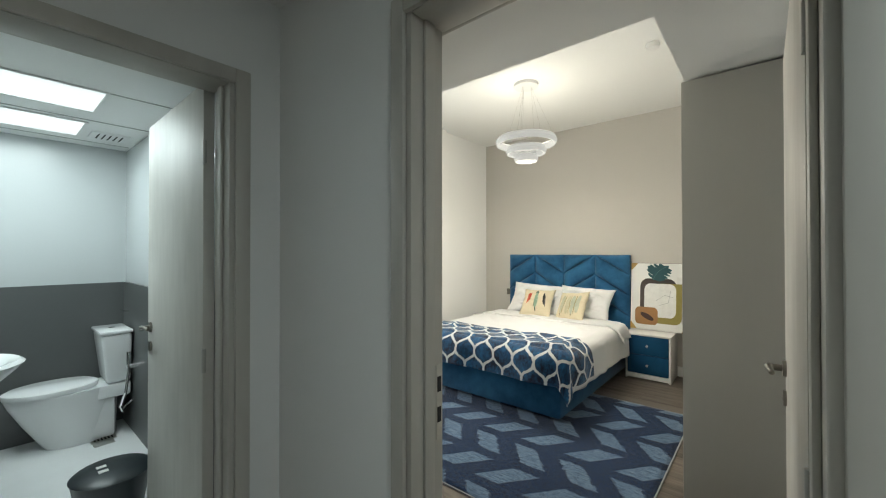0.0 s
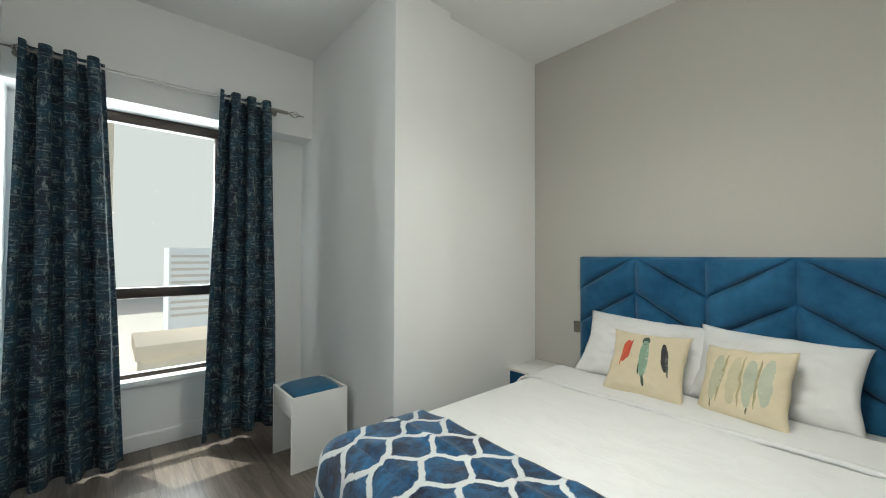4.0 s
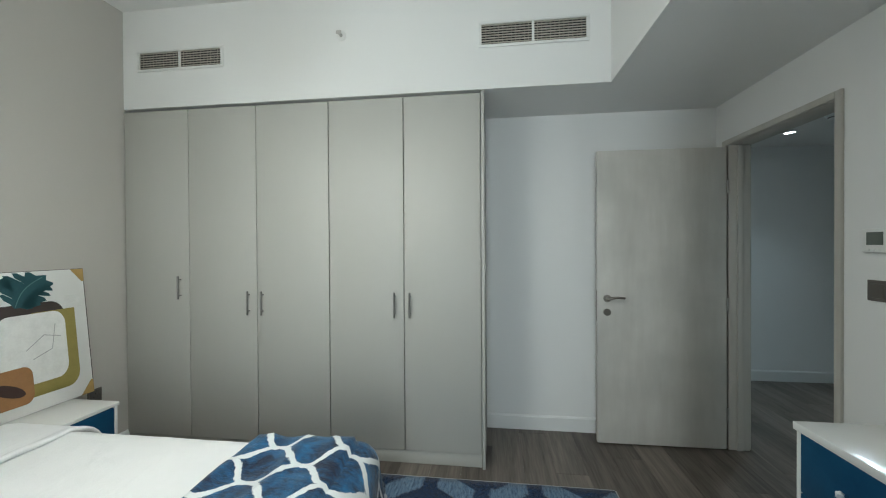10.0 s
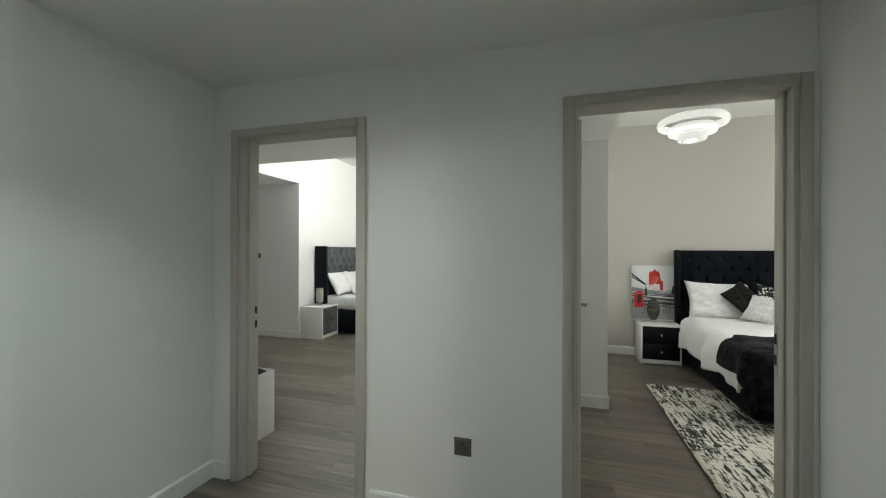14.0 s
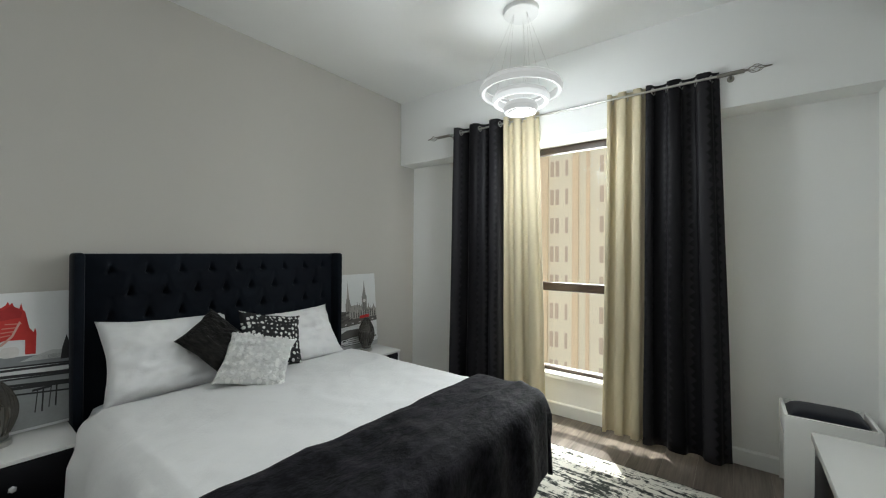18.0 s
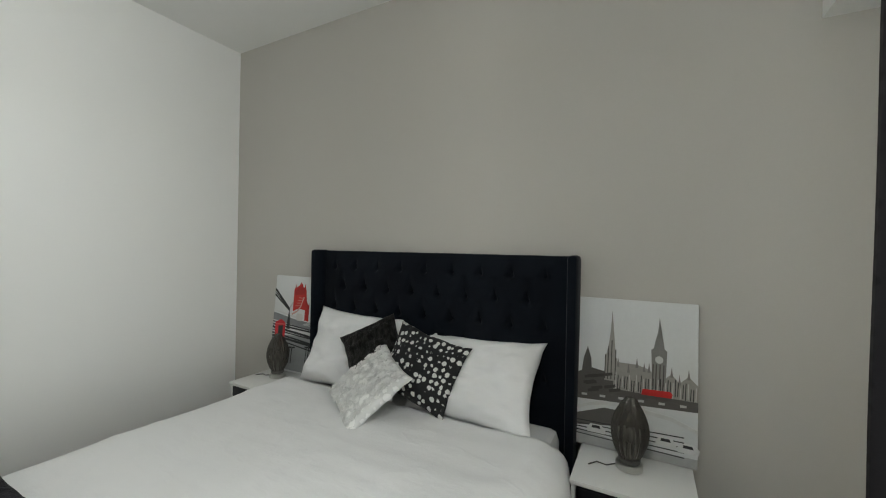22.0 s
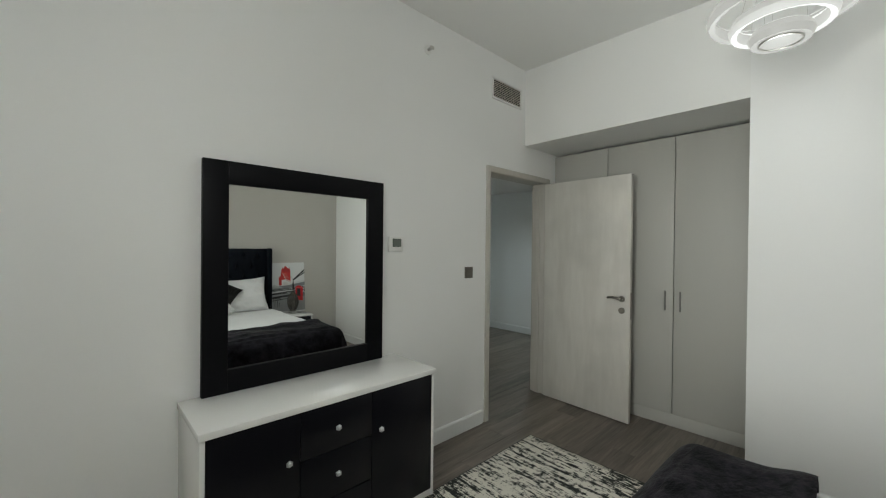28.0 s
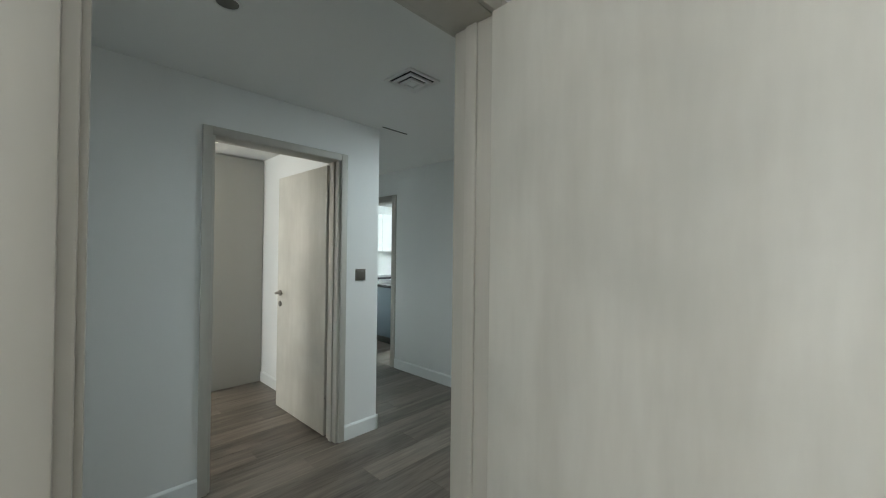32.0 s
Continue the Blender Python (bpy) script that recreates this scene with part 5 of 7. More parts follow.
def curtain_rod(label, x, y0, y1, z, brackets):
    ob = thing("curtain_rod", label, "curtain rod", at=(x, (y0 + y1) / 2, z))
    h = (y1 - y0) / 2
    bm = bmesh.new()
    cyl(bm, (0, -h + 0.17, 0), (0, h - 0.17, 0), 0.008, n=14)
    part("rod", bm, STEEL, ob)
    for s in (-1, 1):
        bm = bmesh.new()
        cyl(bm, (0, s * (h - 0.26), 0), (0, s * (h - 0.12), 0), 0.013, n=14)
        part("sleeve", bm, NICKEL, ob)
        bm = bmesh.new()
        for k in range(5):
            a0 = 2 * math.pi * k / 5
            pts = [(0.024 * math.sin(math.pi * q) * math.cos(a0 + 2.2 * q), s * (h - 0.11 + 0.09 * q), 0.024 * math.sin(math.pi * q) * math.sin(a0 + 2.2 * q)) for q in [i / 8 for i in range(9)]]
            for p, q in zip(pts, pts[1:]):
                cyl(bm, p, q, 0.0022, n=6)
        cyl(bm, (0, s * (h - 0.12), 0), (0, s * (h - 0.105), 0), 0.007, n=10)
        cyl(bm, (0, s * (h - 0.022), 0), (0, s * (h + 0.012), 0), 0.006, 0.004, n=10)
        part("cage_finial", bm, NICKEL, ob, "twisted wire cage finial")
    for y in brackets:
        bm = bmesh.new()
        yl = y - (y0 + y1) / 2
        cyl(bm, (0, yl, -0.004), (-4.67 - x, yl, -0.004), 0.006, n=10)
        cyl(bm, (-4.67 - x, yl, -0.004), (-4.662 - x, yl, -0.004), 0.02, n=16)
        torus(bm, (0, yl, 0), 0.012, 0.004, 14, 6, turn=Euler((radians(90), 0, 0)).to_matrix())
        part("bracket", bm, NICKEL, ob)
    return ob


curtain_rod("slim steel curtain rod with wire cage finials", -4.59, 1.64, 3.30, 2.54, (1.68, 3.10))
curtain_rod("slim steel curtain rod with wire cage finials", -4.58, -4.44, -1.78, 2.575, (-4.18, -1.97))


# ---- windows ----
def window(name, label, y0, y1, z0, z1, mid, top=0.06):
    ob = thing(name, label, "window", at=(-4.96, (y0 + y1) / 2, 0))
    tagged(ob, kind="structure")
    h = (y1 - y0) / 2
    for n, dims in (("frame_rail", (-0.03, 0.03, -h, h, z1 - top, z1)), ("frame_rail", (-0.03, 0.03, -h, h, z0, z0 + 0.03)), ("transom", (-0.04, 0.03, -h + 0.05, h - 0.05, mid - 0.037, mid + 0.037)), ("frame_post", (-0.03, 0.03, -h, -h + 0.05, z0 + 0.03, z1 - top)), ("frame_post", (-0.03, 0.03, h - 0.05, h, z0 + 0.03, z1 - top))):
        slab(n, BRONZE_FRAME, ob, dims, 0.004)
    for a, b in ((z0 + 0.03, mid - 0.037), (mid + 0.037, z1 - top)):
        p = slab("pane", GLASS, ob, (-0.006, 0.0, -h + 0.05, h - 0.05, a, b), 0)
        p.visible_shadow = False
    slab("window_sill", TRIM_WHITE, ob, (0.035, 0.115, -h - 0.02, h + 0.02, z0 - 0.045, z0 - 0.002), 0.008)
    return ob


window("window_1", "bronze-framed window with one cross bar", 1.70, 2.78, 0.50, LOW, 1.105, 0.075)
window("window_2", "bronze-framed window with one cross bar", -3.62, -2.42, 0.37, LOW, 1.125)


# ---- chandeliers ----
SATIN = material("satin_white_metal", (0.72, 0.72, 0.71), 0.35, 0.2, vary=0.02, bump=0)
def chandelier(at, rings, label, seed):
    """A stack of lit rings hung from a round chrome plate; origin on the ceiling."""
    ob = thing("chandelier", label, "chandelier", "ring chandeliers", at=at)
    bm = bmesh.new()
    lathe(bm, [(0.115, -0.03), (0.12, -0.026), (0.12, 0.0), (0.02, 0.0)], (0, 0, 0), 32)
    part("ceiling_plate", bm, SATIN, ob, "round chrome ceiling plate")
    for r, z, band in rings:
        bm = bmesh.new()
        prof = [(r - 0.022, z + band), (r, z + band + 0.006), (r + 0.012, z + band / 2), (r, z - 0.006), (r - 0.022, z)]
        n = 56
        rows = [[bm.verts.new((p * math.cos(2 * math.pi * i / n) * (1 + 0.006 * math.cos(28 * 2 * math.pi * i / n)), p * math.sin(2 * math.pi * i / n) * (1 + 0.006 * math.cos(28 * 2 * math.pi * i / n)), zz)) for i in range(n)] for p, zz in prof]
        for a, b in zip(rows, rows[1:] + rows[:1]):
            for i in range(n):
                bm.faces.new((a[i], a[(i + 1) % n], b[(i + 1) % n], b[i]))
        ring = part("ring", bm, RING_GLOW, ob, "lit white ring of cut acrylic")
        bm = bmesh.new()
        torus(bm, (0, 0, z + band + 0.008), r - 0.012, 0.006, 40, 6)
        part("ring_trim", bm, SATIN, ring)
        for k in range(3):
            a = 2 * math.pi * (k + 0.2 * seed) / 3
            bm = bmesh.new()
            cyl(bm, ((r - 0.012) * math.cos(a), (r - 0.012) * math.sin(a), z + band), (0.05 * math.cos(a), 0.05 * math.sin(a), -0.03), 0.0008, n=5)
            part("wire", bm, STEEL, ob)
    r, z, _ = rings[-1]
    bm = bmesh.new()
    lathe(bm, [(0.002, z + 0.004), (r - 0.02, z + 0.004), (r - 0.02, z - 0.002), (r * 0.5, z - 0.005), (0.002, z - 0.005)], (0, 0, 0), 40)
    disc = part("bottom_disc", bm, RING_GLOW, ob, "lit round diffuser")
    bm = bmesh.new()
    torus(bm, (0, 0, z - 0.006), r * 0.72, 0.0045, 40, 8)
    part("disc_trim", bm, STEEL, disc, "thin chrome ring")
    return ob


chandelier((-1.85, 3.28, CEIL), ((0.285, -0.60, 0.055), (0.185, -0.69, 0.055), (0.105, -0.765, 0.05)), "lit three-ring white chandelier hanging from the ceiling", 1)
for k, (x, y) in enumerate(((-1.67, -3.125), (-3.94, -3.105))):
    chandelier((x, y, CEIL), ((0.265, -0.565, 0.05), (0.18, -0.63, 0.05), (0.105, -0.69, 0.045)), "lit three-ring white chandelier hanging from the ceiling", 2 + k)
# added fixture around the far bedroom's fill lamp
chandelier((1.65, -4.3, CEIL), ((0.265, -0.565, 0.05), (0.18, -0.63, 0.05), (0.105, -0.69, 0.045)), "lit three-ring white chandelier added to light the far bedroom", 4)


# ---- wall and ceiling fittings ----
def on_wall(name, label, category, x, y, z, facing, group=""):
    """Local frame: x to the right as one looks at the wall, y into the wall, z up. facing: where the wall looks."""
    turn = {"-y": 0, "+x": 90, "+y": 180, "-x": -90}[facing]
    return thing(name, label, category, group, (x, y, z), turn)


def vent(x, y, z, facing, w, h, halves, label):
    ob = on_wall("air_vent", label, "air vent", x, y, z, facing, "wall air vents")
    f = 0.018
    for dims in ((-w / 2 - f, w / 2 + f, h / 2, h / 2 + f), (-w / 2 - f, w / 2 + f, -h / 2 - f, -h / 2), (-w / 2 - f, -w / 2, -h / 2, h / 2), (w / 2, w / 2 + f, -h / 2, h / 2)):
        slab("frame", WHITE_PLASTIC, ob, (dims[0], dims[1], -0.012, 0.0, dims[2], dims[3]), 0.003)
    slab("backing", DARK_GAP, ob, (-w / 2, w / 2, -0.002, 0.0, -h / 2, h / 2), 0)
    if halves > 1:
        slab("mullion", WHITE_PLASTIC, ob, (-0.008, 0.008, -0.011, -0.003, -h / 2, h / 2), 0.001)
    n = max(6, int(h / 0.015))
    for k in range(n):
        z0 = -h / 2 + (k + 0.5) * h / n
        bm = bmesh.new()
        box(bm, -w / 2, w / 2, -0.0095, -0.0035, z0 - 0.0022, z0 + 0.0022)
        part("slat", bm, VENT_SLAT, ob, smooth=False)
    for k in range(1, 12 * halves):
        u = -w / 2 + k * w / (12 * halves)
        bm = bmesh.new()
        box(bm, u - 0.0012, u + 0.0012, -0.0035, -0.0022, -h / 2, h / 2)
        part("upright_slat", bm, VENT_SLAT, ob, smooth=False)
    return ob


VENT_SLAT = material("beige_vent_slat", (0.52, 0.49, 0.42), 0.5)
vent(-0.38, 4.48, 2.717, "-x", 0.62, 0.115, 2, "white wall vent with fine slats over the wardrobe")
vent(-0.38, 2.08, 2.725, "-x", 0.63, 0.125, 2, "white wall vent with fine slats over the wardrobe")
vent(-1.235, -1.275, 2.795, "-y", 0.38, 0.15, 1, "small white wall vent with fine slats")
vent(-4.48, -1.275, 2.80, "-y", 0.37, 0.13, 1, "white wall vent with fine slats near the curtains")


def sprinkler(x, y, z, facing):
    ob = on_wall("sprinkler", "small steel sprinkler head on the wall", "sprinkler", x, y, z, facing)
    bm = bmesh.new()
    cyl(bm, (0, 0, 0), (0, -0.006, 0), 0.032, n=20)
    part("rosette", bm, WHITE_PLASTIC, ob)
    bm = bmesh.new()
    cyl(bm, (0, -0.006, 0), (0, -0.035, 0), 0.010, n=12)
    box(bm, -0.018, 0.018, -0.05, -0.046, -0.012, 0.012, 0.002)
    for s in (-1, 1):
        cyl(bm, (s * 0.009, -0.03, 0), (s * 0.012, -0.047, 0), 0.003, n=8)
    part("head", bm, STEEL, ob)


sprinkler(-0.38, 3.31, 2.79, "-x")
sprinkler(-2.155, -1.275, 2.845, "-y")


def thermostat(x, y, z, facing):
    ob = on_wall("thermostat", "white wall thermostat with a grey display", "thermostat", x, y, z, facing)
    slab("case", WHITE_PLASTIC, ob, (-0.056, 0.056, -0.022, 0, -0.05, 0.05), 0.005)
    slab("display", GREY_SCREEN, ob, (-0.030, 0.040, -0.0245, -0.0215, -0.018, 0.036), 0.001, "grey-green display")
    for k in range(3):
        slab("button", WHITE_PLASTIC, ob, (-0.03 + 0.022 * k, -0.016 + 0.022 * k, -0.024, -0.02, -0.042, -0.034), 0.001)


GREY_SCREEN = material("display_grey", (0.13, 0.15, 0.13), 0.25)
thermostat(-2.43, -1.275, 1.465, "-y")
thermostat(-0.99, 0.735, 1.42, "+y")


def switch(x, y, z, facing, label="grey metal rocker switch on the wall"):
    ob = on_wall("light_switch", label, "light switch", x, y, z, facing, "grey wall switches")
    slab("plate", GREY_METAL, ob, (-0.044, 0.044, -0.008, 0, -0.044, 0.044), 0.002)
    slab("rocker", GREY_METAL, ob, (-0.030, 0.030, -0.0125, -0.007, -0.030, 0.030), 0.0025)


def socket(x, y, z, facing):
    ob = on_wall("wall_socket", "dark grey three-pin wall socket", "wall socket", x, y, z, facing, "grey wall sockets")
    slab("plate", GREY_METAL, ob, (-0.044, 0.044, -0.008, 0, -0.044, 0.044), 0.002)
    slab("insert", GREY_PLASTIC, ob, (-0.033, 0.033, -0.0095, -0.007, -0.033, 0.033), 0.002)
    for dx, dz, w, h in ((0, 0.013, 0.004, 0.009), (-0.011, -0.008, 0.007, 0.0035), (0.011, -0.008, 0.007, 0.0035)):
        slab("pin_hole", DARK_GAP, ob, (dx - w / 2, dx + w / 2, -0.0105, -0.009, dz - h / 2, dz + h / 2), 0)
    slab("toggle", GREY_METAL, ob, (0.018, 0.028, -0.012, -0.009, 0.008, 0.026), 0.001)


GREY_METAL = material("grey_switch_metal", (0.16, 0.145, 0.125), 0.4, 0.4)
switch(-1.705, -1.275, 1.25, "-y")
switch(-0.99, 0.735, 1.21, "+y")
switch(0.235, 0.60, 1.235, "-y")
switch(-3.01, 4.93, 0.82, "-y", "grey metal switch half behind the headboard")
socket(-0.61, 4.93, 0.44, "-y")
socket(-0.06, -1.13, 0.415, "+y")
socket(4.27, -4.42, 1.30, "+y")
socket(4.15, -4.42, 1.30, "+y")


def hall_ceiling():
    ob = thing("ceiling_diffuser", "square white stepped air diffuser in the hall ceiling", "air diffuser", at=(-0.013, -0.262, HALL))
    for k, (r, z) in enumerate(((0.115, 0.0), (0.082, -0.008), (0.050, -0.016))):
        bm = bmesh.new()
        w = 0.020
        for d in ((-r, r, -r, -r + w), (-r, r, r - w, r), (-r, -r + w, -r + w, r - w), (r - w, r, -r + w, r - w)):
            box(bm, d[0], d[1], d[2], d[3], z - 0.010, z, 0.002)
        part("stepped_frame", bm, WHITE_PLASTIC, ob)
    slab("backing", DARK_GAP, ob, (-0.10, 0.10, -0.10, 0.10, -0.003, -0.001), 0)
    slab("core", WHITE_PLASTIC, ob, (-0.026, 0.026, -0.026, 0.026, -0.024, -0.016), 0.002)
    ob = thing("smoke_detector", "round white smoke detector on the hall ceiling", "smoke detector", at=(0.472, -0.25, HALL))
    bm = bmesh.new()
    lathe(bm, [(0.028, -0.045), (0.036, -0.042), (0.038, -0.03), (0.052, -0.026), (0.055, -0.004), (0.05, 0.0)], (0, 0, 0), 28)
    part("case", bm, WHITE_PLASTIC, ob)
    bm = bmesh.new()
    torus(bm, (0, 0, -0.034), 0.039, 0.003, 24, 6)
    part("dark_gap", bm, DARK_GAP, ob)
    for x, y, lens, label in ((0.98, -0.29, SPOT_GLOW, "small lit round ceiling spotlight"), (-0.97, -0.24, GREY_PLASTIC, "small unlit round ceiling spotlight")):
        ob = thing("downlight", label, "downlight", "hall spotlights", at=(x, y, HALL))
        bm = bmesh.new()
        torus(bm, (0, 0, -0.003), 0.048, 0.007, 28, 8, 0.6)
        part("rim", bm, WHITE_PLASTIC, ob)
        bm = bmesh.new()
        cyl(bm, (0, 0, -0.003), (0, 0, -0.0015), 0.042, n=28)
        part("lens", bm, lens, ob)
    ob = thing("access_slot", "narrow dark slot in the hall ceiling", "ceiling slot", at=(0.505, 0.53, HALL))
    slab("slot", DARK_GAP, ob, (-0.125, 0.125, -0.006, 0.006, -0.003, 0.0), 0)
    ob = thing("smoke_detector", "round white detector on the bedroom ceiling", "smoke detector", at=(-3.12, 3.3, CEIL))
    bm = bmesh.new()
    lathe(bm, [(0.03, -0.04), (0.045, -0.034), (0.052, -0.01), (0.05, 0.0)], (0, 0, 0), 24)
    part("case", bm, WHITE_PLASTIC, ob)
    ob = thing("smoke_detector", "round white detector on the bedroom ceiling", "smoke detector", at=(-0.72, 3.27, CEIL))
    bm = bmesh.new()
    lathe(bm, [(0.03, -0.04), (0.045, -0.034), (0.052, -0.01), (0.05, 0.0)], (0, 0, 0), 24)
    part("case", bm, WHITE_PLASTIC, ob)


hall_ceiling()


# ---- pictures that lean on the head walls ----
def picture(label, at, turn, w, h, lean, ground):
    """A stretched canvas; local x to the viewer's right, z up, its face towards -y, origin at its lower edge's middle."""
    ob = new("picture")
    ob.matrix_basis = pose(*at, 0, 0, turn) @ pose(0, 0, 0, -lean, 0, 0)
    ob.empty_display_size = 0.1
    tagged(ob, label, "picture")
    slab("canvas", ground, ob, (-w / 2, w / 2, 0.0, 0.025, 0, h), 0.003)
    ob["w"], ob["h"] = w, h
    return ob


def daub(ob, name, color, pts, layer=1):
    """A painted patch; points are shares of the picture's width and height."""
    bm = bmesh.new()
    w, h = ob["w"], ob["h"]
    y = -0.0006 * layer
    ring = [bm.verts.new(((u - 0.5) * w, y, v * h)) for u, v in pts]
    back = [bm.verts.new((p.co.x, 0.001, p.co.z)) for p in ring]
    bm.faces.new(ring)
    for i in range(len(ring)):
        bm.faces.new((ring[i - 1], ring[i], back[i], back[i - 1]))
    bmesh.ops.triangulate(bm, faces=[f for f in bm.faces if len(f.verts) > 4])
    return part(name, bm, paint(color), ob, smooth=False)


def rounded(x0, x1, y0, y1, r, skip=()):
    pts = []
    for k, (cx, cy, a) in enumerate(((x1 - r, y0 + r, -90), (x1 - r, y1 - r, 0), (x0 + r, y1 - r, 90), (x0 + r, y0 + r, 180))):
        if k in skip:
            pts.append(((x1, y0), (x1, y1), (x0, y1), (x0, y0))[k])
            continue
        pts += [(cx + r * math.cos(radians(a + 15 * i)), cy + r * math.sin(radians(a + 15 * i))) for i in range(7)]
    return pts


def streak(x0, y0, x1, y1, t):
    dx, dy = x1 - x0, y1 - y0
    l = math.hypot(dx, dy)
    nx, ny = -dy / l * t / 2, dx / l * t / 2
    return [(x0 - nx, y0 - ny), (x1 - nx, y1 - ny), (x1 + nx, y1 + ny), (x0 + nx, y0 + ny)]


WHITE_CANVAS = material("white_canvas", (0.76, 0.76, 0.74), 0.7, vary=0.03, fine=200)
GREY_CANVAS = material("washed_canvas", (0.68, 0.69, 0.69), 0.7, vary=0.09, scale=5, fine=60)


def leaf_picture():
    ob = picture("white framed print of a leaf and stone shapes with gold corners", (-0.995, 4.83, 0.507), 0, 0.60, 0.775, 5.5, WHITE_CANVAS)
    slab("edge_strip", GREY_PLASTIC, ob, (-0.303, 0.303, 0.0, 0.026, 0.775, 0.778), 0)
    slab("edge_strip", GREY_PLASTIC, ob, (0.300, 0.303, 0.0, 0.026, 0, 0.775), 0)
    gold = (0.45, 0.30, 0.10)
    for u in (0, 1):
        for v in (0, 1):
            s, t = (1 if u == 0 else -1), (1 if v == 0 else -1)
            daub(ob, "gold_corner", gold, [(u, v), (u + s * 0.12, v), (u + s * 0.02, v + t * 0.10), (u, v + t * 0.10)][:: (1 if s * t > 0 else -1)], 4)
    daub(ob, "dark_arch", (0.055, 0.04, 0.035), rounded(0.17, 0.80, 0.13, 0.77, 0.13), 1)
    daub(ob, "olive_band", (0.30, 0.25, 0.07), rounded(0.52, 0.885, 0.105, 0.70, 0.11, (1, 2)), 2)
    daub(ob, "olive_band", (0.30, 0.25, 0.07), [(0.24, 0.105), (0.70, 0.105), (0.70, 0.24), (0.24, 0.24)], 2)
    daub(ob, "pale_margin", (0.74, 0.74, 0.72), [(0.80, 0.70), (0.95, 0.70), (0.95, 0.80), (0.80, 0.80)], 2)
    daub(ob, "white_stone", (0.78, 0.78, 0.76), rounded(0.245, 0.79, 0.195, 0.695, 0.10), 3)
    for x0, y0, x1, y1 in ((0.45, 0.44, 0.60, 0.53), (0.60, 0.53, 0.74, 0.50), (0.50, 0.37, 0.66, 0.42), (0.66, 0.42, 0.70, 0.60)):
        daub(ob, "grey_vein", (0.45, 0.45, 0.45), streak(x0, y0, x1, y1, 0.006), 4)
    daub(ob, "tan_stone", (0.33, 0.17, 0.065), rounded(0.085, 0.485, 0.075, 0.335, 0.07), 4)
    daub(ob, "dark_hollow", (0.05, 0.025, 0.02), [(0.30 + 0.115 * math.cos(a) - 0.03 * math.sin(a), 0.195 + 0.052 * math.sin(a) - 0.03 * math.cos(a)) for a in [i * math.pi / 8 for i in range(16)]], 5)
    # one split leaf: lobes to both sides of a midrib that leans
    def leaf_at(along, across):
        c, q = math.cos(radians(52)), math.sin(radians(52))
        bend = 0.05 * math.sin(math.pi * along)
        return (0.40 + 0.40 * along * c - (across + bend) * q, 0.755 + 0.26 * along * q + 0.62 * (across + bend) * c)

    sides = {}
    for side in (1, -1):
        edge = []
        for k in range(6):
            base, reach = 0.04 + 0.15 * k, 0.23 * math.sin(math.pi * (0.20 + 0.125 * k)) ** 0.8
            edge += [leaf_at(base, side * 0.045), leaf_at(base + 0.02, side * reach * 0.7), leaf_at(base + 0.10, side * reach), leaf_at(base + 0.15, side * reach * 0.86), leaf_at(base + 0.135, side * 0.05)]
        sides[side] = edge
    daub(ob, "split_leaf", (0.022, 0.085, 0.10), [leaf_at(-0.03, 0.0)] + sides[-1] + [leaf_at(1.05, 0.0)] + sides[1][::-1], 5)
    for k in range(10):
        p, q = leaf_at(0.95 * k / 10, 0.0), leaf_at(0.95 * (k + 1) / 10, 0.0)
        daub(ob, "leaf_rib", (0.10, 0.20, 0.20), streak(*p, *q, 0.006), 6)
    return ob


leaf_picture()


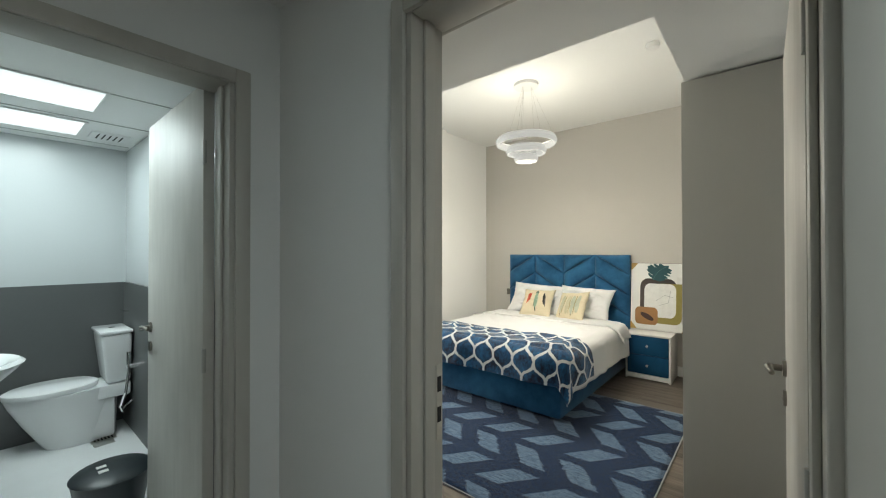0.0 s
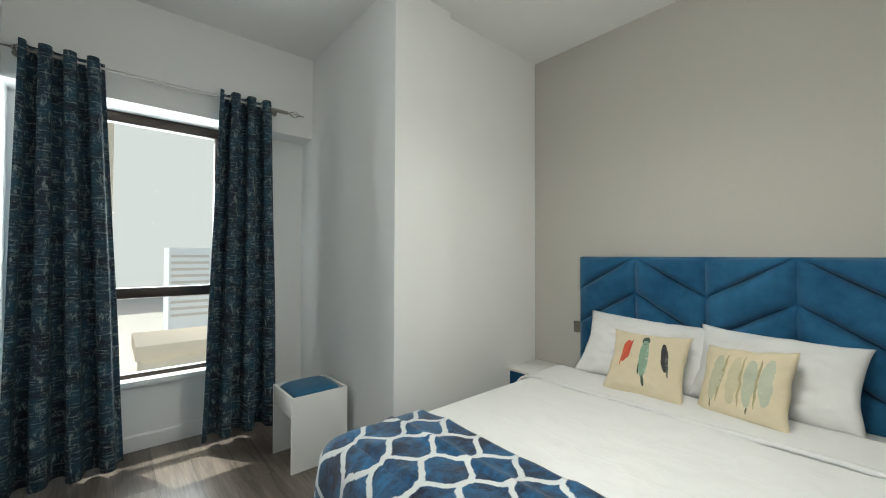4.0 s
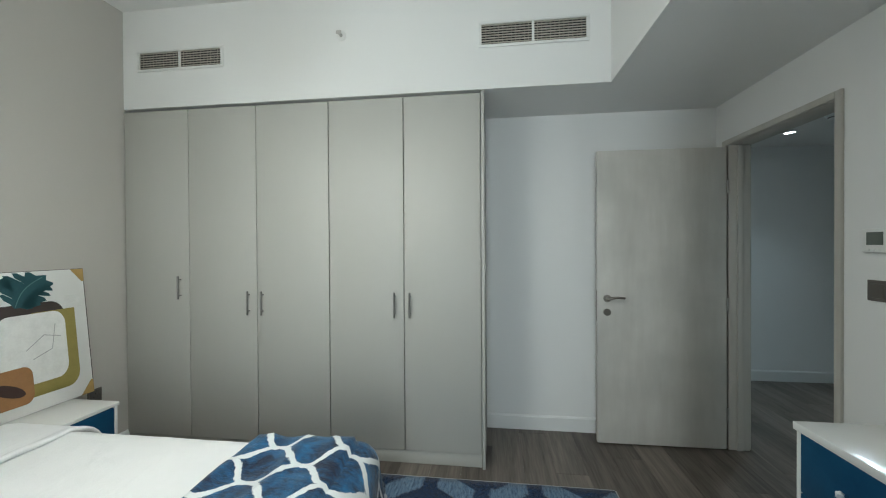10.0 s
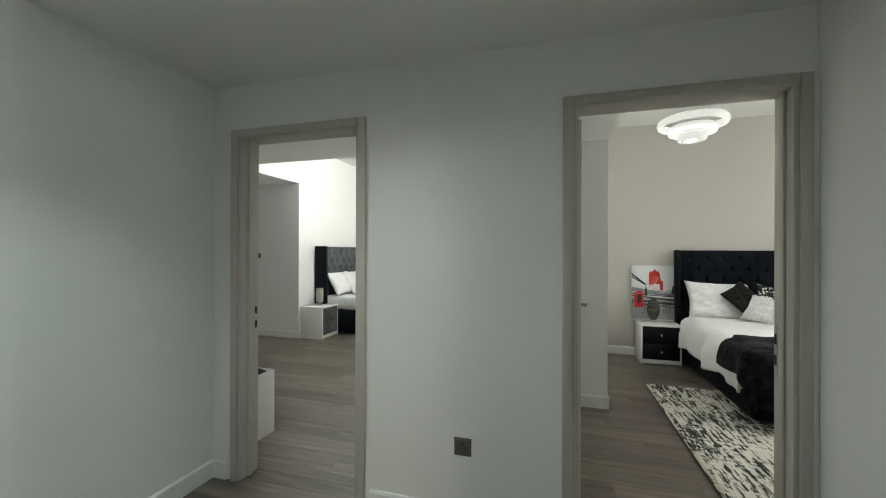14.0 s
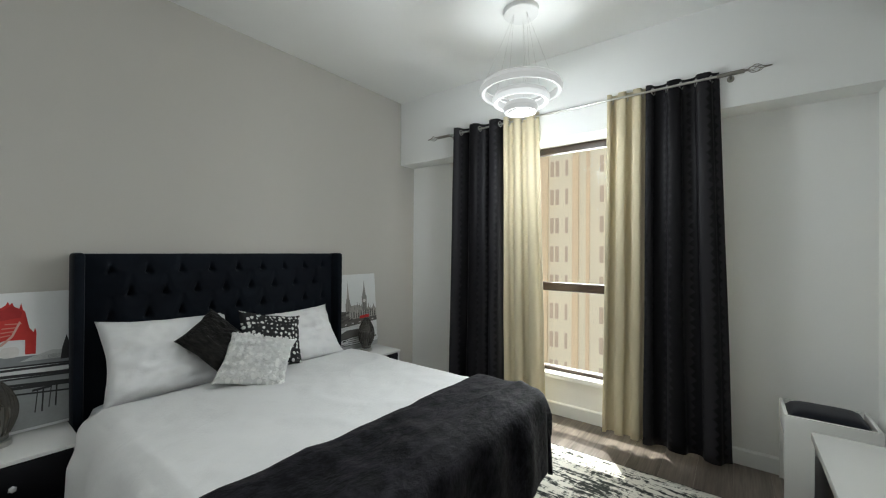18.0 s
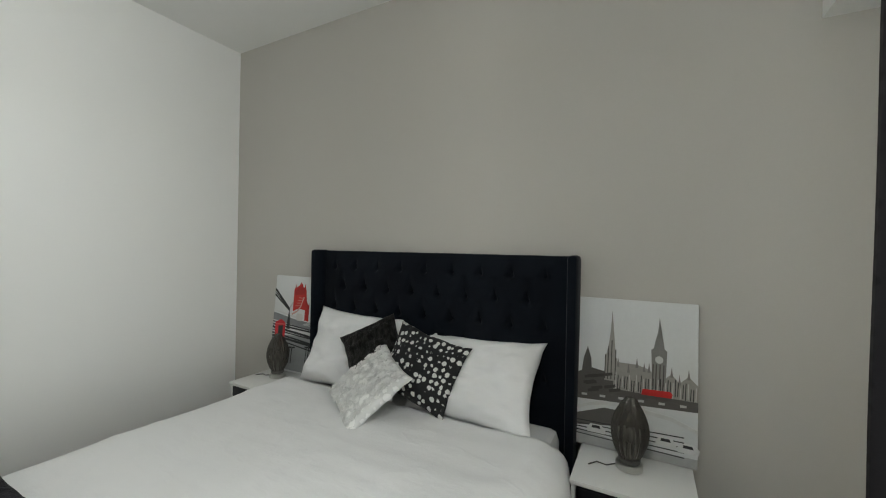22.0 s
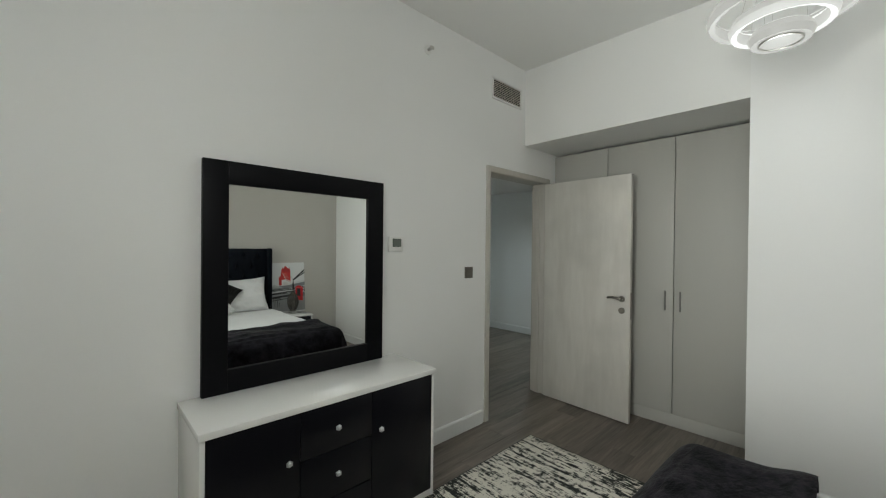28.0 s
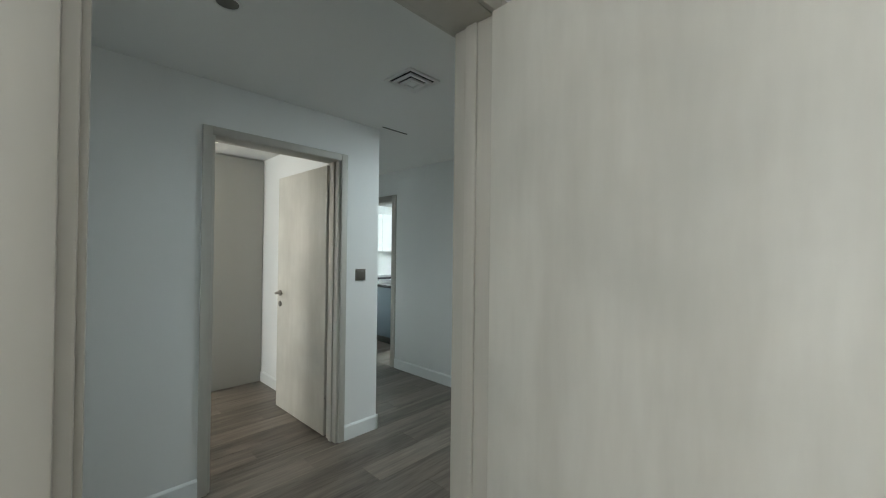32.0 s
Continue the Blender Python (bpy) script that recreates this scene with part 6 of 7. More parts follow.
def bridge_picture():
    ob = picture("grey city painting with a red bridge tower and phone box", (-1.745, -4.845, 0.493), 180, 0.51, 0.715, 4.5, GREY_CANVAS)
    red, ink, grey = (0.50, 0.03, 0.025), (0.025, 0.025, 0.027), (0.22, 0.23, 0.24)
    daub(ob, "wet_street", (0.30, 0.31, 0.31), [(0, 0.02), (1, 0.02), (1, 0.40), (0, 0.36)], 1)
    daub(ob, "bridge_deck", grey, [(0, 0.52), (1, 0.44), (1, 0.52), (0.45, 0.55), (0, 0.60)], 2)
    for k in range(7):
        daub(ob, "ink_stroke", ink, streak(0.0, 0.50 - 0.03 * k, 1.0, 0.45 - 0.035 * k + 0.02 * (k % 2), 0.012 + 0.005 * (k % 3)), 3)
    daub(ob, "pale_rail", (0.62, 0.62, 0.61), streak(0.0, 0.625, 0.52, 0.565, 0.016), 3)
    for y0, y1, t in ((0.85, 0.645, 0.024), (0.79, 0.635, 0.018), (0.82, 0.64, 0.008)):
        daub(ob, "suspension_cable", ink, streak(0.0, y0, 0.34, y1, t), 3)
    daub(ob, "far_haze", (0.50, 0.51, 0.51), [(0.62, 0.50), (1.0, 0.49), (1.0, 0.54), (0.86, 0.56), (0.72, 0.53)], 2)
    daub(ob, "red_tower", red, [(0.41, 0.63), (0.52, 0.665), (0.66, 0.655), (0.66, 0.55), (0.735, 0.545), (0.74, 0.70), (0.73, 0.735), (0.72, 0.705), (0.69, 0.74), (0.665, 0.76), (0.66, 0.86), (0.645, 0.872), (0.632, 0.925), (0.617, 0.875), (0.585, 0.90), (0.57, 0.932), (0.555, 0.915), (0.54, 0.94), (0.525, 0.915), (0.50, 0.90), (0.485, 0.872), (0.45, 0.862), (0.438, 0.915), (0.425, 0.87), (0.41, 0.855)], 4)
    daub(ob, "tower_wash", (0.36, 0.02, 0.02), [(0.43, 0.80), (0.63, 0.82), (0.64, 0.86), (0.57, 0.91), (0.50, 0.88), (0.43, 0.85)], 5)
    for k in range(4):
        daub(ob, "pale_fleck", (0.56, 0.20, 0.16), streak(0.46 + 0.02 * k, 0.69 + 0.03 * k, 0.56 + 0.025 * k, 0.70 + 0.025 * k, 0.008), 5)
    for p, q in (((0.40, 0.60), (0.50, 0.635)), ((0.50, 0.635), (0.57, 0.69)), ((0.57, 0.69), (0.625, 0.79))):
        daub(ob, "suspension_cable", (0.58, 0.36, 0.31), streak(*p, *q, 0.016), 6)
    daub(ob, "suspension_cable", (0.40, 0.38, 0.36), streak(0.34, 0.66, 0.42, 0.74, 0.007), 5)
    daub(ob, "tower_arch", (0.62, 0.60, 0.58), rounded(0.49, 0.62, 0.54, 0.615, 0.035), 5)
    daub(ob, "phone_box", (0.58, 0.02, 0.03), [(0.065, 0.215), (0.27, 0.235), (0.275, 0.49), (0.24, 0.515), (0.18, 0.53), (0.12, 0.515), (0.06, 0.49)], 5)
    daub(ob, "box_roof", (0.66, 0.10, 0.09), streak(0.055, 0.475, 0.28, 0.485, 0.014), 6)
    daub(ob, "box_panes", ink, [(0.13, 0.30), (0.23, 0.32), (0.23, 0.47), (0.13, 0.46)], 6)
    daub(ob, "dark_spire", ink, [(0.30, 0.44), (0.37, 0.44), (0.355, 0.58), (0.335, 0.63), (0.32, 0.58)], 5)
    daub(ob, "dark_spire", ink, [(0.92, 0.48), (1.0, 0.48), (1.0, 0.56), (0.965, 0.66), (0.93, 0.56)], 5)
    for k, (x, y) in enumerate(((0.30, 0.17), (0.44, 0.15), (0.78, 0.18), (0.88, 0.20))):
        daub(ob, "cafe_table", ink, streak(x - 0.07, y + 0.10, x + 0.07, y + 0.11, 0.016), 5)
        daub(ob, "cafe_table", ink, streak(x, y - 0.06, x + 0.01, y + 0.10, 0.012), 5)
        daub(ob, "cafe_table", ink, streak(x - 0.05, y - 0.06, x - 0.03, y + 0.10, 0.008), 5)
    return ob


bridge_picture()


def parliament_picture():
    ob = picture("grey city painting with clock tower, bridge and red bus", (-4.02, -4.845, 0.493), 180, 0.505, 0.715, 4.5, GREY_CANVAS)
    stone, ink, dark = (0.33, 0.315, 0.29), (0.03, 0.03, 0.03), (0.105, 0.098, 0.09)
    daub(ob, "riverbank", dark, [(0, 0.30), (1, 0.34), (1, 0.43), (0.75, 0.44), (0.45, 0.42), (0.30, 0.50), (0.12, 0.52), (0, 0.48)], 1)
    daub(ob, "palace", stone, [(0.32, 0.40), (1, 0.40), (1, 0.50), (0.93, 0.55), (0.86, 0.50), (0.80, 0.55), (0.72, 0.50), (0.62, 0.56), (0.52, 0.58), (0.45, 0.54), (0.36, 0.58), (0.32, 0.52)], 2)
    daub(ob, "spire", stone, [(0.24, 0.45), (0.36, 0.45), (0.352, 0.60), (0.335, 0.615), (0.330, 0.68), (0.318, 0.70), (0.314, 0.77), (0.306, 0.79), (0.301, 0.92), (0.296, 0.79), (0.288, 0.77), (0.284, 0.70), (0.272, 0.68), (0.266, 0.615), (0.248, 0.60)], 3)
    daub(ob, "clock_tower", (0.24, 0.235, 0.22), [(0.647, 0.44), (0.75, 0.44), (0.75, 0.66), (0.762, 0.668), (0.762, 0.69), (0.742, 0.70), (0.728, 0.755), (0.715, 0.76), (0.711, 0.80), (0.704, 0.81), (0.70, 0.90), (0.696, 0.81), (0.687, 0.80), (0.683, 0.76), (0.670, 0.755), (0.656, 0.70), (0.636, 0.69), (0.636, 0.668), (0.647, 0.66)], 3)
    daub(ob, "clock_face", (0.62, 0.62, 0.60), [(0.70 + 0.033 * math.cos(i * math.pi / 6), 0.63 + 0.024 * math.sin(i * math.pi / 6)) for i in range(12)], 4)
    daub(ob, "dark_dome", dark, [(0.03, 0.46), (0.13, 0.46), (0.12, 0.58), (0.085, 0.66), (0.05, 0.58)], 3)
    daub(ob, "bridge", dark, [(0, 0.30), (1, 0.34), (1, 0.38), (0, 0.35)], 3)
    for k in range(6):
        x = 0.04 + 0.165 * k
        daub(ob, "baluster", (0.50, 0.50, 0.49), [(x, 0.325 + 0.006 * k), (x + 0.05, 0.327 + 0.006 * k), (x + 0.05, 0.342 + 0.006 * k), (x, 0.34 + 0.006 * k)], 4)
    daub(ob, "arch", (0.62, 0.62, 0.61), [(0, 0.22), (0.10, 0.26), (0.25, 0.285), (0.42, 0.29), (0.60, 0.285), (0.80, 0.26), (1, 0.21), (1, 0.235), (0.80, 0.285), (0.42, 0.315), (0.22, 0.31), (0, 0.25)], 4)
    daub(ob, "river", dark, [(0, 0.12), (0.35, 0.16), (0.60, 0.16), (0.60, 0.26), (0.25, 0.265), (0, 0.20)], 3)
    daub(ob, "embankment", (0.40, 0.40, 0.40), [(0, 0.0), (1, 0.0), (1, 0.06), (0.4, 0.06), (0, 0.10)], 3)
    daub(ob, "red_bus", (0.52, 0.02, 0.02), [(0.56, 0.395), (0.80, 0.40), (0.81, 0.425), (0.79, 0.44), (0.57, 0.432)], 5)
    for x, y in ((0.18, 0.09), (0.76, 0.10), (0.93, 0.085)):
        daub(ob, "white_car", (0.68, 0.68, 0.67), [(x - 0.08, y), (x + 0.08, y), (x + 0.085, y + 0.03), (x + 0.04, y + 0.055), (x - 0.05, y + 0.055), (x - 0.08, y + 0.03)], 5)
        daub(ob, "car_window", ink, [(x - 0.04, y + 0.03), (x + 0.04, y + 0.03), (x + 0.03, y + 0.048), (x - 0.035, y + 0.048)], 6)
    rng = random.Random(8)
    for k in range(34):
        x, y = 0.34 + 0.0195 * k, 0.40 + 0.02 * rng.random()
        daub(ob, "window_stroke", ink if k % 3 else (0.55, 0.54, 0.51), streak(x, y, x + 0.004, y + 0.06 + 0.05 * rng.random(), 0.007), 4)
    for x0, y1 in ((0.245, 0.62), (0.27, 0.68), (0.30, 0.72), (0.335, 0.66), (0.65, 0.60), (0.675, 0.60), (0.705, 0.60), (0.735, 0.60)):
        daub(ob, "window_stroke", (0.09, 0.08, 0.075), streak(x0, 0.46, x0 + 0.003, y1, 0.009), 4)
    for x0, y0 in ((0.36, 0.58), (0.45, 0.55), (0.52, 0.59), (0.58, 0.57), (0.62, 0.57), (0.80, 0.56), (0.86, 0.52), (0.93, 0.56)):
        daub(ob, "pinnacle", (0.22, 0.21, 0.20), [(x0 - 0.012, y0 - 0.03), (x0 + 0.012, y0 - 0.03), (x0, y0 + 0.035)], 3)
    for k in range(9):
        x, y = rng.random() * 0.8, 0.36 + 0.12 * rng.random()
        daub(ob, "brush_mark", (0.06, 0.055, 0.05), streak(x * 0.4, y, x * 0.4 + 0.10, y + 0.02, 0.02), 4)
    for k in range(5):
        daub(ob, "ink_stroke", ink, streak(0.0, 0.155 - 0.022 * k, 0.9, 0.175 - 0.03 * k, 0.006), 4)
    return ob


parliament_picture()


# ---- table lamps of the second bedroom ----
def egg_lamp(x, y):
    ob = thing("table_lamp", "egg-shaped ribbed smoked glass lamp on a steel foot", "table lamp", "smoked glass lamps", at=(x, y, 0.4905))
    bm = bmesh.new()
    lathe(bm, [(0.045, 0.0), (0.055, 0.003), (0.055, 0.026), (0.05, 0.03)], (0, 0, 0), 32)
    part("foot", bm, STEEL, ob)
    bm = bmesh.new()
    lathe(bm, [(0.040, 0.03), (0.044, 0.034), (0.044, 0.05), (0.036, 0.054)], (0, 0, 0), 28)
    part("collar", bm, GREY_PLASTIC, ob)
    bm = bmesh.new()
    prof = [(0.036, 0.05)] + [(0.004 + 0.070 * math.sin(math.pi * (0.16 + 0.80 * q)) ** 0.8, 0.055 + 0.255 * q) for q in [i / 14 for i in range(15)]] + [(0.004, 0.312)]
    lathe(bm, prof, (0, 0, 0), 72, 18, 0.045)
    part("glass_shade", bm, SMOKED, ob)
    bm = bmesh.new()
    cyl(bm, (0, 0, 0.05), (0, 0, 0.12), 0.014, n=12)
    ball(bm, (0, 0, 0.15), 0.028, 1, 1, 1.2, 14)
    part("bulb", bm, WHITE_PLASTIC, ob)
    bm = bmesh.new()
    pts = [(0.05 * 1, 0.0, 0.008), (0.09, 0.03, 0.004), (0.13, 0.02, 0.004), (0.16, 0.06, 0.004)]
    for p, q in zip(pts, pts[1:]):
        cyl(bm, p, q, 0.003, n=6)
    part("cord", bm, GREY_PLASTIC, ob)


egg_lamp(-1.72, -4.735)
egg_lamp(-4.01, -4.72)


# ---- bathroom ----
def toilet():
    ob = thing("toilet", "white ceramic close-coupled toilet", "toilet", at=(-4.0, 0.585, 0.004), turn=0)
    bm = bmesh.new()

    def oval(k, w, d, z, yc):
        return [bm.verts.new((w * math.cos(2 * math.pi * i / 28), yc + d * math.sin(2 * math.pi * i / 28), z)) for i in range(28)]

    def loft(rows):
        for a, b in zip(rows, rows[1:]):
            for i in range(28):
                bm.faces.new((a[i], a[(i + 1) % 28], b[(i + 1) % 28], b[i]))
        bm.faces.new(rows[0][::-1])
        bm.faces.new(rows[-1])

    loft([oval(0, 0.125, 0.20, 0.0, -0.28), oval(1, 0.128, 0.215, 0.05, -0.295), oval(2, 0.15, 0.26, 0.2, -0.335), oval(3, 0.175, 0.295, 0.33, -0.365), oval(4, 0.182, 0.305, 0.385, -0.375), oval(5, 0.18, 0.30, 0.40, -0.375)])
    part("bowl", bm, CERAMIC, ob)
    bm = bmesh.new()
    box(bm, -0.125, 0.125, -0.26, -0.10, 0.0, 0.395, 0.03)
    box(bm, -0.15, 0.15, -0.22, -0.012, 0.30, 0.405, 0.02)
    part("rear_foot", bm, CERAMIC, ob)
    bm = bmesh.new()
    loft([oval(0, 0.184, 0.25, 0.403, -0.44), oval(1, 0.187, 0.253, 0.42, -0.44), oval(2, 0.184, 0.25, 0.435, -0.44), oval(3, 0.165, 0.225, 0.447, -0.44)])
    part("seat_lid", bm, CERAMIC, ob)
    bm = bmesh.new()
    for v in box(bm, -0.185, 0.185, -0.20, -0.012, 0.405, 0.79):
        if v.co.z < 0.6:
            v.co.x *= 0.80
            v.co.y = -0.012 + (v.co.y + 0.012) * 0.78
    bmesh.ops.bevel(bm, geom=list(bm.edges), offset=0.025, segments=3, affect="EDGES", profile=0.5)
    part("cistern", bm, CERAMIC, ob)
    slab("cistern_lid", CERAMIC, ob, (-0.195, 0.195, -0.21, -0.008, 0.788, 0.815), 0.012)
    bm = bmesh.new()
    cyl(bm, (0, -0.11, 0.81), (0, -0.11, 0.818), 0.022, n=20)
    part("flush_button", bm, CHROME, ob)


toilet()


def bidet_hose():
    ob = thing("bidet_sprayer", "chrome bidet sprayer and valve on the tiled wall", "bidet sprayer", at=(-3.74, 0.583, 0))
    bm = bmesh.new()
    cyl(bm, (0, 0, 0.55), (0, -0.05, 0.55), 0.016)
    cyl(bm, (0, -0.05, 0.50), (0, -0.05, 0.66), 0.013)
    part("spray_head", bm, CHROME, ob)
    bm = bmesh.new()
    pts = [(0, -0.05, 0.50), (0.02, -0.07, 0.36), (-0.03, -0.09, 0.25), (-0.08, -0.07, 0.20), (-0.14, -0.03, 0.22), (-0.14, 0.0, 0.24)]
    for p, q in zip(pts, pts[1:]):
        cyl(bm, p, q, 0.010, n=10)
        ball(bm, q, 0.0102, n=8)
    part("hose", bm, CHROME, ob)
    ob = thing("towel_hook", "small chrome hook above the toilet", "hook", at=(-4.05, 0.583, 0.94))
    bm = bmesh.new()
    cyl(bm, (-0.06, -0.03, 0), (0.06, -0.03, 0), 0.007)
    cyl(bm, (0.05, 0, 0), (0.05, -0.03, 0), 0.008)
    part("bar", bm, CHROME, ob)


bidet_hose()


def basin():
    ob = thing("wash_basin", "white oval ceramic wash basin on a pedestal", "wash basin", at=(-3.12, -0.40, 0.004))
    bm = bmesh.new()
    rings = []
    for w, d, z in ((0.10, 0.09, 0.62), (0.20, 0.17, 0.68), (0.30, 0.255, 0.79), (0.325, 0.28, 0.83), (0.31, 0.265, 0.845), (0.28, 0.235, 0.835), (0.20, 0.16, 0.74), (0.05, 0.04, 0.71)):
        rings.append([bm.verts.new((w * math.cos(2 * math.pi * i / 32), d * 1.35 * math.sin(2 * math.pi * i / 32), z)) for i in range(32)])
    for a, b in zip(rings, rings[1:]):
        for i in range(32):
            bm.faces.new((a[i], a[(i + 1) % 32], b[(i + 1) % 32], b[i]))
    bm.faces.new(rings[0][::-1])
    bm.faces.new(rings[-1])
    part("bowl", bm, CERAMIC, ob)
    bm = bmesh.new()
    lathe(bm, [(0.12, 0.0), (0.10, 0.05), (0.08, 0.3), (0.09, 0.62)], (0, 0, 0), 24)
    part("pedestal", bm, CERAMIC, ob)
    bm = bmesh.new()
    cyl(bm, (0, -0.25, 0.845), (0, -0.25, 0.97), 0.014)
    cyl(bm, (0, -0.25, 0.96), (0, -0.12, 0.93), 0.010)
    part("tap", bm, CHROME, ob)


basin()
bin_ob = thing("waste_bin", "dark round bathroom bin with pale marks", "waste bin", at=(-2.66, 0.27, 0.004))
bm = bmesh.new()
lathe(bm, [(0.11, 0.0), (0.125, 0.02), (0.165, 0.25), (0.172, 0.262), (0.158, 0.274), (0.06, 0.287), (0.01, 0.288)], (0, 0, 0), 32)
part("body", bm, material("dark_bin_plastic", (0.014, 0.022, 0.026), 0.35), bin_ob)
for dx in (-0.03, 0.03):
    slab("pale_mark", WHITE_PLASTIC, bin_ob, (dx - 0.018, dx + 0.012, -0.06, -0.02, 0.283, 0.289), 0.001)
drain = thing("floor_drain", "square steel floor drain", "floor drain", at=(-3.80, 0.40, 0.004))
slab("grate", STEEL, drain, (-0.06, 0.06, -0.06, 0.06, 0, 0.003), 0.001)
for k, x in enumerate((-2.96, -3.68)):
    ob = thing("ceiling_panel_light", "square lit ceiling panel in the bathroom", "ceiling light", "bathroom ceiling panels", at=(x, -0.03, 2.28))
    slab("diffuser", PANEL_GLOW, ob, (-0.21, 0.21, -0.28, 0.28, -0.006, -0.001), 0.001)
    for d in ((-0.225, -0.21, -0.295, 0.295), (0.21, 0.225, -0.295, 0.295), (-0.21, 0.21, -0.295, -0.28), (-0.21, 0.21, 0.28, 0.295)):
        slab("frame", WHITE_PLASTIC, ob, (*d, -0.009, 0.0), 0.001)
ob = thing("ceiling_grille", "small white extract grille in the bathroom ceiling", "air vent", at=(-3.78, 0.42, 2.28))
slab("plate", WHITE_PLASTIC, ob, (-0.11, 0.11, -0.11, 0.11, -0.008, 0), 0.003)
for k in range(5):
    slab("slit", DARK_GAP, ob, (-0.08, 0.08, -0.07 + 0.033 * k, -0.062 + 0.033 * k, -0.010, -0.007), 0)
for x in (-4.05, -3.40, -2.75, -2.10):
    solid("ceiling_joint", CABINET_EDGE, (x - 0.006, x + 0.006, -0.70, 0.585, 2.277, 2.2805), label="thin joint of the bathroom's tiled ceiling", category="ceiling joint")


def floor_drain(x, y):
    ob = thing("floor_drain", "small square steel drain in the bathroom floor", "floor drain", at=(x, y, 0.004))
    slab("drain_frame", STEEL, ob, (-0.075, 0.075, -0.075, 0.075, 0, 0.003), 0.001)
    for k in range(6):
        slab("grate_slot", DARK_GAP, ob, (-0.055, 0.055, -0.055 + 0.02 * k, -0.045 + 0.02 * k, 0.0025, 0.0042), 0)


floor_drain(-3.90, 0.41)


# ---- third bedroom, seen through its door ----
def bed_3():
    ob = thing("bed", "grey buttoned bed with white linen in the far bedroom", "bed", at=(3.37, -5.80, 0), turn=-90)
    slab("headboard", GREY_VELVET, ob, (-0.95, 0.95, -0.08, 0.0, 0, 1.45), 0.03)
    bm = bmesh.new()
    buttons = [(-0.8 + 0.2 * i + (0.1 if r % 2 else 0), 1.33 - 0.13 * r) for r in range(5) for i in range(9 - r % 2)]

    def place(s, t):
        x, z = -0.92 + 1.84 * s, 0.6 + 0.83 * t
        d = min(math.hypot(x - p, z - q) for p, q in buttons)
        return Vector((x, -0.085 - 0.05 * min(1.0, d / 0.09) ** 0.7, z))

    uv_grid(bm, 60, 30, place)
    smooth_part("buttoned_padding", bm, GREY_VELVET, ob)
    for p, q in buttons:
        bm = bmesh.new()
        ball(bm, (p, -0.092, q), 0.02, 1, 0.5, 1, 8)
        part("button", bm, BLACK_VELVET, ob)
    for s in (-1, 1):
        slab("wing", BLACK_VELVET, ob, (s * 0.95 - 0.03, s * 0.95 + 0.03, -0.22, 0.0, 0, 1.46), 0.015)
    slab("base", BLACK_VELVET, ob, (-0.9, 0.9, -2.1, -0.09, 0.03, 0.40), 0.02)
    slab("mattress", WHITE_LINEN, ob, (-0.9, 0.9, -2.1, -0.09, 0.40, 0.62), 0.06)


bed_3()
cushion("pillow", "white pillow on the grey bed", WHITE_LINEN, 0.66, 0.45, 0.16, (3.10, -5.25, 0.82), (58, 0, -92), 31, "pillows on the grey bed")
cushion("pillow", "white pillow on the grey bed", WHITE_LINEN, 0.66, 0.45, 0.16, (3.02, -5.60, 0.82), (56, 0, -88), 32, "pillows on the grey bed")
cushion("cushion", "dark cushion on the grey bed", BLACK_FUR, 0.40, 0.40, 0.12, (2.85, -5.62, 0.80), (56, 35, -90), 33)
kettle = thing("table_lamp", "small silver lamp on the far nightstand", "table lamp", at=(3.16, -4.66, 0.505))
bm = bmesh.new()
lathe(bm, [(0.05, 0.0), (0.055, 0.01), (0.02, 0.03), (0.055, 0.05), (0.06, 0.16), (0.055, 0.27), (0.02, 0.275)], (0, 0, 0), 24)
part("body", bm, STEEL, kettle)

# ---- kitchen, seen through its door ----
KITCHEN_GREY = material("kitchen_grey_lacquer", (0.16, 0.20, 0.23), 0.35)
COUNTER_BLACK = material("black_stone_counter", (0.02, 0.02, 0.022), 0.2)
isl = thing("kitchen_island", "grey-blue kitchen island with a black top", "kitchen island", at=(2.55, 3.05, 0))
slab("body", KITCHEN_GREY, isl, (-0.35, 0.35, -0.65, 0.65, 0.1, 0.86), 0.004)
slab("plinth", GREY_PLASTIC, isl, (-0.32, 0.32, -0.62, 0.62, 0, 0.1), 0)
slab("worktop", COUNTER_BLACK, isl, (-0.38, 0.38, -0.68, 0.68, 0.86, 0.90), 0.003)
ctr = thing("kitchen_counter", "white kitchen units with a black worktop and splashback", "kitchen counter", at=(3.4, 4.55, 0))
for k in range(4):
    slab("base_unit", GLOSS_WHITE, ctr, (-1.6 + 0.8 * k, -0.805 + 0.8 * k, -0.28, 0.30, 0.1, 0.86), 0.003)
    top_unit = slab("wall_unit", GLOSS_WHITE, ctr, (-1.6 + 0.8 * k, -0.805 + 0.8 * k, -0.04, 0.30, 1.42, 2.18), 0.003)
    bar = slab("handle", STEEL, top_unit, (-1.25 + 0.8 * k, -1.15 + 0.8 * k, -0.06, -0.04, 1.46, 1.475), 0.002)
slab("worktop", COUNTER_BLACK, ctr, (-1.62, 1.62, -0.31, 0.30, 0.86, 0.90), 0.003)
slab("splashback", GLOSS_WHITE, ctr, (-1.62, 1.62, 0.29, 0.30, 0.90, 1.42), 0)
tap = thing("kitchen_tap", "tall black kitchen tap", "tap", at=(2.75, 4.62, 0.90))
bm = bmesh.new()
cyl(bm, (0, 0, 0), (0, 0, 0.30), 0.014)
pts = [(0, -0.09 + 0.09 * math.cos(a), 0.30 + 0.09 * math.sin(a)) for a in [i * math.pi / 8 for i in range(9)]]
for p, q in zip(pts, pts[1:]):
    cyl(bm, p, q, 0.012, n=10)
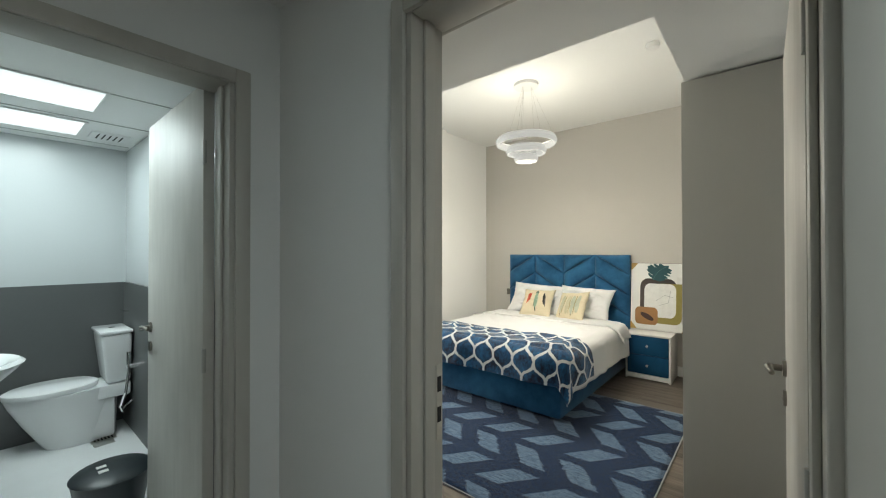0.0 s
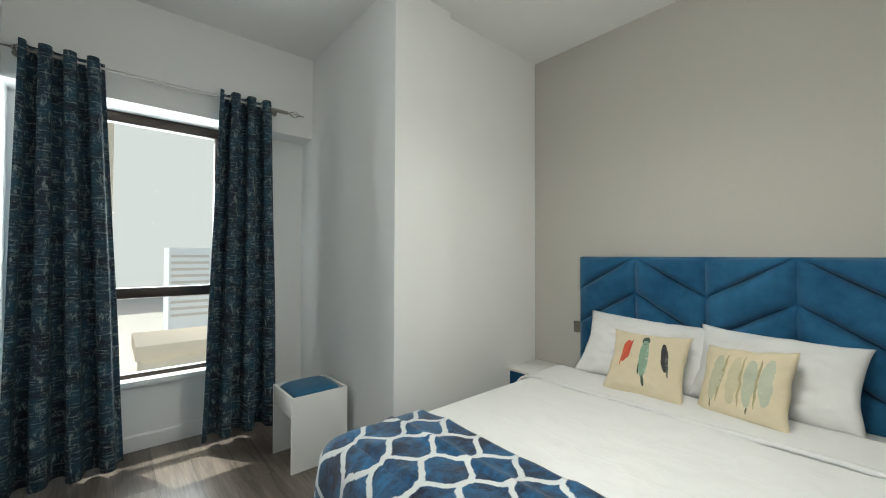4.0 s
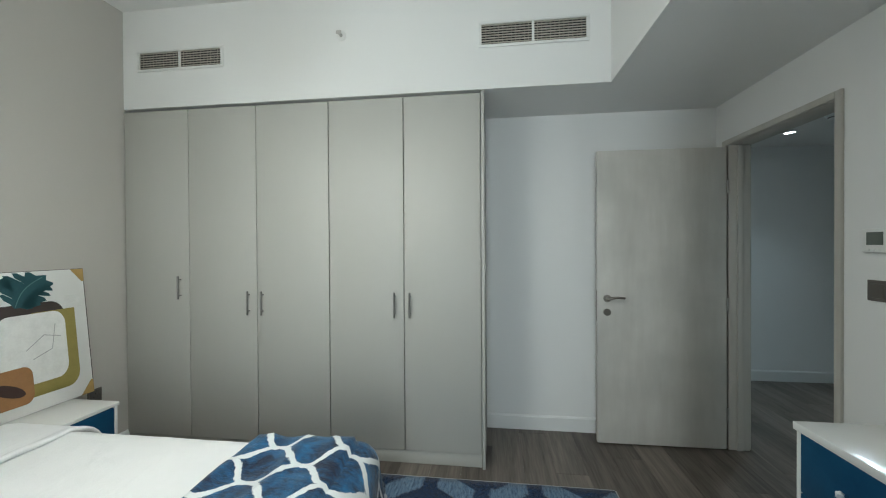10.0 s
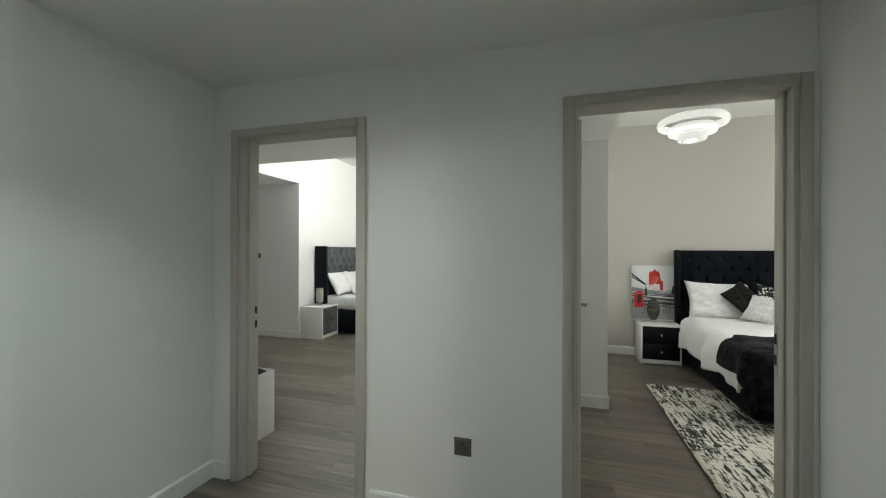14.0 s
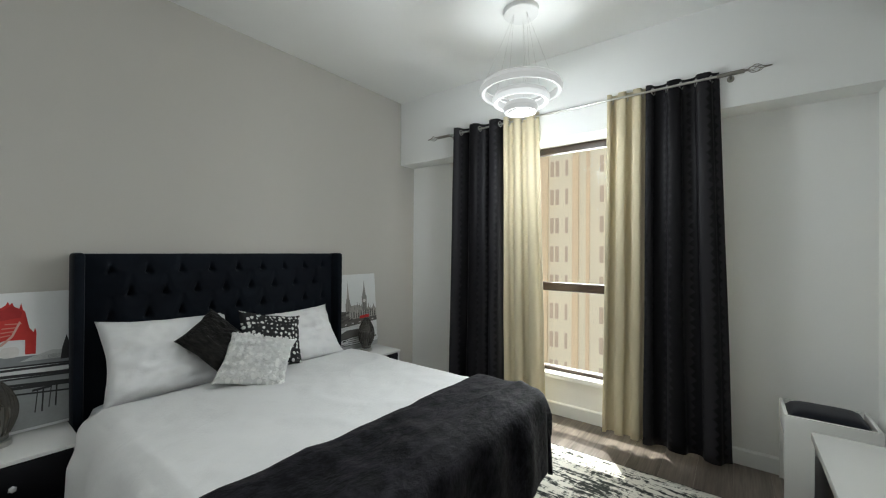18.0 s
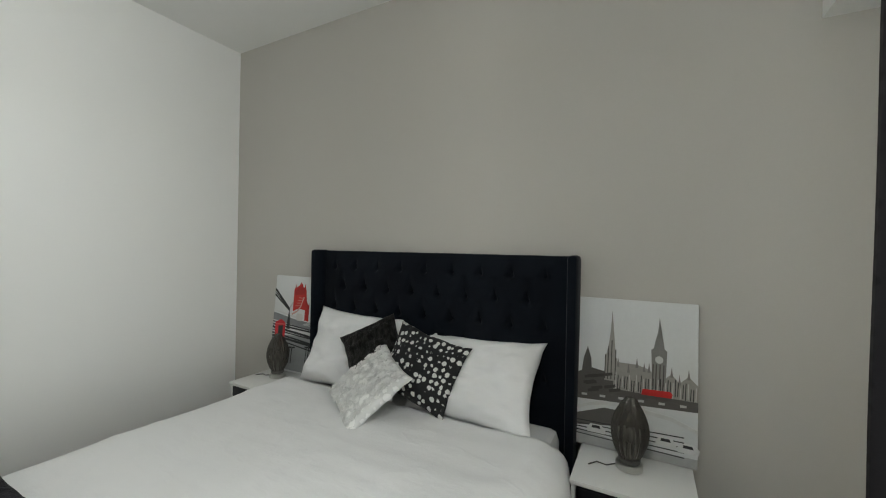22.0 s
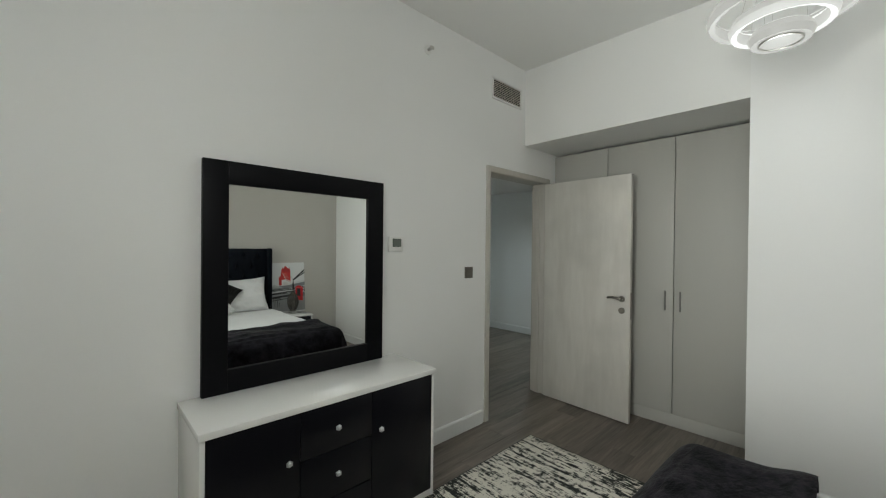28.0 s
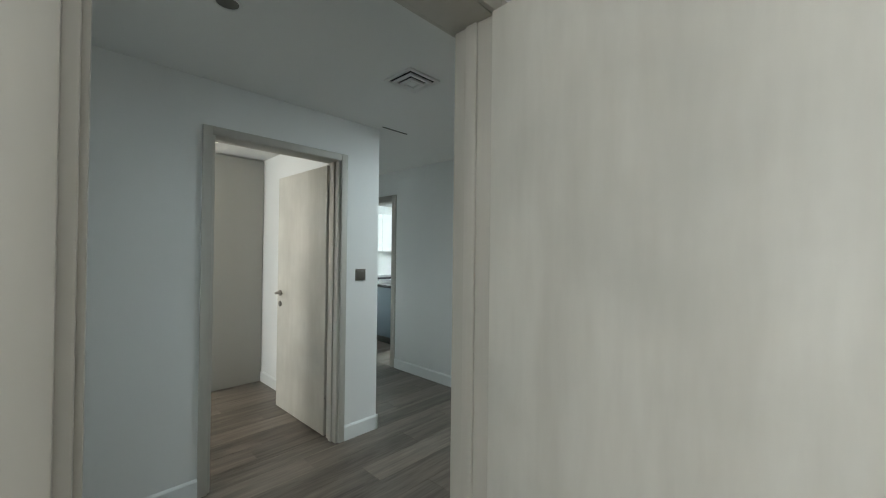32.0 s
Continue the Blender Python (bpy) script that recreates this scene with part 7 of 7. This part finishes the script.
part("spout", bm, GREY_PLASTIC, tap)
# added fixture for the kitchen's fill lamp
kl = thing("ceiling_light", "round white ceiling lamp added to light the kitchen", "ceiling light", at=(3.2, 2.3, HALL))
bm = bmesh.new()
lathe(bm, [(0.16, -0.05), (0.19, -0.04), (0.2, -0.002), (0.1, 0.0)], (0, 0, 0), 28)
part("shade", bm, PANEL_GLOW, kl)


# ---- outside the windows ----
FACADE = material("sand_render", (0.86, 0.66, 0.42), 0.85, vary=0.06, scale=0.2, fine=3, bump=0.0)
FACADE_PALE = material("pale_render", (0.90, 0.785, 0.58), 0.85, vary=0.05, scale=0.2, fine=3, bump=0.0)
WINDOW_FAR = material("far_window_glass", (0.66, 0.50, 0.35), 0.4, vary=0.2, scale=0.3, fine=2, bump=0)
# distance haze is mixed into this wall colour
HAZE_TINT_TOWER = material("haze_tinted_tower", (0.74, 0.77, 0.78), 0.9, vary=0.05, scale=0.05, fine=1, bump=0)
SAND = material("pale_ground", (0.36, 0.345, 0.31), 0.95, vary=0.15, scale=0.02, fine=0.3, bump=0)
solid("ground", SAND, (-9000, 300, -9000, 9000, -61, -60), label="pale hazy city ground far below", category="ground")


def pane_mesh(w, h):
    bm = bmesh.new()
    box(bm, -0.12, 0.03, -w / 2, w / 2, 0, h)
    return finish(bm, "far_window", WINDOW_FAR)


FLOORS = 3.3
BASE = -60


def far_windows(owner, x, y, w, h, floors):
    """One upright row of windows on a wall that looks along +x."""
    mesh = pane_mesh(w, h)
    for f in floors:
        o = new("far_window", mesh)
        o.parent = owner
        o.location = (x, y, f * FLOORS + 0.9)


# the near tower: tall pairs of slim windows between sandy strips
near_tower = thing("apartment_tower", "cream apartment tower with paired slim windows", "building", at=(-45, 0, BASE))
slab("wall", FACADE_PALE, near_tower, (-9, 0, -21.75, -12.45, 0, 120), 0)
for y0, y1, out in ((-20.6, -19.55, 0.25), (-16.7, -16.0, 0.2), (-15.2, -14.8, 0.12), (-21.75, -21.45, 0.3)):
    slab("bay", FACADE, near_tower, (0, out, y0, y1, 0, 120), 0.03)
for y, w in ((-21.05, 0.42), (-19.12, 0.42), (-18.5, 0.42), (-13.55, 0.42), (-12.95, 0.42), (-17.4, 0.3)):
    far_windows(near_tower, 0.0, y, w, 1.8, range(10, 32))
for f in range(10, 33):
    slab("string_course", FACADE_PALE, near_tower, (0, 0.06, -19.5, -18.1, f * FLOORS + 0.35, f * FLOORS + 0.5), 0)
slab("roof", FACADE, near_tower, (-9.3, 0.5, -22, -12.2, 120, 121), 0.1)

# the far tower with a lower wing before it
tower = thing("apartment_tower", "tall sand-coloured apartment tower with rows of windows", "building", at=(-65, 0, BASE))
slab("wall", FACADE_PALE, tower, (-16, -5.6, -84, -28, 0, 140), 0)
slab("front_wall", FACADE_PALE, tower, (-5.6, -1.0, -84, -45.2, 0, 140), 0)
slab("lower_wing", FACADE_PALE, tower, (-5.6, 0, -45.2, -36.5, 0, 79), 0.05)
slab("wing_side", FACADE, tower, (-5.55, -0.3, -36.5, -36.35, 0, 79), 0)
for z0, z1, out in ((78.2, 78.9, 0.3), (79, 79.8, 0.7)):
    slab("wing_cornice", FACADE_PALE, tower, (-5.6, out, -45.5, -36.5 + out, z0, z1), 0.05)
for y0, y1, x0, x1 in ((-49.7, -48.7, -1.0, -0.75), (-46.5, -45.25, -1.0, -0.3), (-45.4, -42.0, -5.6, -5.3), (-55.9, -55.4, -1.0, -0.6), (-53.7, -53.3, -1.0, -0.8), (-51.7, -51.3, -1.0, -0.8), (-63.6, -62.2, -1.0, -0.4), (-72.4, -71.0, -1.0, -0.4)):
    slab("bay", FACADE, tower, (x0, x1, y0, y1, 0, 140), 0.05)
for y, w in ((-54.5, 0.8), (-52.5, 0.8), (-50.6, 0.8), (-47.6, 1.4), (-57.0, 1.1), (-59.2, 1.1), (-61.2, 1.1), (-64.8, 1.1), (-67.2, 1.1), (-69.8, 1.1)):
    far_windows(tower, -1.0, y, w, 1.7, range(8, 38))
for y, w in ((-43.8, 1.45), (-41.5, 1.45), (-37.5, 1.4)):
    far_windows(tower, 0.0, y, w, 1.75, range(8, 23))
for y in (-40.5, -38.4, -31.8):
    far_windows(tower, -5.6, y, 1.5, 1.75, range(22, 38))
for f in range(8, 38):
    slab("string_course", FACADE, tower, (-1.0, -0.85, -49.0, -46.6, f * FLOORS + 0.2, f * FLOORS + 0.6), 0)
for k in range(4):
    slab("rib", FACADE, tower, (-5.6, -5.0, -36.2 + 0.85 * k, -35.85 + 0.85 * k, 0, 84), 0.05)
for z0, z1, out in ((84, 85, -4.9), (85, 86, -4.5), (86, 88.5, -4.7)):
    slab("bay_cornice", FACADE, tower, (-5.6, out, -36.5, -33.0, z0, z1), 0.1)
slab("roof", FACADE, tower, (-16.5, -5.0, -84.5, -27.5, 140, 142), 0.1)

hazy = thing("pale_tower", "apartment tower with small square windows, distance haze put into its colours", "building", at=(-46.4, -5.0, -60))
# render and panes paled: the haze before this tower is in their colours
HAZE_TINT_RENDER = material("haze_tinted_render", (0.88, 0.80, 0.65), 0.9, vary=0.03, scale=0.2, fine=3, bump=0)
HAZE_TINT_PANE = material("haze_tinted_glass", (0.55, 0.53, 0.48), 0.4, vary=0.1, scale=0.3, fine=2, bump=0)
slab("wall", HAZE_TINT_RENDER, hazy, (-14, 0, -7.4, 6.2, 0, 150), 0)
slab("edge_bay", HAZE_TINT_RENDER, hazy, (-10, -1.5, 6.2, 7.2, 0, 150), 0)
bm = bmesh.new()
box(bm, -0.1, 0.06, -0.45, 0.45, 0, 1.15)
small_pane = finish(bm, "far_window", HAZE_TINT_PANE)
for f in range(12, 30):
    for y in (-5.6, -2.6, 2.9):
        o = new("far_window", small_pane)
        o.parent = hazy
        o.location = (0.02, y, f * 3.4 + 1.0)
slab("roof", HAZE_TINT_RENDER, hazy, (-14.5, 0.5, -7.6, 7.4, 150, 151), 0.1)
HAZE = glow("hazy_sky", (1.0, 0.955, 0.875), 0.50)
HAZE.node_tree.nodes["Principled BSDF"].inputs["Base Color"].default_value = (0.05, 0.05, 0.05, 1)
haze = solid("backdrop", HAZE, (-700, -699, -1500, 1500, -60, 420), label="pale hazy sky over the far city", category="backdrop")

low = thing("low_block", "low block with a flat roof and windows, haze put into its wall colour", "building", at=(-38, 8.5, -60))
# the wall's paleness is haze put into its colour
slab("wall", HAZE_TINT_RENDER, low, (-6, 0, -4.5, 6, 0, 53.5), 0)
slab("parapet", FACADE_PALE, low, (-6.4, 0.4, -4.9, 6.4, 53.5, 54.6), 0.05)
for f in range(4, 16):
    for y in (-2.2, 2.0):
        slab("window", WINDOW_FAR, low, (-0.05, 0.06, y - 0.8, y + 0.8, f * FLOORS, f * FLOORS + 1.7), 0)

# skyline blocks; walls and window bands carry the haze as colour
for name, x, y, w, d, h in (("haze_tinted_tower", -190, 62, 20, 14, 78), ("haze_tinted_tower", -230, 92, 26, 18, 96), ("haze_tinted_tower", -260, 150, 40, 30, 70), ("haze_tinted_tower", -150, 78, 30, 26, 46), ("haze_tinted_tower", -300, 40, 30, 22, 66), ("haze_tinted_tower", -210, -120, 40, 40, 90)):
    t = thing("haze_tinted_tower", "far tower block with distance haze put into its colours", "building", "far towers", at=(x, y, -60))
    slab("wall", HAZE_TINT_TOWER, t, (-w / 2, w / 2, -d / 2, d / 2, 0, h), 0)
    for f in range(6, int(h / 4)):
        slab("window_band", HAZE_TINT_PANE, t, (w / 2, w / 2 + 0.3, -d / 2 + 1, d / 2 - 1, f * 4.0, f * 4.0 + 1.6), 0)


# ---- floor planks ----
def planks():
    rng = random.Random(11)
    L, W = 1.22, 0.195
    rooms = ((-4.89, 0.19, 0.735, 4.93), (-1.52, 1.53, -1.275, 0.735), (-4.89, 0.20, -4.92, -1.275), (0.34, 3.38, -4.6, -1.275), (0.40, 1.53, 0.735, 2.9))
    floor = bpy.data.objects["floor"]
    meshes, n = {}, 0
    rest = []
    for x0, x1, y0, y1 in rooms:
        j0, j1 = math.floor(y0 / W), math.ceil(y1 / W)
        for j in range(j0, j1):
            a0, a1 = max(y0, j * W), min(y1, (j + 1) * W)
            if a1 - a0 < 0.01:
                continue
            off = (j * 0.41) % 1 * L
            i0 = math.floor((x0 - off) / L)
            for i in range(i0, math.ceil((x1 - off) / L)):
                p0, p1 = max(x0, off + i * L), min(x1, off + (i + 1) * L)
                if p1 - p0 < 0.02:
                    continue
                rest.append((p0, p1, a0, a1))
    near = [r for r in rest if -4.9 < r[0] and r[1] < 2.4 and -3.6 < r[2] < 2.9]
    pick = near[:: max(1, len(near) // 290)][:295]
    chosen = set(pick)
    g = 0.0008
    for p0, p1, a0, a1 in pick:
        key = (round(p1 - p0, 3), round(a1 - a0, 3))
        if key not in meshes:
            bm = bmesh.new()
            box(bm, -key[0] / 2 + g, key[0] / 2 - g, -key[1] / 2 + g, key[1] / 2 - g, -0.006, 0.0)
            meshes[key] = finish(bm, "plank", FLOOR_WOOD)
        o = new("plank", meshes[key])
        o.parent = floor
        o.location = ((p0 + p1) / 2, (a0 + a1) / 2, 0)
    verts, faces = [], []
    for r in rest:
        if r in chosen:
            continue
        p0, p1, a0, a1 = r[0] + g, r[1] - g, r[2] + g, r[3] - g
        b = len(verts)
        verts += [(p0, a0, 0), (p1, a0, 0), (p1, a1, 0), (p0, a1, 0), (p0, a0, -0.006), (p1, a0, -0.006), (p1, a1, -0.006), (p0, a1, -0.006)]
        faces += [(b, b + 1, b + 2, b + 3), (b, b + 4, b + 5, b + 1), (b + 1, b + 5, b + 6, b + 2), (b + 2, b + 6, b + 7, b + 3), (b + 3, b + 7, b + 4, b)]
    me = bpy.data.meshes.new("planks")
    me.from_pydata(verts, [], faces)
    me.materials.append(FLOOR_WOOD_JOINED)
    o = new("more_planks", me)
    o.parent = floor
    tagged(o, "grey wood-look floor planks", kind="stuff")


FLOOR_WOOD_JOINED = wood("grey_oak_planks_joined", (0.054, 0.042, 0.033), (0.222, 0.189, 0.157), 0.33, rnd=0.17, island=True)
planks()
